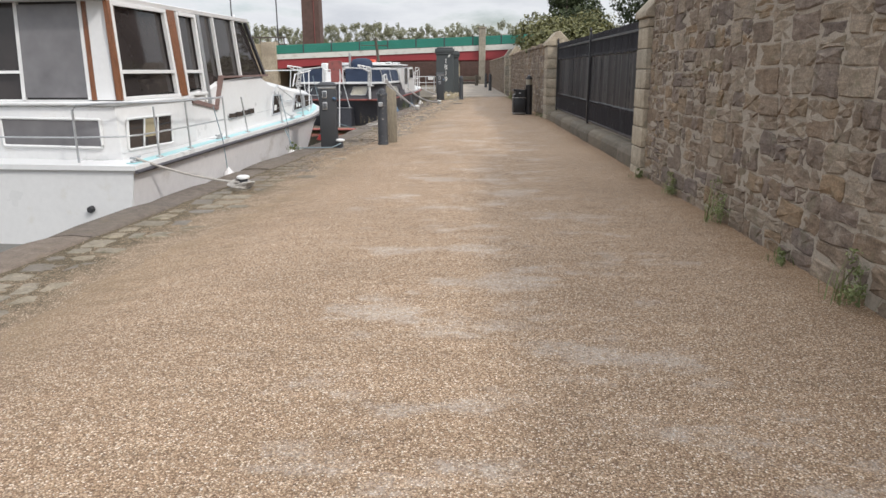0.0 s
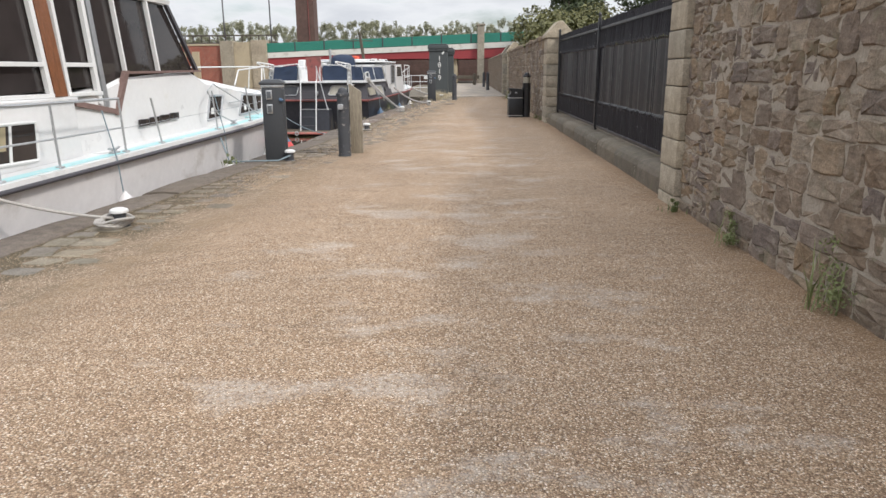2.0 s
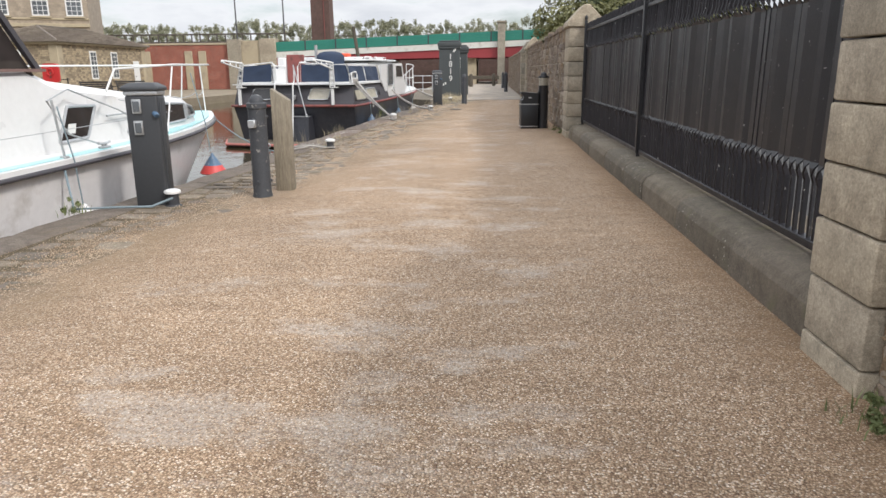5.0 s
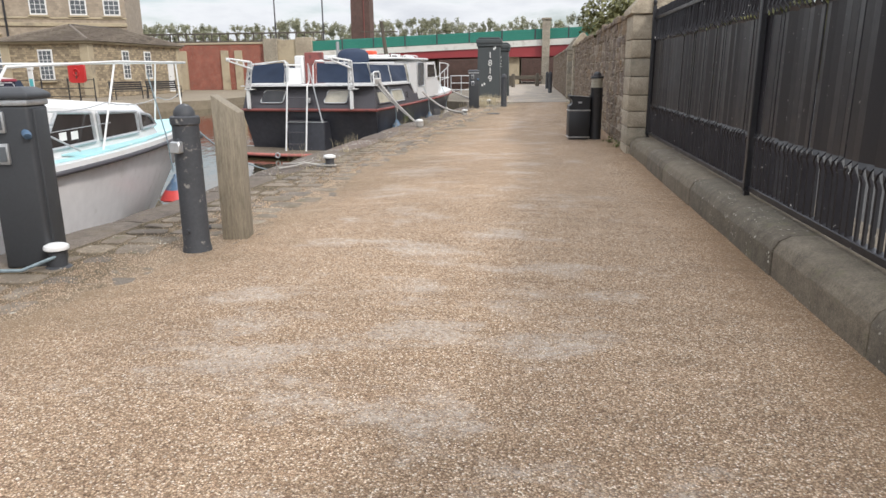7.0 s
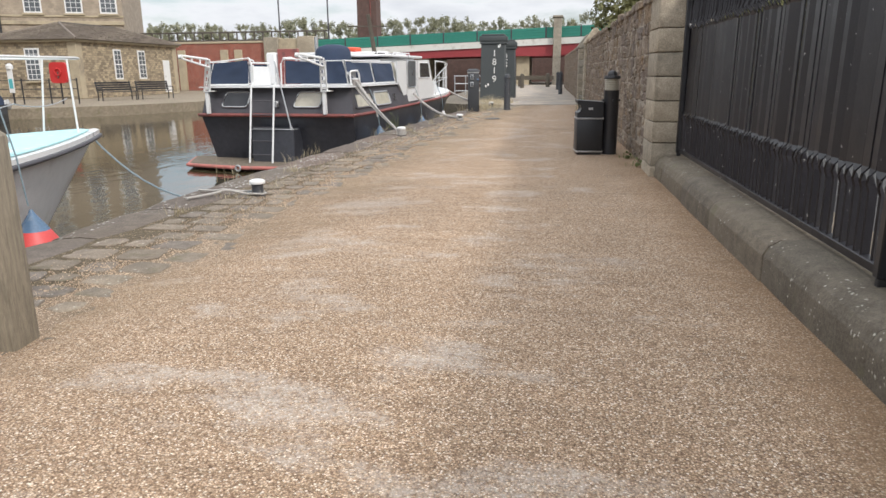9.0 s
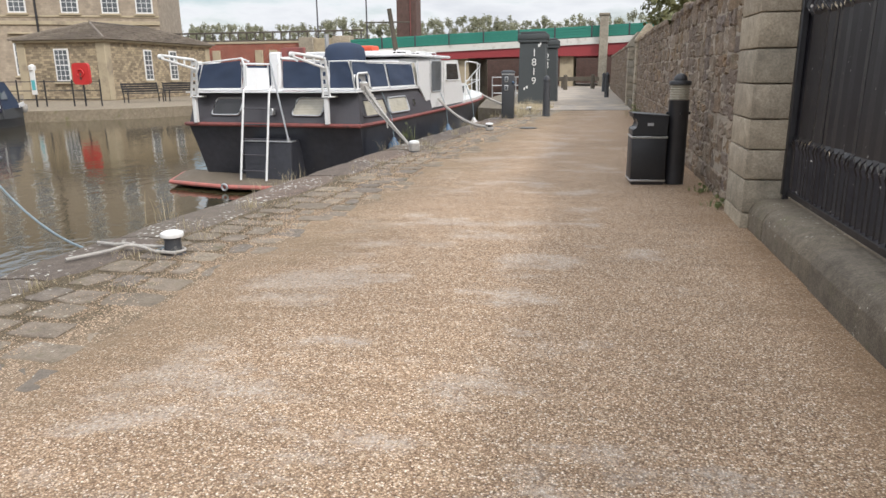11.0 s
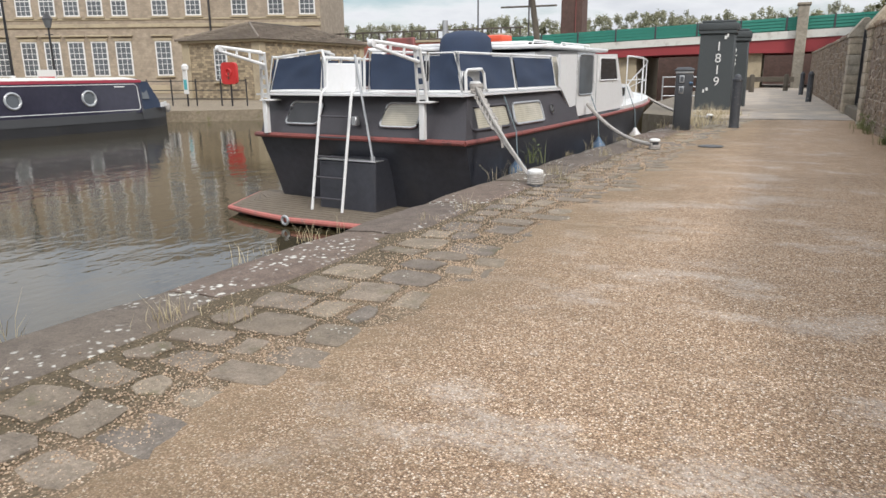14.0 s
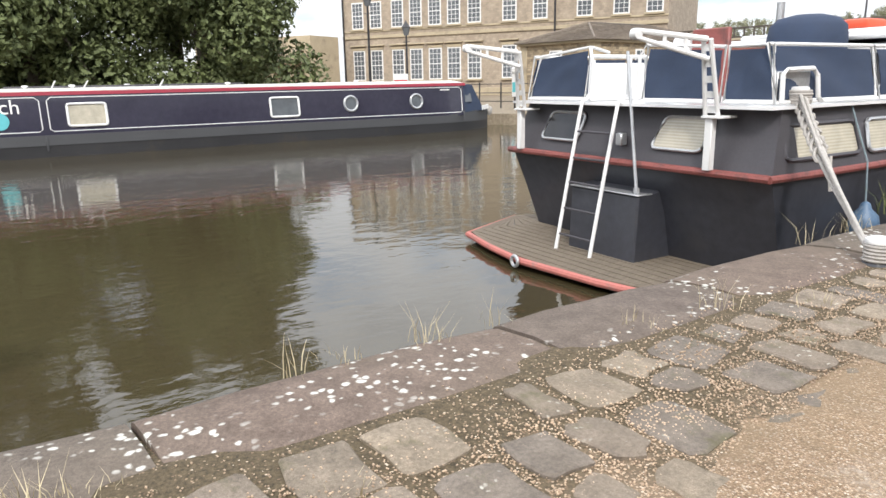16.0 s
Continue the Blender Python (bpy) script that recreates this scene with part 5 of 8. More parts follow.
part("coaming", loft(bmesh.new(), [[(WX - 0.05, s, z), (WX + 0.035, s, z), (WX + 0.035, s, z + 0.06), (WX - 0.05, s, z + 0.06)] for s, z in ((2.92, 0.875), (3.72, 0.735))]), "mauvewood", b1, "faded varnished sloping coaming")
part("coaming_trim", loft(bmesh.new(), [[(WX - 0.02, s, z), (WX + 0.045, s, z), (WX + 0.045, s + 0.075, z), (WX - 0.02, s + 0.075, z)] for s, z in ((3.64, 0.735), (3.70, 0.86), (3.94, 1.25))]), "mauvewood", b1, "faded varnished angled trim")
part("sill_fwd", loft(bmesh.new(), [[(WX - 0.03, s, z), (WX + 0.03, s, z), (WX + 0.03, s, z + 0.03), (WX - 0.03, s, z + 0.03)] for s, z in ((3.96, 1.21), (5.95, 1.225))]), "mauvewood", b1)
# aft face: corner panel, posts and big pane frames
AY = AFT + 0.04


def aft(x0, x1, mat, name, z0=LOW, z1=TOP, y=0.0, label="", inward=0.0):
    bm = bmesh.new()
    loft(bm, [[(x0, AY - 0.03 - y, z0), (x1, AY - 0.03 - y, z0), (x1, AY + 0.05, z0), (x0, AY + 0.05, z0)], [(x0 - inward, AY + 0.05 - y, z1), (x1 - inward, AY + 0.05 - y, z1), (x1 - inward, AY + 0.14, z1), (x0 - inward, AY + 0.14, z1)]])
    return part(name, bm, mat, b1, label, smooth=0)


aft(WX - 0.06, WX + 0.01, "varnish", "post", label="varnished wooden post", inward=lean)
aft(WX - 0.30, WX - 0.065, "white", "corner_panel", label="white corner panel", inward=lean)
aft(WX - 0.37, WX - 0.305, "varnish", "post", label="varnished wooden post", inward=lean * 0.6)
aft(WX - 0.42, WX - 0.375, "trimwhite", "sash", label="white sash", inward=lean * 0.6)
aft(-1.70, -1.655, "trimwhite", "sash", label="white sash")
aft(-2.40, -2.36, "trimwhite", "sash", label="white sash")
aft(WP, WX - 0.38, "trimwhite", "sill", LOW - 0.02, LOW + 0.035)
aft(WP, -1.68, "trimwhite", "sash_rail", 1.30, 1.34, 0.005)
part("panel", prism(bmesh.new(), [(-1.655, AY - 0.012, LOW + 0.03), (WX - 0.42, AY - 0.012, LOW + 0.03), (WX - 0.47, AY + 0.058, TOP - 0.03), (-1.655, AY + 0.058, TOP - 0.03)], (0, -0.008, 0)), "sky_tinted_pane", b1, "grey pane with sky reflection put into its tint", smooth=0)
bm = bmesh.new()
loft(bm, [[(WP - 0.02, 1.02, TOP), (WX - 0.06, 1.02, TOP), (WX - 0.06, FWD - 0.58, TOP + 0.01), (WP - 0.02, FWD - 0.58, TOP + 0.01)], [(WP - 0.02, 1.0, TOP + 0.055), (WX - 0.05, 1.0, TOP + 0.055), (WX - 0.05, FWD - 0.56, TOP + 0.06), (WP - 0.02, FWD - 0.56, TOP + 0.06)], [(WP + 0.25, 1.5, TOP + 0.11), (WX - 0.3, 1.5, TOP + 0.11), (WX - 0.3, FWD - 0.95, TOP + 0.11), (WP + 0.25, FWD - 0.95, TOP + 0.11)]])
part("roof", bm, "white", b1, smooth=30)
part("nav_lamp", lathe(bmesh.new(), [(0.03, 0), (0.03, 0.05), (0.015, 0.07)], (WX - 0.2, FWD - 0.8, TOP + 0.06), 10), "galv", b1)
# rails
def edge1(s, inset=0.05, dz=0.03):
    return (CX1 + half1(s) - inset, s, sheer1(s) + dz)


tops = [edge1(s, 0.07, dz) for s, dz in ((0.95, 0.70), (1.6, 0.66), (2.4, 0.64), (3.2, 0.62))]
rail(b1, [(CX1 + 0.68, 0.74, 0.29), (CX1 + 0.68, 0.74, 0.88), (CX1 + 0.73, 0.75, 0.945), (CX1 + 1.1, 0.80, 0.965), (CX1 + 1.32, 0.90, 0.965), *tops[1:]], 0.014)
rail(b1, [(CX1 - 1.2, 0.74, 0.58), (CX1 + 0.68, 0.74, 0.58), (CX1 + 1.25, 0.80, 0.59), edge1(0.95, 0.07, 0.33), edge1(2.0, 0.07, 0.31), edge1(3.2, 0.07, 0.30)], 0.010)
for s, l in ((1.25, 0.0), (2.05, 0.0), (3.2, 0.0), (4.0, -0.12), (5.6, -0.05), (6.9, -0.06)):
    a = edge1(s)
    part("stanchion", tube(bmesh.new(), [a, (a[0] - 0.02, a[1] + l, a[2] + (0.60 if s < 3.5 else 0.55))], 0.012, 8), "galv", b1)
    part("stanchion_base", rbox(a[0] - 0.03, a[0] + 0.03, s - 0.035, s + 0.035, a[2] - 0.012, a[2] + 0.014, 0.004), "galv", b1)
rail(b1, [edge1(s, 0.07, 0.29) for s in (3.2, 4.2, 5.3, 6.6, 7.9)], 0.0035, name="guard_wire")
bow_top = [(edge1(6.45, 0.1)[0], 6.45, 1.02), (edge1(6.65, 0.1)[0], 6.65, 1.25), (edge1(8.25, 0.12)[0], 8.25, 1.31), (edge1(9.6, 0.14)[0], 9.6, 1.32), (CX1 + 0.40, 10.6, 1.33), (CX1 + 0.14, 10.95, 1.33), (CX1 - 0.14, 10.95, 1.33), (CX1 - 0.40, 10.6, 1.33), (2 * CX1 - edge1(9.6, 0.14)[0], 9.6, 1.32), (2 * CX1 - edge1(8.25, 0.12)[0], 8.25, 1.31), (2 * CX1 - edge1(6.65, 0.1)[0], 6.65, 1.25)]
rail(b1, bow_top, 0.012, "trimwhite", "pulpit_rail")
for s, st_, z in ((7.75, 8.25, 1.31), (10.7, 10.75, 1.33)):
    for sgn in (1, -1):
        x = CX1 + sgn * max(0.12, half1(s) - 0.10)
        xt = CX1 + sgn * (max(0.15, half1(st_) - 0.14))
        part("pulpit_leg", tube(bmesh.new(), [(x, s, sheer1(s) + 0.02), (xt, st_, z)], 0.0105, 8), "trimwhite", b1)
for a, b in ((6.7, 7.95), (7.95, 9.3), (9.3, 10.5)):
    rail(b1, sag(Vector((CX1 + half1(a) - 0.12, a, 0.92)), Vector((CX1 + half1(b) - 0.12, b, 0.92)), 0.05), 0.005, "galv", "guard_wire")
rail(b1, [(cabin_x(s, 0.6) + 0.05, s, sheer1(s) + 0.33) for s in (6.75, 7.0, 7.3)], 0.010, "galv", "handrail")
# small deck fittings
for s in (0.80, 3.05, 6.3):
    a = edge1(s, 0.10, 0.04)
    bm = rbox(a[0] - 0.03, a[0] + 0.03, s - 0.07, s + 0.07, a[2] - 0.01, a[2] + 0.012, 0.005)
    tube(bm, [(a[0], s - 0.10, a[2] + 0.05), (a[0], s - 0.04, a[2] + 0.04), (a[0], s + 0.04, a[2] + 0.04), (a[0], s + 0.10, a[2] + 0.05)], 0.014, 8)
    tube(bm, [(a[0], s - 0.03, a[2]), (a[0], s - 0.03, a[2] + 0.04)], 0.012, 8)
    tube(bm, [(a[0], s + 0.03, a[2]), (a[0], s + 0.03, a[2] + 0.04)], 0.012, 8)
    part("cleat", bm, "galv", b1)
part("exhaust", tube(bmesh.new(), [(-0.58, 0.62, -0.22), (-0.58, 0.545, -0.23), (-0.58, 0.535, -0.23)], [0.04, 0.04, 0.032], 14), "iron", b1, "black exhaust outlet")
part("antenna", tube(bmesh.new(), [(WP + 0.6, 3.4, TOP + 0.1), (WP + 0.6, 3.4, TOP + 1.3)], 0.008, 6), "trimwhite", b1)
for s, dz in ((2.85, 0.0), (5.6, 0.0)):
    a = edge1(s, -0.05, 0.0)
    fd = part("fender_line", tube(bmesh.new(), [edge1(s, 0.06, 0.52), a, (a[0] + 0.03, s, -0.10)], 0.007, 6), "bluerope", b1)
    part("fender", lathe(bmesh.new(), [(0.012, 0.10), (0.03, 0.07), (0.07, 0.03), (0.085, -0.06), (0.075, -0.2), (0.02, -0.27)], (a[0] + 0.045, s, -0.14 + dz), 14), "hullgrey", fd, "grubby white fender")
fd = part("fender_line", tube(bmesh.new(), [(CX1 + half1(8.95) - 0.1, 8.95, 1.2), (CX1 + half1(8.95) + 0.06, 8.95, 0.5), (CX1 + half1(8.95) + 0.10, 8.95, 0.10)], 0.007, 6), "bluerope", b1)
c = (CX1 + half1(8.95) + 0.12, 8.95, -0.05)
part("fender_top", lathe(bmesh.new(), [(0.012, 0.12), (0.026, 0.09), (0.035, 0.075), (0.125, -0.055)], c, 18), "fender", fd, "blue fender top")
part("fender_body", lathe(bmesh.new(), [(0.125, -0.055), (0.185, -0.15), (0.19, -0.165), (0.17, -0.18), (0.02, -0.185)], c, 18), "redfender", fd, "faded red ball fender")
rail(b1, [edge1(6.3, 0.1, 0.06), (edge1(5.8, 0.12)[0], 5.8, 0.62), (edge1(5.4, 0.16)[0], 5.6, 0.95), (edge1(5.2, 0.3)[0], 6.1, 1.05), (edge1(6.6, 0.28)[0], 6.9, 0.80), (edge1(6.9, 0.06)[0], 7.3, 0.52)], 0.009, "galv", "hose")

# mooring rope to the first bollard
M1 = b1.matrix_world.copy()
bm = tube(bmesh.new(), sag(M1 @ Vector(edge1(0.80, 0.10, 0.08)), (-2.70, 8.40, -0.02), 0.05), 0.014, 8)
solid("mooring_rope", bm, "rope", "pale mooring rope from cruiser to bollard", "rope", "mooring ropes")
bm = bmesh.new()
for k in range(4):
    pts = []
    for i in range(26):
        a = 2 * math.pi * i / 25
        rr = 0.11 + 0.012 * k + 0.02 * math.sin(3 * a + k)
        pts.append((-2.70 + rr * math.cos(a), 8.36 + rr * 1.2 * math.sin(a), ground_z(-2.7, 8.4) + 0.02 + 0.012 * k + 0.02 * (1 + math.sin(2 * a + k))))
    tube(bm, pts, 0.013, 6)
solid("rope_coil", bm, "rope", "loose coil of pale rope round a bollard", "rope", "mooring ropes")

# ---- dark steel cruiser with canvas-sided aft deck
b2 = thing("dutch_cruiser", pose(-2.60, 23.75, 0, 0, 0, -5.5), "black and charcoal steel cruiser with navy canvas aft deck", "boat")
CX2 = -1.66


def half2(s):
    return 1.66 * (1 - max(0.0, (s - 6.5) / 5.5) ** 3.0) * (1 - 0.02 * max(0.0, 1.0 - s) ** 2)


def rub2(s):
    return 0.345 + 0.0016 * s * s


def stern2(x):
    """Curved transom: how far forward of the corner line the stern lies at x."""
    return 0.16 - 0.12 * (1 - ((x - CX2) / 1.66) ** 2)


rings = []
for s in (0.34, 0.7, 1.5, 3, 4.5, 6.0, 7.2, 8.4, 9.4, 10.2, 10.9, 11.4, 11.75, 11.97):
    g, zs = max(0.02, half2(s)), rub2(s)
    k = max(0.0, (s - 7.0) / 5.0)
    w = g * (0.955 - 0.475 * k)
    rk = 0.85 * k ** 1.6
    low = 0.40 * max(0.0, 1 - (s - 0.34) / 1.6)       # counter that tucks in below
    sec = [(g, s, zs), (g * 0.5 + w * 0.5, s - rk * 0.5 + low * 0.45, zs * 0.4 - 0.25), (w, s - rk + low, -0.72), (0.0, s - rk + low, -1.05)]
    rings.append([(CX2 + a, b, c) for a, b, c in sec] + [(CX2 - a, b, c) for a, b, c in sec[-2::-1]])
part("hull", loft(bmesh.new(), rings), "darkhull", b2, "glossy black steel hull with scuffs", smooth=30)
st2 = [0.28, 0.6] + [1 + 0.5 * i for i in range(21)] + [11.3, 11.6, 11.8, 11.99]
for sgn in (1, -1):
    part("rubbing_strake", tube(bmesh.new(), [(CX2 + sgn * (max(0.0, half2(s)) + 0.015), s, rub2(s)) for s in st2], 0.032, 8), "redtrim", b2, "faded red rubbing strake")
part("stern_strake", tube(bmesh.new(), [(CX2 + 1.66 * t, 0.30, 0.345) for t in (-1, -0.6, -0.2, 0.2, 0.6, 1)], 0.034, 8), "redtrim", b2, "faded red rubbing strake")
# upper works above the strake: charcoal, leaning inwards, to a white deck edge
DECK = 0.875
rings = []
for s, t in ((0.35, 0.08), (0.75, 0.16), (1.5, 0.16), (3.0, 0.14), (4.15, 0.12)):
    g = half2(s)
    so = s + (0.16 if s < 0.4 else 0.0)
    rings.append([(CX2 - g + 0.01, s, rub2(s)), (CX2 - g + t, so, DECK), (CX2 + g - t, so, DECK), (CX2 + g - 0.01, s, rub2(s))])
part("aft_cabin", loft(bmesh.new(), rings), "darkgrey", b2, "charcoal aft cabin sides", smooth=25)
bm = bmesh.new()
loft(bm, [[(CX2 - half2(s) - e, s - (0.10 if s < 0.5 else 0), DECK), (CX2 - half2(s) - e, s - (0.10 if s < 0.5 else 0), DECK + 0.024), (CX2 + half2(s) + e, s - (0.10 if s < 0.5 else 0), DECK + 0.024), (CX2 + half2(s) + e, s - (0.10 if s < 0.5 else 0), DECK)] for s, e in ((0.40, -0.03), (0.75, -0.05), (1.5, -0.07), (3.0, -0.07), (4.0, -0.08))])
part("deck_edge", bm, "white", b2, "white deck edge")


def side2(s, z):
    g = half2(s)
    return CX2 + g - 0.16 * max(0.0, (z - rub2(s)) / 0.53) + 0.004


for s0, s1, gl, fr in ((0.52, 1.60, "blind", "darkgrey"), (1.74, 2.74, "blind", "galv")):
    pts = [(side2(s, z), s, z) for s, z in ((s0, 0.47), (s1, 0.47), (s1 - 0.02, 0.74), (s0 + 0.04, 0.74))]
    pane(b2, rounded(pts, 0.07), (1, 0, 0.3), gl, fr, 0.02, label="round-cornered window with cream blind")
pts = [(side2(s, z), s, z) for s, z in ((3.05, 0.54), (3.20, 0.54), (3.20, 0.68), (3.05, 0.68))]
pane(b2, rounded(pts, 0.05), (1, 0, 0.3), "glass", "darkgrey", 0.012, label="small dark porthole")


def stern_y(z):
    return 0.335 + 0.16 * (z - 0.345) / 0.53 * 1.0


for x0, x1, gl, fr in ((-1.28, -0.66, "blind", "galv"), (-2.85, -2.22, "smoked", "galv")):
    pts = [(x, stern_y(z) - 0.006, z) for x, z in ((x0, 0.50), (x1 - 0.06, 0.50), (x1, 0.785), (x0 + 0.10, 0.785))]
    pane(b2, rounded(pts, 0.07), (0, -1, 0.3), gl, fr, 0.016, label="round-cornered stern window")
# wheelhouse and forward coach roof
rings = []
for s, top, g0 in ((3.42, 1.44, 1.28), (3.60, 1.46, 1.30), (5.6, 1.50, 1.30), (6.25, 1.50, 1.28), (6.75, 0.80, 1.28)):
    rings.append([(CX2 - min(g0, half2(s) - 0.1), s, rub2(s) + 0.05), (CX2 - g0 + 0.10, s, top), (CX2 + g0 - 0.10, s, top), (CX2 + min(g0, half2(s) - 0.1), s, rub2(s) + 0.05)])
part("wheelhouse", loft(bmesh.new(), rings), "white", b2, smooth=25)
part("side_panel", prism(bmesh.new(), [(CX2 + half2(4.5) - 0.10, s, z) for s, z in ((3.40, 1.40), (3.44, 0.93), (4.08, 0.44), (6.80, 0.47), (6.72, 0.78), (6.28, 1.46))], (0.035, 0, 0)), "white", b2, "white wheelhouse side with diagonal edge", smooth=0)
bm = rbox(CX2 - 1.32, CX2 + 1.34, 3.35, 6.55, 1.50, 1.56, 0.02)
join(bm, rbox(CX2 - 1.0, CX2 + 1.0, 3.46, 6.2, 1.545, 1.62, 0.03))
part("roof", bm, "white", b2)
WSX = CX2 + half2(4.5) - 0.062
pane(b2, rounded(side(WSX, [(4.20, 0.78), (4.92, 0.78), (4.92, 1.42), (4.20, 1.42)]), 0.10), (1, 0, 0), "sash", "galv", 0.014, "door_window", "rounded grey door window")
pane(b2, rounded(side(WSX, [(5.28, 1.0), (6.35, 1.0), (6.18, 1.38), (5.28, 1.38)]), 0.06), (1, 0, 0), "smoked", "trimwhite", 0.014, label="smoked wheelhouse window")
part("door_seam", tube(bmesh.new(), side(WSX, [(4.14, 0.50), (4.14, 1.44), (5.12, 1.44), (5.12, 0.50)]), 0.006, 6), "galv", b2)
for x0, x1 in ((CX2 - 1.1, CX2 - 0.1), (CX2 + 0.1, CX2 + 1.1)):
    pane(b2, rounded([(x0, 3.405, 1.0), (x1, 3.405, 1.0), (x1, 3.405, 1.36), (x0, 3.405, 1.36)], 0.06), (0, -1, 0), "smoked", "trimwhite", 0.014, label="smoked wheelhouse window")
rings = []
for s, top in ((6.6, 0.92), (7.6, 0.91), (8.9, 0.88), (9.3, 0.66)):
    g = min(1.15, half2(s) - 0.28)
    rings.append([(CX2 - g, s, rub2(s)), (CX2 - g + 0.06, s, top), (CX2 + g - 0.06, s, top), (CX2 + g, s, rub2(s))])
part("forward_cabin", loft(bmesh.new(), rings), "white", b2, smooth=25)
rings = [[(CX2 - max(0.02, half2(s)), s, rub2(s)), (CX2 - max(0.02, half2(s)), s, rub2(s) + 0.09), (CX2 + max(0.02, half2(s)), s, rub2(s) + 0.09), (CX2 + max(0.02, half2(s)), s, rub2(s))] for s in (6.7, 7.5, 8.3, 9.1, 9.9, 10.6, 11.2, 11.7, 11.98)]
part("bulwark", loft(bmesh.new(), rings), "white", b2, "white foredeck bulwark")
for s0, s1 in ((6.95, 7.65), (7.85, 8.5)):
    pts = [(CX2 + min(1.15, half2((s0 + s1) / 2) - 0.28) - 0.03 + 0.006, s, z) for s, z in ((s0, 0.62), (s1, 0.63), (s1, 0.82), (s0, 0.82))]
    pane(b2, rounded(pts, 0.05), (1, 0, 0.1), "smoked", "galv", 0.012, label="small smoked cabin window")
# bow rail
BR = ((6.95, 1.43), (7.6, 1.43), (8.4, 1.41), (9.2, 1.37), (9.9, 1.31), (10.5, 1.22), (11.0, 1.08), (11.4, 0.90), (11.68, 0.68))
for f, rr in ((1.0, 0.018), (0.52, 0.010)):
    pts = [(max(0.16, half2(s) - 0.06), s, rub2(s) + 0.06 + f * (z - rub2(s) - 0.06)) for s, z in BR]
    for sgn in (1, -1):
        rail(b2, [(CX2 + sgn * a, b, c) for a, b, c in pts], rr, "trimwhite", "bow_rail")
for s, z in (BR[0], BR[2], BR[4], BR[5], BR[6]):
    for sgn in (1, -1):
        x = CX2 + sgn * (half2(s) - 0.06)
        part("stanchion", tube(bmesh.new(), [(x, s, rub2(s) + 0.05), (x, s, z)], 0.012, 8), "trimwhite", b2)
# dark strip windows below the raised roof
for y0, y1 in ((3.5, 4.35), (4.5, 5.2)):
    pane(b2, rounded(side(CX2 + 1.0 + 0.004, [(y0, 1.555), (y1, 1.555), (y1 - 0.06, 1.605), (y0 + 0.06, 1.605)]), 0.02), (1, 0, 0), "smoked", "trimwhite", 0.006, label="narrow dark roof light")
# roof rails, funnel, cover, orange bag, mast
for y0, y1 in ((3.6, 4.5), (4.8, 6.3)):
    rail(b2, [(CX2 + 1.05, y0, 1.56), (CX2 + 1.05, y0 + 0.05, 1.63), (CX2 + 1.05, y1 - 0.05, 1.63), (CX2 + 1.05, y1, 1.56)], 0.012, "trimwhite", "roof_rail")
bm = bmesh.new()
lathe(bm, [(0.41, 0.0), (0.41, 0.20), (0.39, 0.34), (0.31, 0.42), (0.15, 0.46), (0.02, 0.465)], (0, 0, 0), 18)
cov = part("wheel_cover", bm, "canvas", b2, "navy canvas cover over the wheel")
cov.location = (CX2 + 0.20, 2.98, 1.31)
part("helm_box", rbox(CX2 - 0.25, CX2 + 0.45, 2.65, 3.25, DECK + 0.03, 1.385, 0.03), "white", b2)
part("orange_bag", rbox(CX2 + 0.08, CX2 + 0.55, 3.55, 3.95, 1.62, 1.73, 0.04, 2), "orange", b2, "orange life-raft bag")
part("funnel", tube(bmesh.new(), [(CX2 - 0.32, 3.25, 0.9), (CX2 - 0.32, 3.25, 1.96)], 0.045, 12), "galv", b2, "grey flue pipe")
mast = part("mast", tube(bmesh.new(), [(CX2 + 0.3, 5.6, 1.6), (CX2 + 0.22, 5.4, 2.6)], [0.06, 0.05], 10), "bark", b2, "dark folding mast")
part("cross_tree", tube(bmesh.new(), [(CX2 - 0.4, 5.46, 2.32), (CX2 + 0.7, 5.46, 2.30)], 0.018, 6), "bark", mast)
part("hatch_box", rbox(-2.62, -2.10, 2.50, 2.56, DECK + 0.02, 1.68, 0.015), "redtrim", b2, "open red-brown cabin door")
# canvas dodgers on white frames
FZ0, FZ1 = DECK + 0.05, 1.375


def dodger(pts, nrm, label="navy canvas panel in white tube frame"):
    nrm = Vector(nrm)
    pts = [Vector(p) for p in pts]
    fr = part("dodger_frame", tube(bmesh.new(), pts + pts[:2], 0.016, 8), "trimwhite", b2, label)
    k = 14
    vs_, fs_ = [], []
    a, b, c, d = pts
    for i in range(k + 1):
        for j in range(k + 1):
            u, v = 0.03 + 0.94 * i / k, 0.05 + 0.88 * j / k
            q = (a.lerp(b, u)).lerp(d.lerp(c, u), v)
            vs_.append(tuple(q + nrm * (0.020 * math.sin(math.pi * u * 2.0 + 1.3 * v) * math.sin(math.pi * v) + 0.020 * noise.noise((u * 3.1 + v * 1.7, v * 2.6 - u, a.x + a.y)))))
    for i in range(k):
        for j in range(k):
            q = i * (k + 1) + j
            fs_.append((q, q + k + 1, q + k + 2, q + 1))
    n0 = len(vs_)
    vs_ += [tuple(Vector(q) - nrm * 0.006) for q in vs_]
    fs_ += [tuple(n0 + q for q in f[::-1]) for f in fs_]
    cv = raw("canvas", vs_, fs_, "canvas", True)
    cv.parent = fr
    return fr


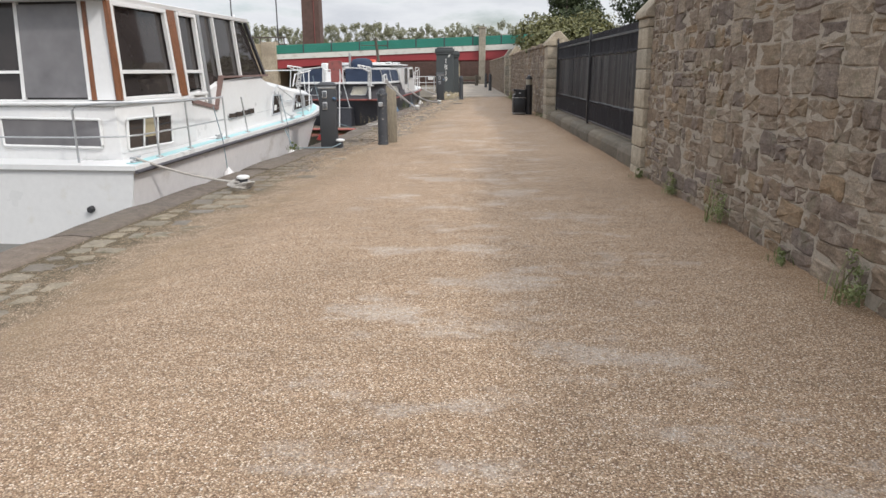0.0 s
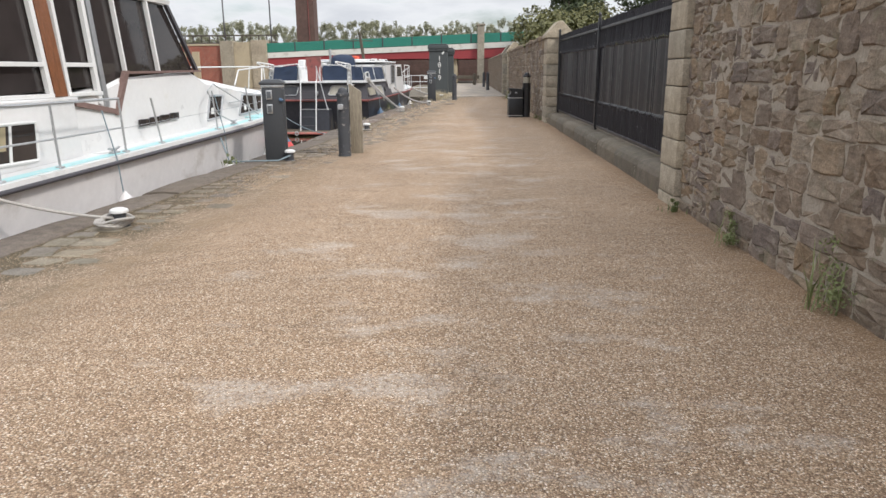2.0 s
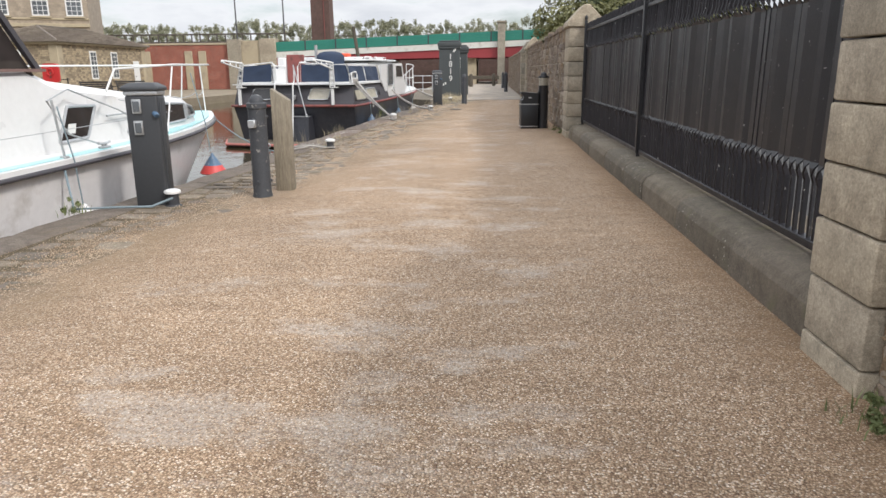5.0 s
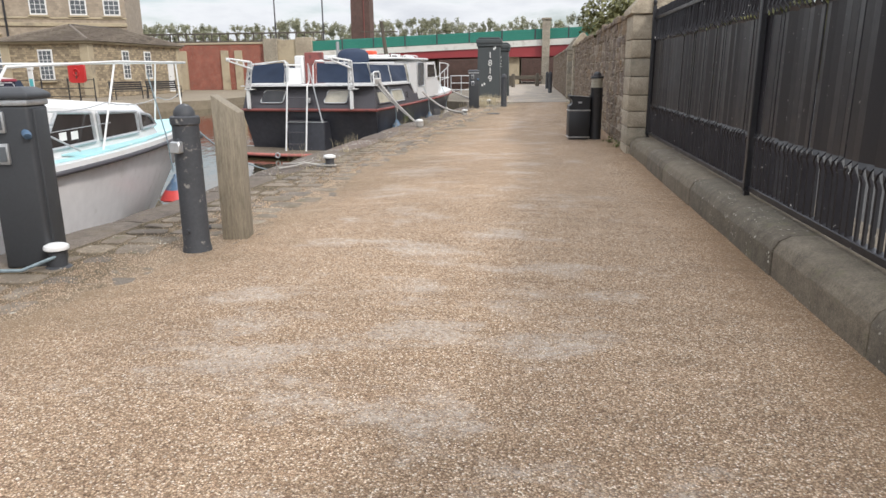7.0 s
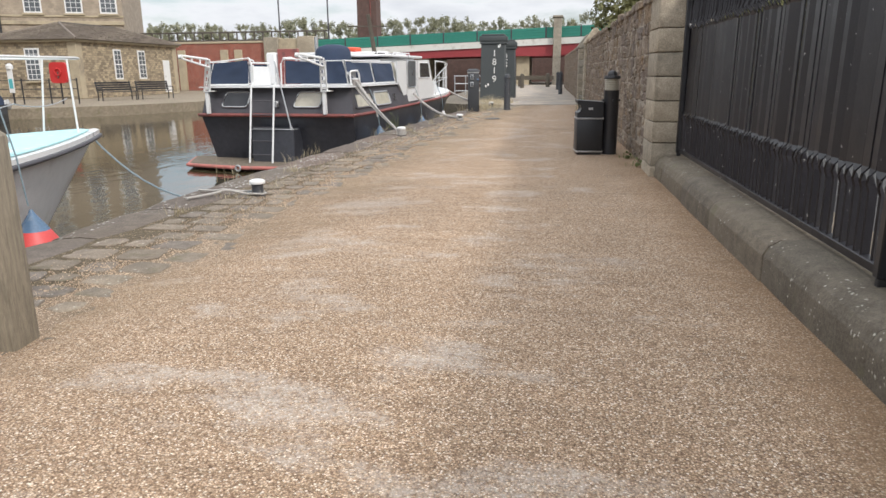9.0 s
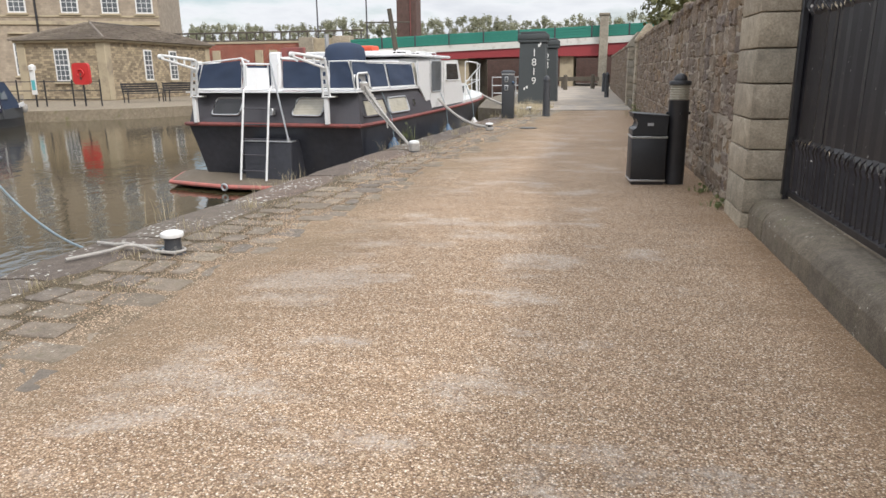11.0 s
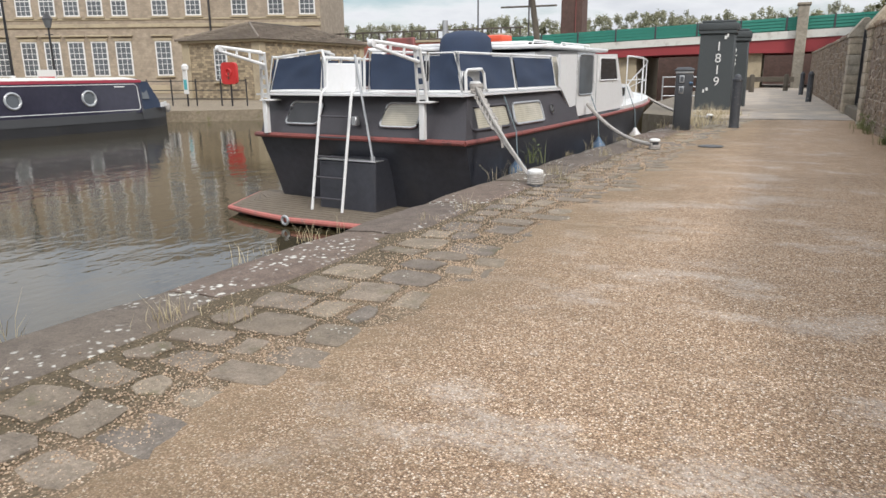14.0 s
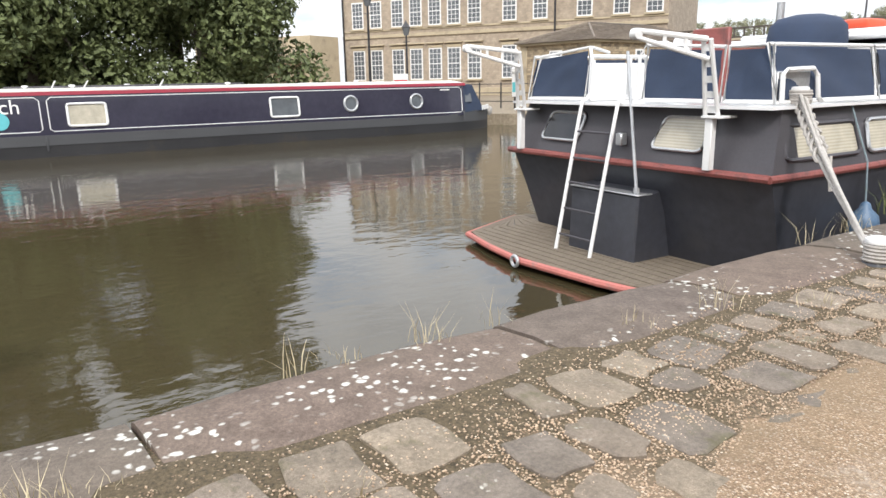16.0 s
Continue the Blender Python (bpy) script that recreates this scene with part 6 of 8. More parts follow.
TL = 0.10                                # the dodgers lean slightly inwards
for s0, s1 in ((0.46, 1.95), (1.98, 3.40)):
    g0, g1 = CX2 + half2(s0) - 0.12, CX2 + half2(s1) - 0.12
    dodger([(g0, s0, FZ0), (g1, s1, FZ0), (g1 - TL, s1, FZ1), (g0 - TL, s0, FZ1)], (1, 0, 0))
    dodger([(2 * CX2 - g0, s0, FZ0), (2 * CX2 - g1, s1, FZ0), (2 * CX2 - g1 + TL, s1, FZ1), (2 * CX2 - g0 + TL, s0, FZ1)], (-1, 0, 0))
g = CX2 + half2(3.6) - 0.13
part("side_screen", prism(bmesh.new(), [(g, 3.42, FZ0), (g, 3.62, FZ0), (g - TL, 3.62, FZ1), (g - TL, 3.42, FZ1)], (0.012, 0, 0)), "blind", b2, "narrow beige screen", smooth=0)
part("joint_plate", rbox(-0.17, -0.15, 0.50, 0.94, FZ0 + 0.0, FZ0 + 0.24, 0.006), "galv", b2, "grey plate behind the bitts")
SY = 0.44
dodger([(-0.14, SY + 0.02, FZ0), (-0.58, SY, FZ0), (-0.60, SY + 0.06, FZ1), (-0.22, SY + 0.08, FZ1)], (0, -1, 0))
dodger([(-0.62, SY, FZ0), (-1.45, SY - 0.02, FZ0), (-1.46, SY + 0.04, FZ1 + 0.05), (-0.64, SY + 0.06, FZ1)], (0, -1, 0))
dodger([(-2.24, SY, FZ0), (-3.14, SY, FZ0), (-3.02, SY + 0.06, FZ1), (-2.22, SY + 0.04, FZ1 + 0.07)], (0, -1, 0))
part("gangway_screen", rbox(-2.215, -2.185, SY + 0.02, SY + 0.80, FZ0 - 0.02, FZ1 - 0.09, 0.008), "white", b2, "white screen beside the open stern gangway")
part("screen_rail", tube(bmesh.new(), [(-2.20, SY + 0.03, FZ1 - 0.02), (-2.20, SY + 0.82, FZ1 - 0.02), (-2.20, SY + 0.82, FZ0)], 0.016, 8), "trimwhite", b2)
part("locker", rbox(-2.88, -2.64, 2.45, 2.80, DECK + 0.02, 1.60, 0.03), "white", b2, "white locker on the aft deck")
for x in (-2.16, -1.52):
    part("gate_hoop", tube(bmesh.new(), [(x, SY - 0.02, FZ0), (x, SY, FZ1 - 0.05), (x + (-0.05 if x < -2 else 0.05), SY + 0.03, FZ1 + 0.06), (x + (-0.16 if x < -2 else 0.16), SY + 0.16, FZ1 + 0.07), (x + (-0.16 if x < -2 else 0.16), SY + 0.4, FZ1 + 0.02)], 0.017, 8), "trimwhite", b2)
# two davits with pierced posts, their arms reaching out over the stern
for foot, head, tip in (((-0.56, 0.27), (-0.49, 0.06), (-0.74, -0.46)), ((-3.08, 0.27), (-2.86, 0.04), (-3.14, -0.42))):
    (x, y), (hx, hy), (tx, ty) = foot, head, tip
    dv = part("davit", rbox(x - 0.036, x + 0.036, y - 0.035, y + 0.03, 0.37, 0.80, 0.006), "trimwhite", b2, "white davit bracket")
    part("davit_foot", rbox(x - 0.06, x + 0.13, y - 0.06, y + 0.16, 0.80, 0.822, 0.005), "trimwhite", dv)
    for off in (-0.062, 0.062):
        part("davit_post", tube(bmesh.new(), [(x + off, y, 0.82), (hx + off * 0.55, hy, 1.42)], 0.019, 8), "trimwhite", dv)
    for k in range(5):
        f = (k + 0.1) / 4.6
        cx, cy, z = x + (hx - x) * f, y + (hy - y) * f, 0.83 + 0.56 * f
        w = 0.060 - 0.024 * f
        part("davit_web", prism(bmesh.new(), [(cx - w, cy - 0.008, z), (cx + w, cy - 0.008, z), (cx + w, cy - 0.018, z + 0.055), (cx - w, cy - 0.018, z + 0.055)], (0, 0.012, 0)), "trimwhite", dv)
    part("davit_arm", tube(bmesh.new(), [(hx, hy + 0.03, 1.27), (tx, ty, 1.44)], [0.022, 0.018], 8), "trimwhite", dv)
    part("davit_arm", tube(bmesh.new(), [(hx, hy, 1.42), (tx, ty, 1.49)], [0.024, 0.02], 8), "trimwhite", dv)
    for f in (0.3, 0.6):
        part("arm_web", tube(bmesh.new(), [(hx + (tx - hx) * f, hy + (ty - hy) * f, 1.27 + 0.17 * f), (hx + (tx - hx) * f, hy + (ty - hy) * f, 1.42 + 0.07 * f)], 0.016, 6), "trimwhite", dv)
    part("davit_sheave", tube(bmesh.new(), [(tx - 0.03, ty, 1.465), (tx + 0.03, ty, 1.465)], 0.042, 12), "trimwhite", dv)
# stern ladder
for x in (-2.07, -1.58):
    part("ladder_rail", tube(bmesh.new(), [(x, -0.06, -0.555), (x - 0.01, 0.10, 0.19), (x - 0.03, 0.27, DECK + 0.03), (x - 0.04, 0.40, DECK + 0.10), (x - 0.04, 0.42, FZ1 - 0.06)], 0.019, 8), "trimwhite", b2)
for z in (-0.40, -0.14, 0.12, 0.36, 0.62):
    f = (z + 0.555) / 1.46
    part("ladder_rung", tube(bmesh.new(), [(-2.07 - 0.03 * f, -0.06 + 0.33 * f, z), (-1.58 - 0.03 * f, -0.06 + 0.33 * f, z)], 0.012, 8), "darkgrey", b2)
# rudder trunk and pole on the stern
bm = bmesh.new()
prism(bm, [(-2.10, a, b) for a, b in ((0.13, -0.58), (0.16, 0.07), (0.60, 0.12), (0.95, -0.6))], (0.90, 0, 0))
bmesh.ops.bevel(bm, geom=bm.edges[:], offset=0.015, segments=1, affect="EDGES", profile=0.5)
part("rudder_trunk", bm, "darkhull", b2, "black box over the rudder", smooth=0)
part("boat_pole", tube(bmesh.new(), [(-1.26, 0.20, 0.08), (-1.62, 0.38, FZ1 + 0.0)], 0.016, 8), "galv", b2, "grey metal pole")
part("pole_socket", tube(bmesh.new(), [(-1.26, 0.20, 0.07), (-1.27, 0.205, 0.14)], 0.03, 8), "galv", b2)
part("stern_lamp", rbox(-1.66, -1.58, 0.30, 0.39, 0.50, 0.62, 0.012), "galv", b2, "small stern lamp")
part("trunk_cover", rbox(-2.11, -1.19, 0.145, 0.34, 0.072, 0.086, 0.004), "galv", b2)
# swimming platform
pf = part("swim_platform", loft(bmesh.new(), [[(x, f0, -0.63), (x, f0, -0.585), (x, 0.85, -0.565), (x, 0.85, -0.63)] for x, f0 in ((-3.72, 0.70), (-3.25, -0.33), (-2.6, -0.48), (-1.96, -0.58), (-1.0, -0.50), (-0.5, -0.40), (0.0, -0.25))]), "iron", b2, "low wooden swimming platform")
for k in range(13):
    y0 = -0.59 + 0.115 * k
    bm = bmesh.new()
    rings = []
    for i in range(9):
        x = -3.72 + 3.70 * i / 8
        front = -0.33 - (x + 3.25) * 2.1 if x < -3.25 else -0.33 - 0.25 * math.sin(math.pi * (x + 3.25) / 2.9) ** 0.8 if x < -0.9 else -0.48 + 0.24 * (x + 0.9) / 0.9
        a = max(y0, front + 0.01)
        b = max(y0 + 0.098, front + 0.012)
        rings.append([(x, a, -0.575), (x, b, -0.575), (x, b, -0.553), (x, a, -0.553)])
    part("deck_board", loft(bm, rings), "deckwood", pf, smooth=0)
part("platform_edge", tube(bmesh.new(), [(-3.74, 0.70, -0.585), (-3.45, 0.05, -0.585), (-3.27, -0.34, -0.585), (-2.6, -0.50, -0.585), (-1.96, -0.60, -0.585), (-1.0, -0.52, -0.585), (-0.5, -0.42, -0.585), (0.02, -0.26, -0.585)], 0.035, 8), "pinkrail", pf, "faded red edge tube")
part("mooring_ring", torus(bmesh.new(), (-2.0, -0.645, -0.585), 0.05, 0.018, "y", 16, 8), "galv", pf, "grey ring on the edge")
# bitts and fenders on the quay side
bt = part("bitt_cage", tube(bmesh.new(), [(-0.10, 0.50, FZ0), (-0.11, 0.50, FZ0 + 0.22), (-0.11, 0.56, FZ0 + 0.25), (-0.11, 0.90, FZ0 + 0.26), (-0.11, 0.97, FZ0 + 0.21), (-0.10, 0.99, FZ0 + 0.04), (-0.10, 1.05, FZ0)], 0.02, 8), "trimwhite", b2, "white hoop over the bitts")
part("bitt", rbox(-0.17, -0.05, 0.68, 0.80, DECK + 0.03, DECK + 0.17, 0.02, 2), "trimwhite", bt)
bm = bmesh.new()
for k in range(5):
    torus(bm, (-0.11, 0.74, DECK + 0.045 + 0.022 * k), 0.085 + 0.006 * (k % 2), 0.014, n=16, k=6)
part("rope_wrap", bm, "rope", bt, "turns of pale rope")
for s, mat in ((1.55, "fender"), (4.9, "fender"), (7.2, "hullgrey")):
    x = CX2 + half2(s) + 0.10
    fl = part("fender_line", tube(bmesh.new(), [(x - 0.22, s, DECK), (x - 0.03, s, 0.40), (x, s, 0.02)], 0.008, 6), "bluerope", b2)
    part("fender", lathe(bmesh.new(), [(0.015, 0.12), (0.04, 0.10), (0.05, 0.06), (0.11, 0.0), (0.13, -0.10), (0.12, -0.24), (0.05, -0.30), (0.01, -0.31)], (x, s, -0.06), 16), mat, fl, "blue ball fender" if mat == "fender" else "grubby white fender")
# heavy rope from the bitts to the quay bollard
M2 = b2.matrix_world.copy()
a0 = M2 @ Vector((-0.07, 0.70, DECK + 0.06))
for off, drop, nm in (((0.0, 0.0, 0.0), 0.05, 0), ((0.03, 0.03, -0.02), 0.08, 1), ((-0.03, 0.02, 0.03), 0.03, 2), ((0.01, -0.03, 0.05), 0.06, 3), ((0.045, -0.01, 0.02), 0.05, 4), ((-0.02, -0.02, -0.03), 0.07, 5)):
    o = Vector(off)
    solid("mooring_rope", tube(bmesh.new(), sag(a0 + o, Vector((-1.49, 23.20, ground_z(-1.5, 23.2) + 0.07)) - o * 0.3, drop), 0.013, 8), "rope", "thick pale mooring rope to the quay bollard", "rope", "mooring ropes")
bm = bmesh.new()
pts = []
a1, b1_ = a0, Vector((-1.49, 23.20, ground_z(-1.5, 23.2) + 0.07))
for i in range(60):
    t = 0.02 + 0.38 * i / 59
    p = a1.lerp(b1_, t) - Vector((0, 0, 0.2 * t * (1 - t)))
    an = i * 0.75
    pts.append(p + Vector((0.05 * math.cos(an), 0.03 * math.sin(an), 0.05 * math.sin(an))))
solid("rope_lashing", tube(bm, pts + [pts[-1] + Vector((0.03, -0.05, -0.14)), pts[-1] + Vector((0.05, -0.06, -0.24))], 0.013, 6), "rope", "rope wound round a mooring line", "rope", "mooring ropes")
solid("mooring_rope", tube(bmesh.new(), sag(M2 @ Vector((-0.02, 4.6, 0.62)), (-0.88, 26.9, ground_z(-0.88, 26.9) + 0.08), 0.14), 0.03, 8), "rope", "thick grey mooring rope to the quay bollard", "rope", "mooring ropes")
solid("mooring_rope", tube(bmesh.new(), sag(M2 @ Vector((CX2 + half2(10.0), 10.0, 0.56)), (-0.64, 33.35, 0.14), 0.10), 0.03, 8), "rope", "thick grey mooring rope from the bow", "rope", "mooring ropes")
solid("mooring_rope", tube(bmesh.new(), sag(M1 @ Vector((CX1 + 0.2, 10.9, 0.50)), (-1.71, 17.32, ground_z(-1.7, 17.3) + 0.06), 0.35), 0.010, 6), "bluerope", "thin slack mooring line to a bollard", "rope", "mooring ropes")
solid("mooring_rope", tube(bmesh.new(), [(-2.20, 12.64, 0.03), (-2.35, 12.5, -0.03), (-2.7, 12.42, -0.025), (-3.0, 12.3, -0.02), M1 @ Vector(edge1(5.5, 0.0, 0.0))], 0.012, 6), "bluerope", "blue-grey mooring line lying on the quay", "rope", "mooring ropes")

zq = quay_z(17.3)
solid("mooring_rope", tube(bmesh.new(), [(-1.63, 17.24, zq + 0.03), (-1.80, 17.27, zq + 0.025), (-1.98, 17.34, zq + 0.04), (-2.06, 17.33, zq + 0.055), (-2.18, 17.38, zq + 0.03), (-2.38, 17.44, zq + 0.024)], 0.012, 8), "rope", "thick tan rope end lying on the quay", "rope", "mooring ropes")
solid("mooring_rope", tube(bmesh.new(), [(-1.70, 17.40, zq + 0.03), (-1.90, 17.38, zq + 0.03), (-2.04, 17.30, zq + 0.05), (-2.12, 17.22, zq + 0.03), (-2.22, 17.08, zq + 0.022), (-2.27, 16.98, zq + 0.022)], 0.012, 8), "rope", "thick tan rope end lying on the quay", "rope", "mooring ropes")

# ---- narrowboat across the basin
nb = thing("narrowboat", pose(-19.58, 36.31, 0, 0, 0, -4.7), "long dark blue narrowboat with red roof edge", "boat")
L = -18.6
rings = []
for s, hw in ((L, 0.98), (-10, 1.02), (-2.2, 1.02), (-1.0, 0.82), (-0.2, 0.42), (0.32, 0.05)):
    zt = -0.10 + 0.22 * max(0.0, (s + 2.5) / 2.8) ** 2
    rings.append([(-1.03 - hw, s, -1.0), (-1.03 - hw, s, -0.34), (-1.03 - hw, s, zt), (-1.03 + hw, s, zt), (-1.03 + hw, s, -0.34), (-1.03 + hw, s, -1.0)])
part("hull", loft(bmesh.new(), rings), "nbblack", nb, "blacked steel hull", smooth=20)
for sgn in (1, -1):
    part("gunwale_band", loft(bmesh.new(), [[(-1.03 + sgn * (hw + 0.002), s, -0.36), (-1.03 + sgn * (hw + 0.018), s, -0.36), (-1.03 + sgn * (hw + 0.018), s, zt), (-1.03 + sgn * (hw + 0.002), s, zt)] for s, hw, zt in ((L, 0.98, -0.09), (-10, 1.02, -0.09), (-2.2, 1.02, -0.09), (-1.0, 0.82, 0.0), (-0.2, 0.42, 0.06), (0.30, 0.06, 0.10))]), "nbgrey", nb, "grey gunwale band")
part("cabin", loft(bmesh.new(), [[(-1.98, s, -0.11), (-1.86, s, 0.94), (-0.20, s, 0.94), (-0.08, s, -0.11)] for s in (L + 1.8, -1.35)]), "nbblue", nb, "dark blue cabin sides", smooth=20)
part("roof", loft(bmesh.new(), [[(-1.88, s, 0.935), (-1.86, s, 1.02), (-1.03, s, 1.09), (-0.20, s, 1.02), (-0.18, s, 0.935)] for s in (L + 1.75, -1.25)]), "nbred", nb, "red roof edge", smooth=20)
part("roof_top", loft(bmesh.new(), [[(-1.78, s, 1.03), (-1.03, s, 1.105), (-0.30, s, 1.03), (-0.30, s, 1.045), (-1.03, s, 1.12), (-1.78, s, 1.045)] for s in (L + 1.8, -1.3)]), "bridgewhite", nb, "pale roof top")
cr = part("cratch_cover", loft(bmesh.new(), [[(-1.90, s, z0), (-1.03 - w, s, z1 - 0.02), (-1.03, s, z1 + 0.03), (-1.03 + w, s, z1 - 0.02), (-0.16 - (0.25 if s > -1 else 0), s, z0)] for s, z0, z1, w in ((-1.36, -0.1, 1.0, 0.80), (-0.75, 0.0, 0.96, 0.55), (-0.25, 0.02, 0.22, 0.35))]), "canvas", nb, "dark canvas cover at the bow")
part("cratch_window", prism(bmesh.new(), [(-0.235, -1.24, 0.35), (-0.36, -0.85, 0.35), (-0.45, -0.90, 0.80), (-0.315, -1.22, 0.82)], (0.02, 0.004, 0.0)), "sash", cr, smooth=0)


def nx(z):
    return -0.08 - 0.12 * (z + 0.11) / 1.05 + 0.005


def nb_line(pts, r=0.014):
    return part("coach_line", tube(bmesh.new(), [(nx(z), s, z) for s, z in pts], r, 6), "trimwhite", nb, "white coach line")


for s0, s1 in ((-14.60, -1.45), (L + 1.9, -14.78)):
    pts = [(s0 + 0.1, 0.88), (s1 - 0.1, 0.88), (s1, 0.80), (s1, 0.06), (s1 - 0.08, 0.0), (s0 + 0.08, 0.0), (s0, 0.06), (s0, 0.80), (s0 + 0.1, 0.88)]
    nb_line(pts)
for s0, s1, gl in ((-14.15, -13.20, "blind"), (-8.58, -7.66, "sash")):
    pts = [(nx(z), s, z) for s, z in ((s0, 0.12), (s1, 0.12), (s1, 0.70), (s0, 0.70))]
    pane(nb, rounded(pts, 0.08), (1, 0, 0.1), gl, "trimwhite", 0.035, label="white-framed narrowboat window")
for s in (-3.36, -5.86):
    pts = [(nx(0.44 + 0.235 * math.sin(a)), s + 0.235 * math.cos(a), 0.44 + 0.235 * math.sin(a)) for a in [2 * math.pi * i / 20 for i in range(20)]]
    pane(nb, pts, (1, 0, 0.1), "sash", "galv", 0.04, "porthole", "round porthole with steel rim")
lettering("name_lettering", "tch", 0.52, "writing", pose(nx(0.66), -15.55, 0.64, 90 - 6, 0, 90), nb)
dk = [(nx(0.30 + 0.22 * math.sin(a)) + 0.002, -15.72 + 0.22 * math.cos(a), 0.30 + 0.22 * math.sin(a)) for a in [2 * math.pi * i / 24 for i in range(24)]]
part("emblem_disc", prism(bmesh.new(), dk, (0.008, 0, 0)), "teal", nb, "turquoise round emblem")
part("maker_mark", rbox(nx(0.8) - 0.002, nx(0.8) + 0.006, -2.35, -1.95, 0.78, 0.82, 0.002), "writing", nb, "small white mark")
part("bow_board", prism(bmesh.new(), [(-0.42, -0.35, 0.02), (-0.70, 0.12, 0.06), (-0.70, 0.12, 0.22), (-0.42, -0.35, 0.18)], (0.03, 0.02, 0)), "trimwhite", nb, "white bow name board", smooth=0)
part("bow_fender", lathe(bmesh.new(), [(0.03, 0.16), (0.11, 0.10), (0.13, 0.0), (0.11, -0.12), (0.03, -0.2)], (-1.0, 0.42, -0.02), 12), "rope", nb)
for s, z0, h in ((-1.45, -0.32, 0.36), (-8.3, -0.3, 0.2), (-14.75, -0.5, 0.4)):
    part("rubbing_bar", rbox(-0.02, 0.012, s, s + 0.05, z0, z0 + h, 0.006), "nbgrey", nb)
r = random.Random(8)
for s in (-15.0, -13.9, -12.4, -9.6, -5.0):
    v = part("roof_vent", lathe(bmesh.new(), [(0.05, 0), (0.05, 0.06), (0.09, 0.07), (0.08, 0.11), (0.02, 0.12)], (-1.03 + r.uniform(-0.5, 0.3), s, 1.08), 10), "trimwhite", nb)
for s in (-14.4, -13.6, -11.6):
    part("roof_gear", tube(bmesh.new(), [(-1.0, s, 1.08), (-0.9, s + 0.12, 1.3)], 0.02, 6), "trimwhite", nb)
part("roof_pole", tube(bmesh.new(), [(-1.35, -15.5, 1.14), (-1.3, -9.0, 1.15)], 0.03, 6), "darkgrey", nb)
part("roof_plank", rbox(-1.2, -0.9, -7.2, -4.2, 1.10, 1.13, 0.006), "trimwhite", nb)

# ---------------------------------------------------------------- far side: houses, railings, benches
LAND = -0.22


def sash_window(parent, w, h, m, rows=6, cols=3, label="white sash window", head=True):
    """A tall sash in its reveal. Local x across, z up, -y outwards."""
    fr = part("window", rbox(-w / 2 - 0.05, w / 2 + 0.05, -0.03, 0.06, -0.05, h + 0.05, 0.01), "trimwhite", parent, label)
    fr.matrix_basis = m
    part("pane", rbox(-w / 2 + 0.04, w / 2 - 0.04, -0.034, 0.0, 0.04, h - 0.04, 0.002), "sash", fr, smooth=0)
    bm = bmesh.new()
    for i in range(1, cols):
        x = -w / 2 + w * i / cols
        box(bm, x - 0.016, x + 0.016, -0.042, -0.033, 0.03, h - 0.03)
    for k in range(1, rows):
        z = h * k / rows
        t = 0.03 if k == rows // 2 else 0.014
        box(bm, -w / 2 + 0.03, w / 2 - 0.03, -0.046 if k == rows // 2 else -0.0405, -0.0325, z - t, z + t)
    part("glazing_bar_grid", bm, "trimwhite", fr, smooth=0)
    part("sill", rbox(-w / 2 - 0.15, w / 2 + 0.15, -0.14, 0.02, -0.17, -0.05, 0.01), "houseplain", fr, "stone sill")
    if head:
        part("lintel", rbox(-w / 2 - 0.12, w / 2 + 0.12, -0.07, 0.02, h + 0.05, h + 0.24, 0.01), "houseplain", fr, "stone lintel")
        part("cornice", rbox(-w / 2 - 0.22, w / 2 + 0.22, -0.2, 0.02, h + 0.34, h + 0.44, 0.02), "houseplain", fr, "stone hood")
    return fr


# large three-storey house
bh = thing("warehouse_house", pose(-49.36, 57.0, LAND, 0, 0, 24.5), "large Georgian sandstone house with sash windows", "house")
bh.scale = (1.2, 1.2, 1.2)
Q0, Q1 = -9.05, 15.5
part("wall", rbox(Q0, Q1, 0, 11, 0, 9.75, 0.02), "house", bh)
part("string_course", rbox(Q0 - 0.05, Q1 + 0.05, -0.10, 0.02, 4.28, 4.52, 0.02), "houseplain", bh, "smooth stone string course")
part("string_course", rbox(Q0 - 0.05, Q1 + 0.05, -0.06, 0.02, 4.75, 4.88, 0.02), "houseplain", bh, "smooth stone string course")
part("plinth", rbox(Q0 - 0.08, Q1 + 0.08, -0.08, 0.02, 0, 0.55, 0.02), "houseplain", bh)
part("roof_cornice", rbox(Q0 - 0.3, Q1 + 0.3, -0.35, 11.3, 9.75, 10.05, 0.05), "houseplain", bh)
bm = bmesh.new()
loft(bm, [[(Q0 - 0.1, -0.1, 10.05), (Q1 + 0.1, -0.1, 10.05), (Q1 + 0.1, 11.1, 10.05), (Q0 - 0.1, 11.1, 10.05)], [(Q0 + 4, 5, 11.0), (Q1 - 4, 5, 11.0), (Q1 - 4, 6, 11.0), (Q0 + 4, 6, 11.0)]])
part("roof", bm, "slate", bh, smooth=0)


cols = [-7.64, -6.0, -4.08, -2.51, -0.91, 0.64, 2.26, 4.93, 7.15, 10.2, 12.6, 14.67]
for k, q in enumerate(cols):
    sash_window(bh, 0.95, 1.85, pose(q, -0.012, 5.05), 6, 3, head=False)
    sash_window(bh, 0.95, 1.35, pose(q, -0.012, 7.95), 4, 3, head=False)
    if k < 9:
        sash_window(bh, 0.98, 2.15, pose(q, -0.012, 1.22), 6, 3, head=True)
for q in (8.24, Q0 + 0.12):
    part("downpipe", tube(bmesh.new(), [(q, -0.14, 0), (q, -0.14, 9.7)], 0.07, 8), "iron", bh, "dark downpipe")

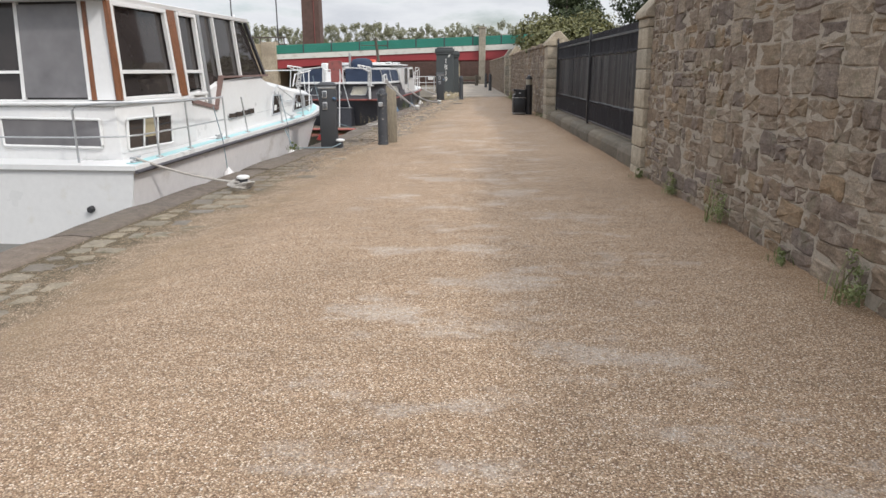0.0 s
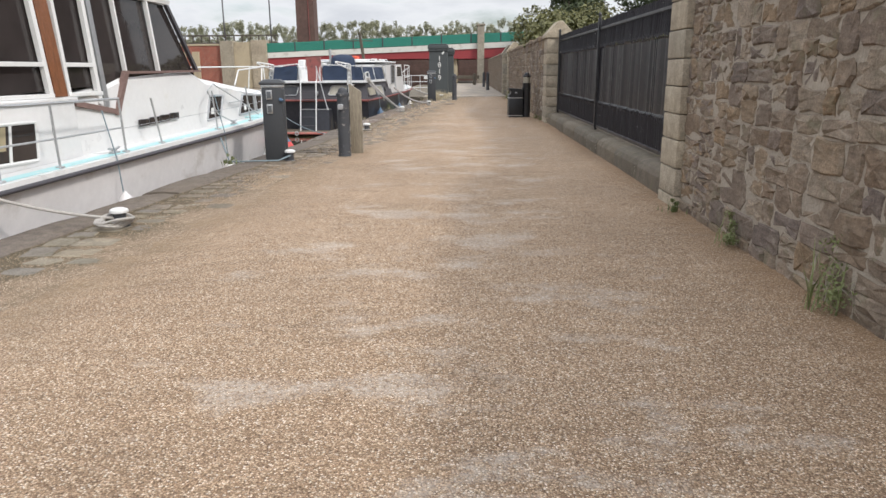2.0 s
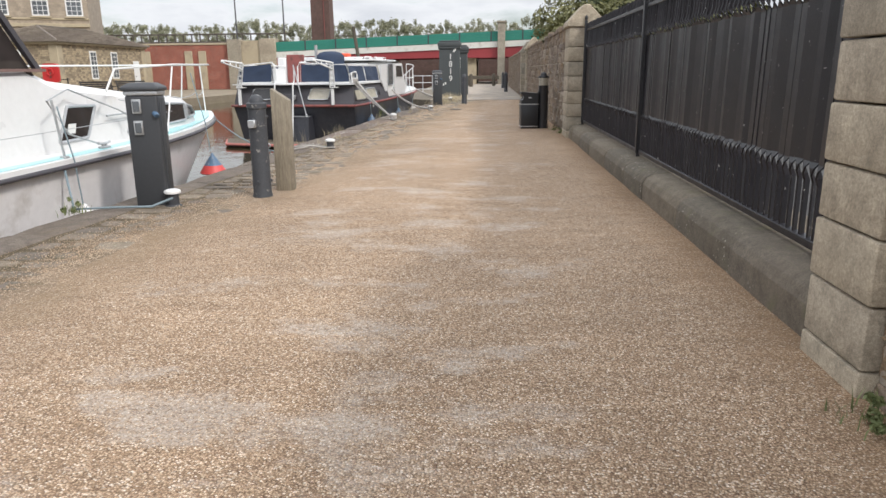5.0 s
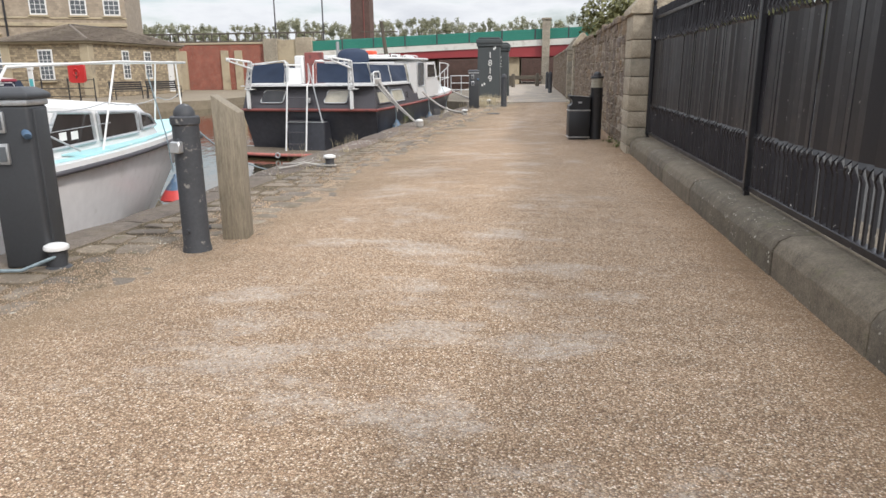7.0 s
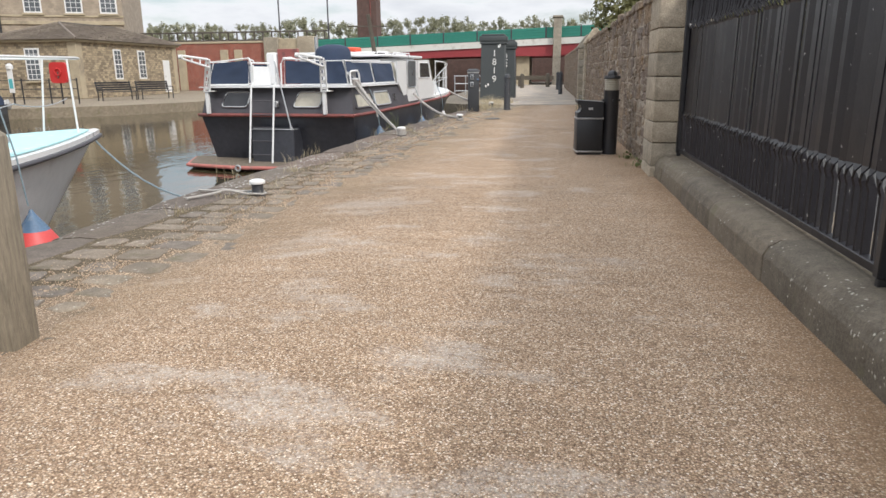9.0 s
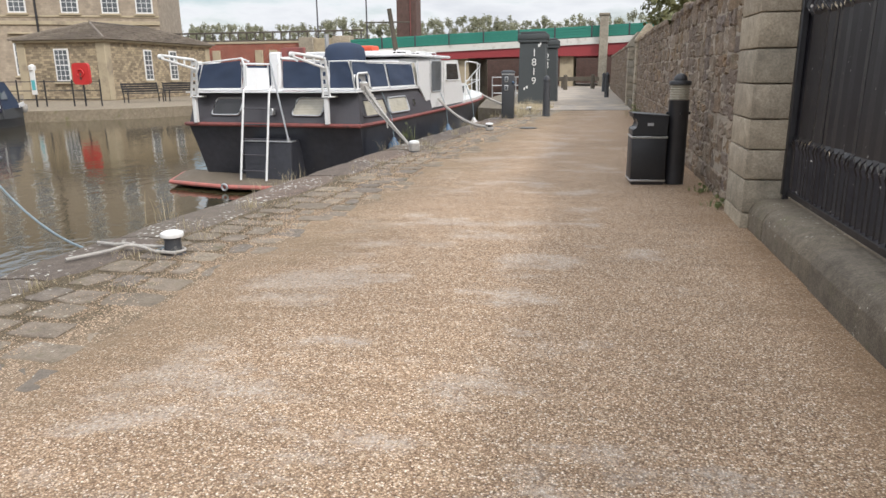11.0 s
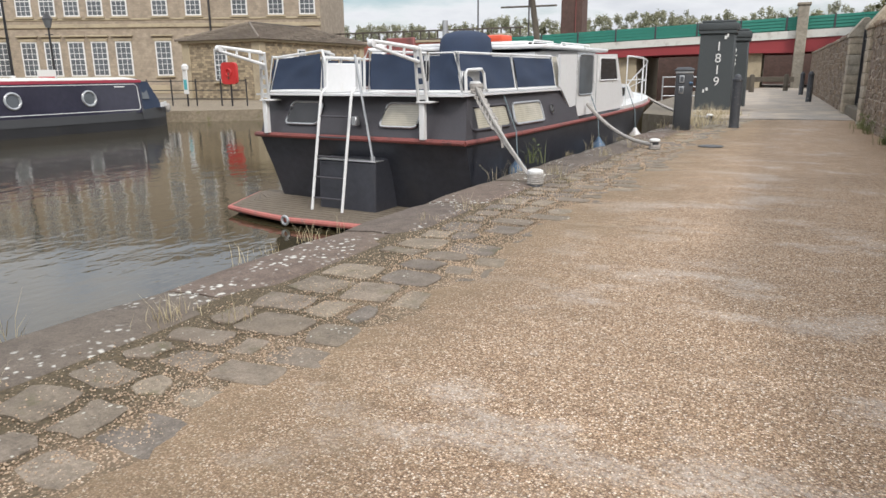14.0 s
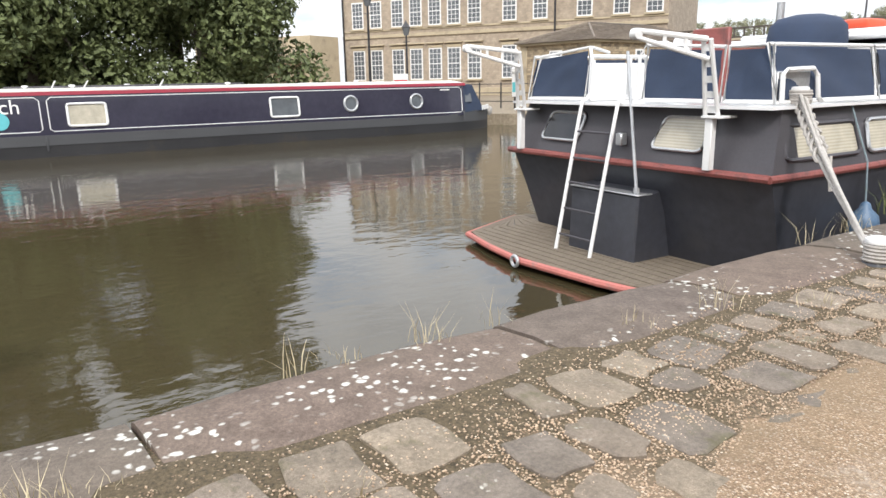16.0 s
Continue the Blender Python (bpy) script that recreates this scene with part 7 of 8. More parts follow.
# lower wing with a hipped stone roof
sh = thing("stone_cottage", pose(-28.4, 54.2, LAND), "single-storey stone cottage with hipped stone-slate roof", "house")
part("wall", rbox(-2.8, 2.8, -5.5, 5.6, 0, 3.2, 0.02), "house2", sh)
for x, y in ((2.58, -5.30), (-2.62, -5.30), (2.58, 5.4)):
    part("quoin", rbox(x - 0.30, x + 0.27, y - 0.26, y + 0.26, 0, 3.2, 0.03), "houseplain", sh, "smooth stone corner")
part("eaves", rbox(-3.0, 3.0, -5.7, 5.8, 3.2, 3.34, 0.02), "houseplain", sh)
rf = thing("roof", pose(0, 0, 0), "stone-slate roof in even courses", "")
rf.parent = sh
del rf["label"]
n_c = 15
slate_rng = random.Random(17)
for k in range(n_c):
    a, b = k / n_c, (k + 1) / n_c
    bm = bmesh.new()
    lo = lambda t: [(-3.15 + 2.95 * t, -5.85 + 2.95 * t, 3.34 + 1.05 * t), (3.15 - 2.95 * t, -5.85 + 2.95 * t, 3.34 + 1.05 * t), (3.15 - 2.95 * t, 5.95 - 2.95 * t, 3.34 + 1.05 * t), (-3.15 + 2.95 * t, 5.95 - 2.95 * t, 3.34 + 1.05 * t)]
    low = lo(a)
    up = [(x, y, z + 0.055) for x, y, z in low]
    loft(bm, [low, up, lo(b)], cap0=False)
    top_ = [(x, y, z + 0.055) for x, y, z in low]
    head_ = lo(b)
    for i0, i1 in ((0, 1), (1, 2), (3, 0)):
        p0, p1, q0, q1 = Vector(top_[i0]), Vector(top_[i1]), Vector(head_[i0]), Vector(head_[i1])
        u = 0.0
        wide = (p1 - p0).length
        while u < wide - 0.05 and wide > 0.6:
            w = min(slate_rng.uniform(0.28, 0.62), wide - u)
            lift = slate_rng.uniform(0.006, 0.038)
            t0, t1 = (u + 0.012) / wide, (u + w - 0.012) / wide
            prism(bm, [p0.lerp(p1, t0), p0.lerp(p1, t1), q0.lerp(q1, t1), q0.lerp(q1, t0)], (0, 0, lift))
            u += w
    part("slate_course", bm, "slate", rf, smooth=0)
part("ridge", tube(bmesh.new(), [(0, -2.85, 4.42), (0, 2.95, 4.42)], 0.1, 8), "slate", rf)
for sx, sy in ((1, -1), (-1, -1), (1, 1)):
    part("hip_tile", tube(bmesh.new(), [(sx * 3.1, sy * 5.85, 3.38), (0.08 * sx, sy * 2.9, 4.42)], 0.08, 6), "slate", rf)
sash_window(sh, 0.85, 1.72, pose(-0.02, -5.515, 1.1), 6, 3, head=False)
sash_window(sh, 0.70, 1.72, pose(2.815, -1.62, 1.1, 0, 0, 90), 6, 2, head=False)
sash_window(sh, 0.75, 1.72, pose(2.815, 1.07, 1.1, 0, 0, 90), 6, 2, head=False)
dr = part("door", rbox(2.78, 2.85, 3.72, 4.52, 0.1, 2.28, 0.01), "trimwhite", sh, "white painted door")
part("door_knob", lathe(bmesh.new(), [(0.03, 0), (0.04, 0.02), (0.03, 0.05)], (2.86, 3.85, 1.15), 8), "iron", dr)
part("step", rbox(2.8, 3.3, 3.6, 4.65, 0.0, 0.1, 0.02), "houseplain", sh)

# portico of a further building
pt = thing("portico_building", pose(-58.0, 43.0, LAND, 0, 0, 24.5), "pale stone building with columned porch", "house")
part("wall", rbox(-9, 4.5, 2, 6, 0, 5.2, 0.02), "houseplain", pt)
part("entablature", rbox(-0.4, 4.2, 0.2, 2.1, 2.9, 3.9, 0.03), "houseplain", pt)
for x in (0.1, 1.3, 3.4):
    part("column", lathe(bmesh.new(), [(0.34, 0), (0.34, 0.15), (0.27, 0.2), (0.24, 2.7), (0.32, 2.8), (0.34, 2.9)], (x, 0.7, 0), 14), "houseplain", pt)
part("doorway", rbox(1.6, 2.6, 1.96, 2.06, 0, 2.5, 0.02), "dark", pt, "dark doorway")

# railings round the far quay corner, lifebuoy case
def railing(x0, y0, x1, y1, h=1.0, n=6, label="black iron quayside railing", rails=(0.98, 0.62, 0.28)):
    d = math.hypot(x1 - x0, y1 - y0)
    a = math.degrees(math.atan2(y1 - y0, x1 - x0))
    e = thing("railing", pose(x0, y0, LAND, 0, 0, a), label, "railing", "quayside railings")
    for k in range(n + 1):
        part("post", tube(bmesh.new(), [(d * k / n, 0, 0), (d * k / n, 0, h + 0.06)], 0.035, 8), "iron", e)
    for z in rails:
        part("rail", tube(bmesh.new(), [(0, 0, z * h), (d, 0, z * h)], 0.022, 6), "iron", e)
    return e


railing(-27.5, 40.9, -21.2, 42.2, 1.15, 5)
railing(-34.0, 39.6, -27.6, 40.8, 1.15, 5)
e = thing("lifebuoy_case", pose(-21.9, 41.9, LAND), "red lifebuoy case on a dark post", "lifebuoy case")
part("post", tube(bmesh.new(), [(0, 0.1, 0), (0, 0.1, 1.5)], 0.04, 8), "iron", e)
bm = bmesh.new()
prism(bm, rounded([(-0.44, 0, 0.98), (0.44, 0, 0.98), (0.44, 0, 1.95), (-0.44, 0, 1.95)], 0.2), (0, 0.14, 0))
part("case", bm, "redplastic", e, smooth=30)
part("handle", torus(bmesh.new(), (0, -0.03, 1.5), 0.16, 0.035, "y", 18, 6), "redplastic", e)
part("arm", rbox(-0.03, 0.03, -0.04, 0.0, 1.2, 1.5, 0.01), "dark", e)
e = thing("quay_sign", pose(-24.0, 41.4, LAND), "small blue and white board on the railing", "sign")
part("post", tube(bmesh.new(), [(0, 0, 0), (0, 0, 1.3)], 0.04, 8), "iron", e)
part("board", rbox(-0.14, 0.14, -0.06, -0.02, 0.55, 1.65, 0.01), "trimwhite", e)
part("panel", rbox(-0.10, 0.10, -0.068, -0.058, 0.75, 1.2, 0.004), "teal", e, "blue printed panel")
part("head", lathe(bmesh.new(), [(0.05, 0), (0.15, 0.05), (0.16, 0.22), (0.05, 0.3)], (0, 0, 1.6), 10), "trimwhite", e)


def bench(x, y, rz):
    e = thing("bench", pose(x, y, LAND, 0, 0, rz), "dark slatted metal bench on the far quay", "bench", "benches on the far quay")
    for k in range(4):
        part("seat_slat", rbox(-1.0, 1.0, -0.25 + 0.13 * k, -0.15 + 0.13 * k, 0.44, 0.475, 0.005), "iron", e)
    for k in range(4):
        part("back_slat", rbox(-1.0, 1.0, 0.28 + 0.03 * k, 0.31 + 0.03 * k, 0.52 + 0.12 * k, 0.61 + 0.12 * k, 0.005), "iron", e)
    for sx in (-0.95, 0.95):
        for yy in (-0.2, 0.25):
            part("leg", tube(bmesh.new(), [(sx, yy, 0), (sx, yy, 0.45)], 0.03, 6), "iron", e)
        part("armrest", tube(bmesh.new(), [(sx, -0.24, 0.45), (sx, -0.24, 0.66), (sx, 0.3, 0.68)], 0.025, 6), "iron", e)
        part("back_post", tube(bmesh.new(), [(sx, 0.27, 0.44), (sx, 0.40, 1.0)], 0.03, 6), "iron", e)
    return e


bench(-21.8, 46.3, 62)
bench(-20.8, 48.4, 62)


def lamp_post(x, y, h, label="black lamp post with lantern head"):
    e = thing("street_lamp", pose(x, y, LAND), label, "street lamp", "lamp posts")
    part("post", lathe(bmesh.new(), [(0.16, 0), (0.15, 0.5), (0.09, 0.6), (0.07, 1.2), (0.05, h)], n=12), "iron", e)
    part("cross_bar", tube(bmesh.new(), [(-0.3, 0, h - 0.35), (0.3, 0, h - 0.35)], 0.025, 6), "iron", e)
    part("lantern", lathe(bmesh.new(), [(0.13, 0), (0.24, 0.45)], (0, 0, h), 6), "sash", e, "glass lantern")
    part("lantern_roof", lathe(bmesh.new(), [(0.27, 0.45), (0.15, 0.62), (0.05, 0.75), (0.01, 0.85)], (0, 0, h), 6), "iron", e)
    return e


lamp_post(-31.0, 37.9, 5.0)
lamp_post(-34.5, 42.6, 3.9)
e = thing("notice_board", pose(-34.6, 42.2, LAND, 0, 0, 40), "small red and white notice on a post", "sign")
part("post", tube(bmesh.new(), [(0, 0, 0), (0, 0, 1.6)], 0.04, 8), "iron", e)
part("board", rbox(-0.45, 0.45, -0.05, 0, 0.95, 1.75, 0.01), "trimwhite", e)
part("stripe", rbox(-0.40, 0.40, -0.06, -0.048, 1.05, 1.4, 0.003), "redplastic", e, "red panel")

# ---------------------------------------------------------------- bridge, brick wall, tower
br = thing("road_bridge", pose(0, 66, 0), "road bridge with green parapet and red girders", "bridge")


def bz(x):
    return 0.036 * (x + 13)


def band(name, z0, z1, y0, y1, mat, x0=-17.4, x1=40.0, label=""):
    n = 24
    rings = []
    for i in range(n + 1):
        x = x0 + (x1 - x0) * i / n
        rings.append([(x, y0, z0 + bz(x)), (x, y1, z0 + bz(x)), (x, y1, z1 + bz(x)), (x, y0, z1 + bz(x))])
    return part(name, loft(bmesh.new(), rings), mat, br, label, smooth=20)


# the deck's dark colour has the underside's shade painted in
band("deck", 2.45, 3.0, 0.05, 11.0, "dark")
band("fascia", 2.52, 2.98, -0.12, 0.05, "bridgewhite", label="pale concrete fascia")
for k in range(4):
    band("parapet_rail", 3.06 + 0.19 * k, 3.21 + 0.19 * k, -0.05, 0.02, "green", label="green parapet rail")
band("parapet_backing", 3.0, 3.78, 0.03, 0.06, "green", label="green parapet sheet")
for k in range(22):
    x = -17.2 + 2.6 * k
    part("parapet_post", rbox(x - 0.05, x + 0.05, -0.09, -0.03, 2.98 + bz(x), 3.84 + bz(x), 0.01), "darkgrey", br)
# arched girders below the fascia
for y0 in (-0.02, 3.5, 7.0):
    rings = []
    for i in range(49):
        x = -17.4 + 57.4 * i / 48
        span = (x + 17.4) % 19.0 / 19.0
        low = 1.66 + 0.30 * math.sin(math.pi * span)
        rings.append([(x, y0, low + bz(x)), (x, y0 + 0.25, low + bz(x)), (x, y0 + 0.25, 2.515 + bz(x)), (x, y0, 2.515 + bz(x))])
    part("girder", loft(bmesh.new(), rings), "bridgered", br, "red steel girder", smooth=20)
pil = part("pilaster", rbox(1.55, 2.15, -0.5, 0.6, -0.1, 4.95, 0.03), "ashlar", br, "sandstone pilaster")
part("pilaster_cap", rbox(1.47, 2.23, -0.58, 0.68, 4.95, 5.1, 0.03), "ashlar", pil)
# left piers in plain stone, right ones in the colour with shade in it
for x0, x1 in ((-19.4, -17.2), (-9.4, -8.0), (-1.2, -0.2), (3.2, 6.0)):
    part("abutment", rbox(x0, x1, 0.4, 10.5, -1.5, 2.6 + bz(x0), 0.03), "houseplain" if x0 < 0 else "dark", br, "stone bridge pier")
solid("retaining_wall", rbox(-16.0, 6.4, 80.0, 80.6, -1.5, 2.7, 0.03), "dkbrick", "dark masonry wall beyond the bridge", "wall", kind="structure")
# masonry wall and railings left of the bridge
e = thing("brick_wall", pose(-23, 66.2, LAND), "red brick wall with stone piers", "wall", kind="structure")
part("brickwork", rbox(-9.5, 1.9, 0, 0.5, 0, 3.7, 0.02), "brick", e)
part("coping", rbox(-9.5, 1.9, -0.06, 0.56, 3.7, 3.86, 0.02), "houseplain", e)
for x in (-5.3, -1.6, -0.4):
    part("pier", rbox(x - 0.55, x + 0.1, -0.16, 0.4, 0, 3.2, 0.02), "houseplain", e)
part("stonework", rbox(1.9, 5.7, -0.25, 1.5, 0, 4.0, 0.03), "houseplain", e)
part("stone_pier", rbox(4.5, 5.9, -0.45, 0.6, 0, 4.15, 0.04), "ashlar", e)
part("stone_pier", rbox(1.7, 2.9, -0.40, 0.6, 0, 4.1, 0.04), "ashlar", e)
e = thing("railing", pose(-46, 67.5, 3.6), "dark railing along the raised road", "railing", "railings along the road")
for k in range(40):
    part("post", rbox(k * 0.75 - 0.05, k * 0.75 + 0.05, 0, 0.1, 0, 0.82, 0.01), "dark", e)
for z in (0.75, 0.1):
    part("rail", rbox(-0.1, 29.5, -0.03, 0.13, z, z + 0.12, 0.01), "dark", e)
# embankments use the same shade-darkened masonry colour
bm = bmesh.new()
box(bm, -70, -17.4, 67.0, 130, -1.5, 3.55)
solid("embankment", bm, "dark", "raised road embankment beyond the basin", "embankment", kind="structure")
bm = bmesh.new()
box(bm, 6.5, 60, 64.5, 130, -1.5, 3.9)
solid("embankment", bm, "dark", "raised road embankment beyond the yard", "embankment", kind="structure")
e = thing("brick_tower", pose(-18.6, 90, 0), "tall dark brick tower beyond the bridge", "tower")
part("shaft", loft(bmesh.new(), [[(-1.12 + t, -1.12 + t, z), (1.12 - t, -1.12 + t, z), (1.12 - t, 1.12 - t, z), (-1.12 + t, 1.12 - t, z)] for z, t in ((-1.5, 0), (16, 0.08))]), "dkbrick", e, smooth=0)
part("flue_pipe", tube(bmesh.new(), [(0.45, -1.16, 3), (0.42, -1.12, 16)], 0.05, 6), "redtrim", e)
part("cap", rbox(-1.45, 1.45, -1.45, 1.45, 16, 16.6, 0.05), "dkbrick", e)
for x, y, h in ((-26.8, 84, 11.5), (-21.5, 84, 11.0), (-60, 70, 12)):
    e = thing("lamp_column", pose(x, y, 3.5), "tall thin grey lamp column by the road", "street lamp", "road lamp columns")
    part("column", tube(bmesh.new(), [(0, 0, 0), (0, 0, h - 3), (0.1, 0, h)], [0.09, 0.06, 0.05], 8), "darkgrey", e)
    part("lamp_head", rbox(-0.1, 0.8, -0.12, 0.12, h - 0.02, h + 0.08, 0.02), "darkgrey", e)
# barrier and bench under the bridge
for x, y in ((-0.4, 56.0), (1.2, 58.5)):
    e = thing("timber_bollard", pose(x, y, 0.085), "short brown timber bollard by the lock", "bollard", "timber bollards")
    part("post", lathe(bmesh.new(), [(0.13, 0), (0.12, 0.8), (0.09, 0.86), (0.01, 0.88)], n=12), "bark", e)
e = thing("lock_beam", pose(-2.4, 60, 0.085), "low white-ended lock beam", "lock beam")
part("beam", rbox(0, 4.0, -0.14, 0.14, 0.45, 0.72, 0.02), "bark", e)
part("beam_end", rbox(-0.45, 0.0, -0.145, 0.145, 0.445, 0.725, 0.02), "trimwhite", e, "white painted end")
part("support", rbox(1.6, 1.9, -0.12, 0.12, 0, 0.46, 0.02), "bark", e)
e = thing("lock_railing", pose(-3.4, 46.0, 0.0, 0, 0, 15), "grey metal rail at the lock side", "railing")
for k in range(5):
    part("post", tube(bmesh.new(), [(k * 0.55, 0, -0.8), (k * 0.55, 0, 0.95)], 0.03, 6), "galv", e)
for z in (0.92, 0.55, 0.2):
    part("rail", tube(bmesh.new(), [(0, 0, z), (2.2, 0, z)], 0.024, 6), "galv", e)
bm = bmesh.new()
prism(bm, [(p[0], p[1], -1.8) for p in ((-1.4, 35.5), (-1.4, 64), (-3.6, 64), (-3.4, 44), (-2.6, 36.6))], (0, 0, 1.82))
solid("pavement_lock", bm, "far_quay", "worn stone lockside beside the pillars", "pavement", kind="structure", smooth=0)

# ---------------------------------------------------------------- foliage
def leaves(count, lobes, size, seed, squash=0.35, shell=0.55):
    """Bent leaf pairs spread through the outer part of uneven lobes."""
    g = np.random.default_rng(seed)
    w = np.array([l[3] ** 2 for l in lobes])
    which = g.choice(len(lobes), count, p=w / w.sum())
    L_ = np.array(lobes)[which]
    d = g.normal(size=(count, 3))
    d /= np.linalg.norm(d, axis=1)[:, None]
    lump = np.array([noise.noise(Vector(q) * 2.3 + Vector((seed, 0, 0))) for q in (L_[:, :3] * 0.31 + d * 1.1)])
    rad = (shell + (1 - shell) * g.random(count) ** 0.6) * (1 + 0.30 * lump)
    c = L_[:, :3] + d * rad[:, None] * L_[:, 3:4] * np.array([1, 1, L_[0, 4] if len(lobes[0]) > 4 else 1])
    n = d + g.normal(scale=0.75, size=(count, 3))
    n[:, 2] += 0.35
    n /= np.linalg.norm(n, axis=1)[:, None]
    t = np.cross(n, g.normal(size=(count, 3)))
    t /= np.linalg.norm(t, axis=1)[:, None]
    b = np.cross(n, t)
    s = size * g.uniform(0.6, 1.35, count)[:, None]
    v = np.stack([c - t * s, c - b * s * 0.55 + n * s * squash * 0.4, c + t * s, c + b * s * 0.55 + n * s * squash * 0.4], 1).reshape(-1, 3)
    i = np.arange(count) * 4
    f = np.concatenate([np.stack([i, i + 1, i + 2], 1), np.stack([i, i + 2, i + 3], 1)])
    return v.tolist(), f.tolist()


def tree(name, x, y, z, lobes, count, size, mat, seed, label, trunk=0.18, category="tree", group=""):
    e = thing(name, pose(x, y, z), label, category, group)
    r = random.Random(seed)
    top = max(l[2] for l in lobes)
    tr = part("trunk", tube(bmesh.new(), [(0, 0, -0.2), (0.05, 0.03, top * 0.3), (0.0, -0.05, top * 0.6), (0.1, 0.0, top * 0.95)], [trunk, trunk * 0.8, trunk * 0.55, trunk * 0.2], 8), "bark", e)
    for l in lobes[:7]:
        k = r.uniform(0.25, 0.5)
        part("limb", tube(bmesh.new(), [(0, 0, top * k), (l[0] * 0.5, l[1] * 0.5, (top * k + l[2]) / 2), (l[0], l[1], l[2])], [trunk * 0.5, trunk * 0.3, trunk * 0.1], 6), "bark", tr)
    v, f = leaves(count, lobes, size, seed)
    ob = raw("crown", v, f, mat)
    ob.parent = e
    return e


def lobes_of(r, n, spread, z0, z1, rad, sq=0.9):
    return [(r.uniform(-spread[0], spread[0]), r.uniform(-spread[1], spread[1]), r.uniform(z0, z1), r.uniform(*rad), sq) for _ in range(n)]


# the broad tree mass behind the narrowboat
r = random.Random(31)
for k, (x, y, h, n) in enumerate(((-27.4, 28.2, 12.0, 44000), (-28.6, 22.5, 14.0, 44000), (-28.0, 16.5, 14.0, 26000), (-29.5, 19.6, 16.0, 24000), (-31.5, 28.5, 13.0, 20000))):
    lb = lobes_of(r, 24, (2.3, 2.8), 1.2, h - 1.5, (1.1, 1.9)) + lobes_of(r, 7, (1.8, 3.0), 0.5, 1.6, (0.8, 1.2))
    tree("broadleaf_tree", x, y, LAND, lb, n, 0.115, "leaf", 40 + k, "dense green broadleaf tree overhanging the far quay", 0.3, group="trees on the far quay")
# trees and hedge above the boundary wall
for k, (x, y, h, rad, mat, n) in enumerate(((4.8, 24.0, 2.9, (0.6, 1.0), "leaf2", 8000), (4.9, 29.5, 2.95, (0.65, 1.1), "leaf2", 8000), (5.0, 35.5, 3.6, (0.8, 1.1), "leaf2", 7000), (5.6, 41.0, 3.4, (0.8, 1.3), "leaf2", 6000), (8.5, 60.0, 8.0, (1.2, 2.0), "leaf3", 9000), (12.5, 50.0, 6.5, (1.2, 2.0), "leaf3", 7000), (7.5, 48.0, 3.9, (1.0, 1.5), "leaf2", 6000))):
    lb = lobes_of(r, 12, (1.6, 2.4), 0.8, h - 0.5, rad)
    tree("tree" if h > 5 else "bush", x, y, 0.1, lb, n * 2, 0.085 if h < 5 else 0.12, mat, 60 + k, "dark tree behind the boundary wall" if h > 5 else "dull olive green bush above the boundary wall", 0.16, "tree" if h > 5 else "bush", "trees behind the wall")
# distant line of trees above the road, air haze painted into the leaf colour
lb = []
for k in range(3000):
    x = -80 + 0.057 * k
    rise = 0.55 * noise.noise((x * 0.11, 3.1, 0)) + 0.45 * noise.noise((x * 0.45, 8.1, 0))
    lb.append((x + r.uniform(-0.4, 0.4), 106 + r.uniform(-3, 3), 3.2 + (4.3 + 1.2 * rise) * r.random() ** 0.85, r.uniform(0.22, 0.50), 1.4))
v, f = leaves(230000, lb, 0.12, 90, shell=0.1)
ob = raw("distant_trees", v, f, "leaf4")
tagged(ob, "distant line of dull, haze-paled green trees along the road", "trees", kind="stuff")
lb = [(x, 150 + r.uniform(-5, 5), r.uniform(-0.5, 2.2), r.uniform(2.0, 3.2), 1.0) for x in range(-130, 130, 2)]
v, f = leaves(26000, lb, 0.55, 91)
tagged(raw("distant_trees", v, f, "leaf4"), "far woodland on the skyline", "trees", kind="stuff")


def tuft(x, y, z, n, h, mat, seed, name="grass_tuft", label="dry grass tuft between quay stones", spread=0.08, group="dry grass tufts on the quay", width=0.006):
    r = random.Random(seed)
    verts, faces = [], []
    for _ in range(n):
        bx, by = r.gauss(0, spread), r.gauss(0, spread)
        a, l, k = r.uniform(0, 2 * math.pi), h * r.uniform(0.5, 1.2), r.uniform(0.15, 0.7)
        w = width * r.uniform(0.7, 1.3)
        px, py = -math.sin(a) * w, math.cos(a) * w
        b = len(verts)
        for q, ww in ((0, 1), (0.5, 0.8), (1.0, 0.08)):
            cx, cy, cz = bx + math.cos(a) * k * l * q * q, by + math.sin(a) * k * l * q * q, l * q * (1 - 0.25 * k * q)
            verts += [(cx - px * ww, cy - py * ww, cz), (cx + px * ww, cy + py * ww, cz)]
        faces += [(b, b + 1, b + 3, b + 2), (b + 2, b + 3, b + 5, b + 4)]
    ob = raw(name, verts, faces, mat)
    ob.matrix_world = pose(x, y, z)
    return tagged(ob, label, "grass", group, "stuff")


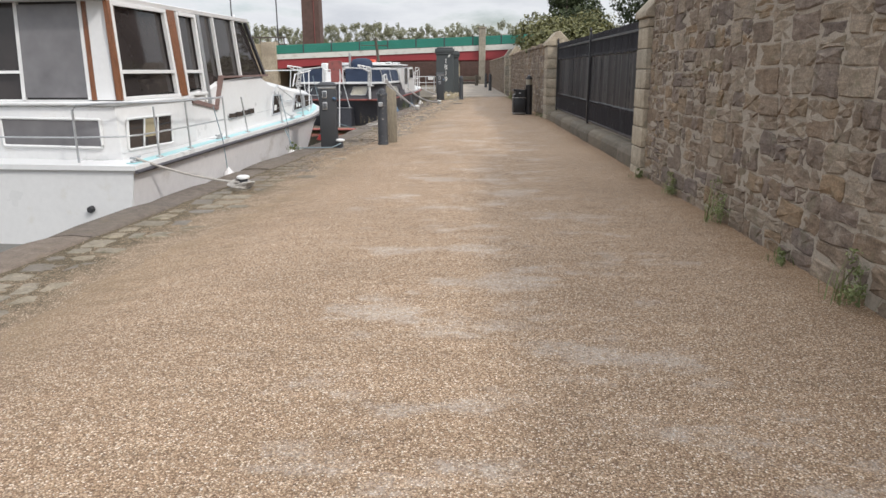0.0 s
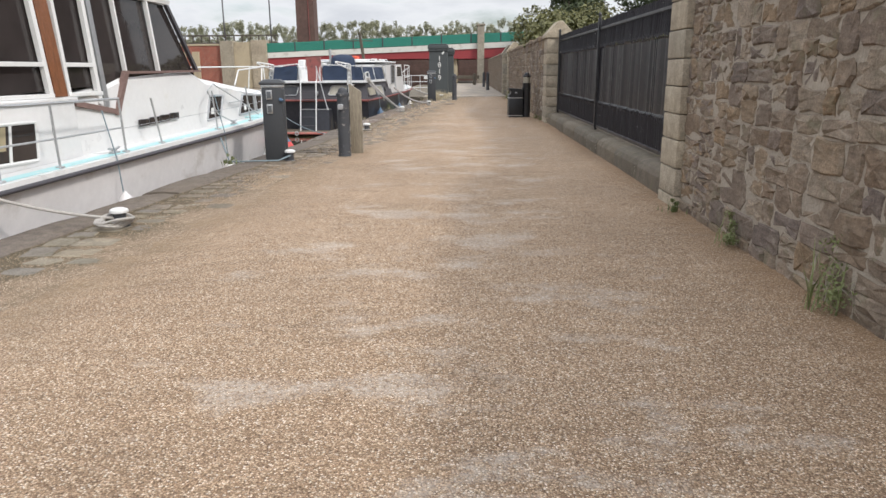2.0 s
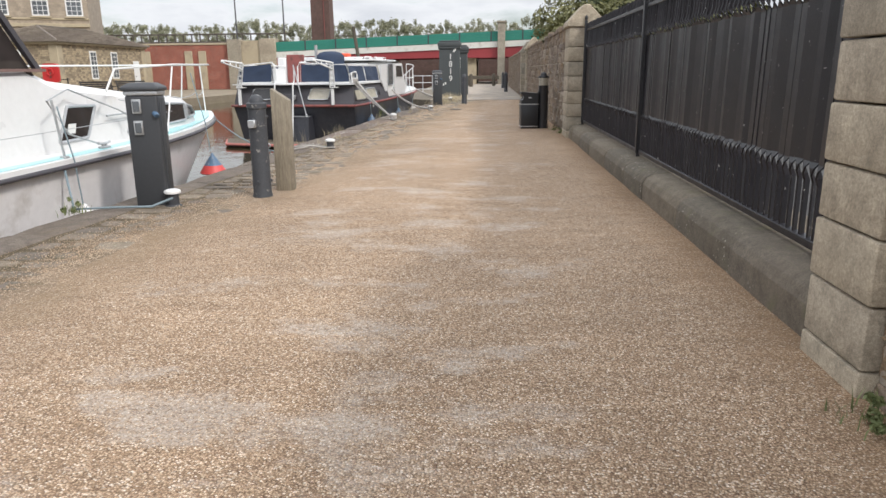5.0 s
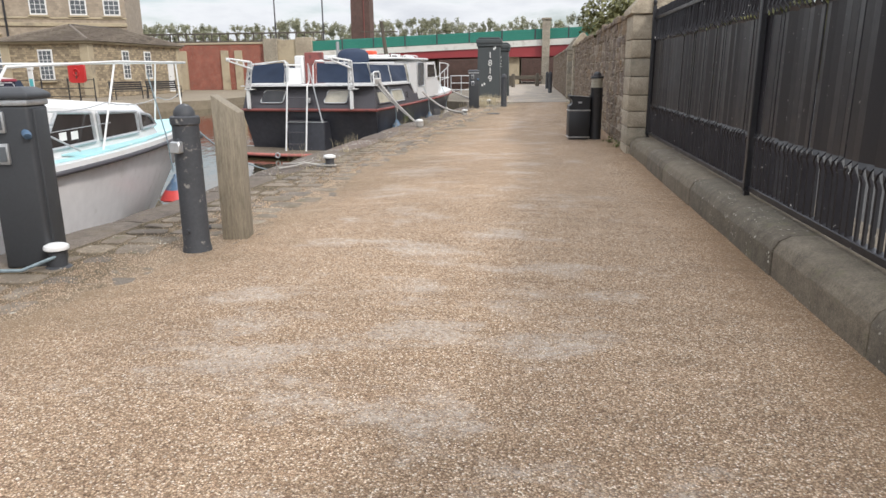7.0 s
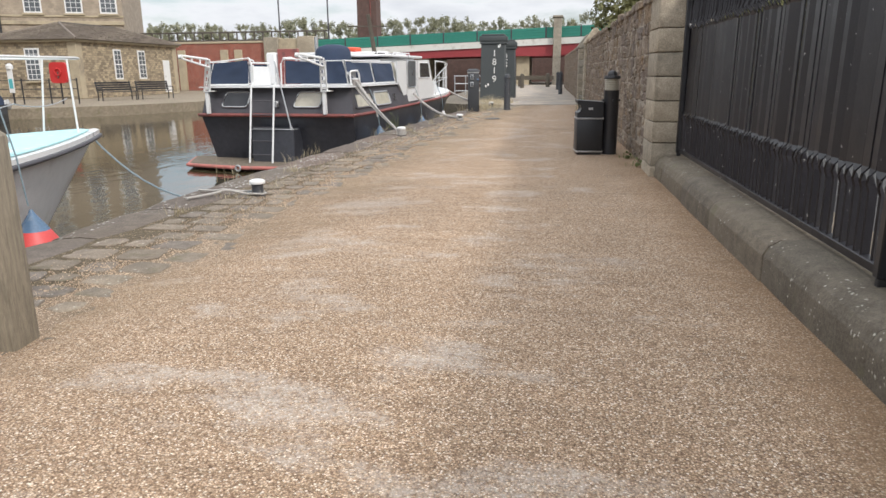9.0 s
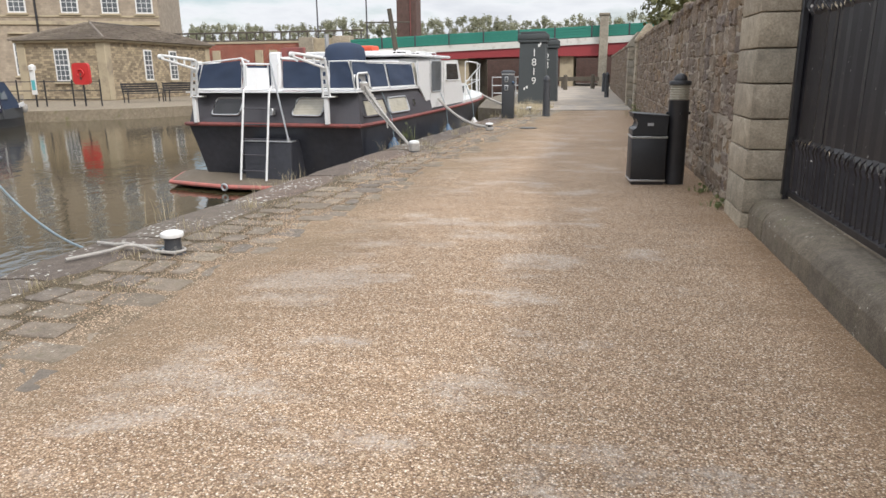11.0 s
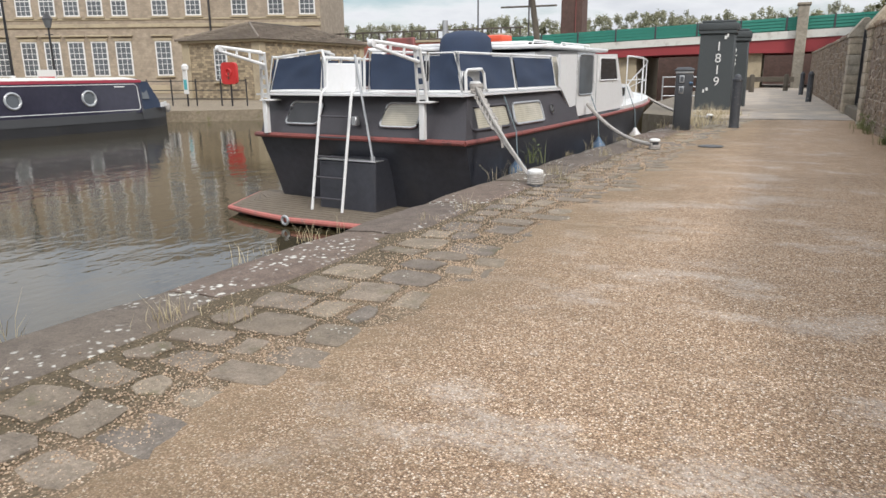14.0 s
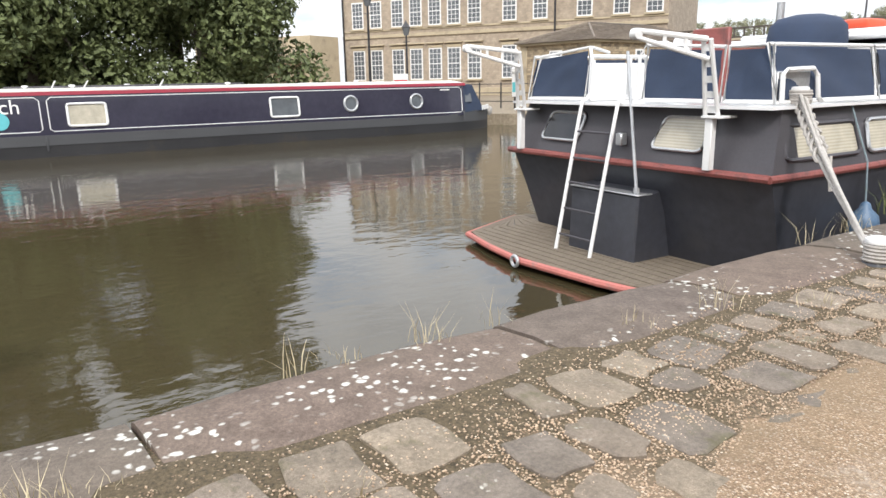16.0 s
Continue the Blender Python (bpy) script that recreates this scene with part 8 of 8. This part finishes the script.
r = random.Random(77)
for k in range(46):                      # dry grass in the joints
    y = r.uniform(16.0, 31.0)
    off = r.choice((0.02, 0.49, 0.49, 0.50, 0.8, 1.0))
    x = quay_x(y) + off
    tuft(x, y, quay_z(y) - 0.03, r.randint(14, 34), r.uniform(0.08, 0.2), "drygrass", 100 + k, spread=0.05, width=0.0020)
for k, (y, h) in enumerate(((18.35, 0.34), (18.45, 0.26), (20.6, 0.22), (20.9, 0.2), (19.9, 0.2), (23.6, 0.3), (24.0, 0.22), (26.9, 0.35), (27.6, 0.3), (31.4, 0.35))):
    tuft(quay_x(y) + 0.0, y, quay_z(y) - 0.06, 9, h * 0.85, "drygrass", 200 + k, "tall_grass", "tall dry grass growing at the quay edge", 0.06, "tall grass at the quay edge", 0.0020)


for k in range(46):                      # rank dry grass round the far bollards
    y = r.uniform(30.5, 36.5)
    tuft(quay_x(y) + r.uniform(0.05, 1.0), y, quay_z(y) - 0.03, r.randint(18, 34), r.uniform(0.14, 0.36), "drygrass", 700 + k, "tall_grass", "tall dry grass growing at the quay edge", 0.09, "tall grass at the quay edge", 0.005)


def weed(x, y, h, seed, n=60):
    """A leafy weed at the foot of the wall."""
    lb = [(0.0, 0.0, h * 0.22, h * 0.24, 1.0), (0.03, 0.04, h * 0.55, h * 0.19, 1.0), (-0.02, 0.0, h * 0.90, h * 0.15, 1.0), (-0.03, -0.09, h * 0.30, h * 0.22, 1.0)]
    v, f = leaves(n * 5, lb, 0.0115, seed, shell=0.1)
    ob = raw("weed", v, f, "greengrass")
    ob.matrix_world = pose(x, y, ground_z(x, y) + 0.01)
    tagged(ob, "green leafy weed at the foot of the wall", "plant", "weeds along the wall", "stuff")
    tuft(x, y + 0.05, ground_z(x, y) - 0.01, 24, h * 0.9, "greengrass", seed + 500, "weed_grass", "green grass blades at the foot of the wall", 0.07, "grass along the wall", 0.004)


for k, (x, y, h) in enumerate(((2.16, 8.42, 0.16), (2.20, 7.25, 0.34), (2.20, 5.90, 0.55), (2.19, 3.75, 0.46), (2.17, 4.6, 0.15), (2.18, 19.35, 0.14), (2.15, 20.1, 0.12), (2.16, 28.5, 0.35), (2.15, 30.5, 0.45), (2.14, 31.5, 0.4), (-2.98, 12.25, 0.2))):
    weed(x, y, h * 0.72, 300 + k)
weed(-2.00, 24.9, 0.30, 330, 22)

for job in LATER:
    job()
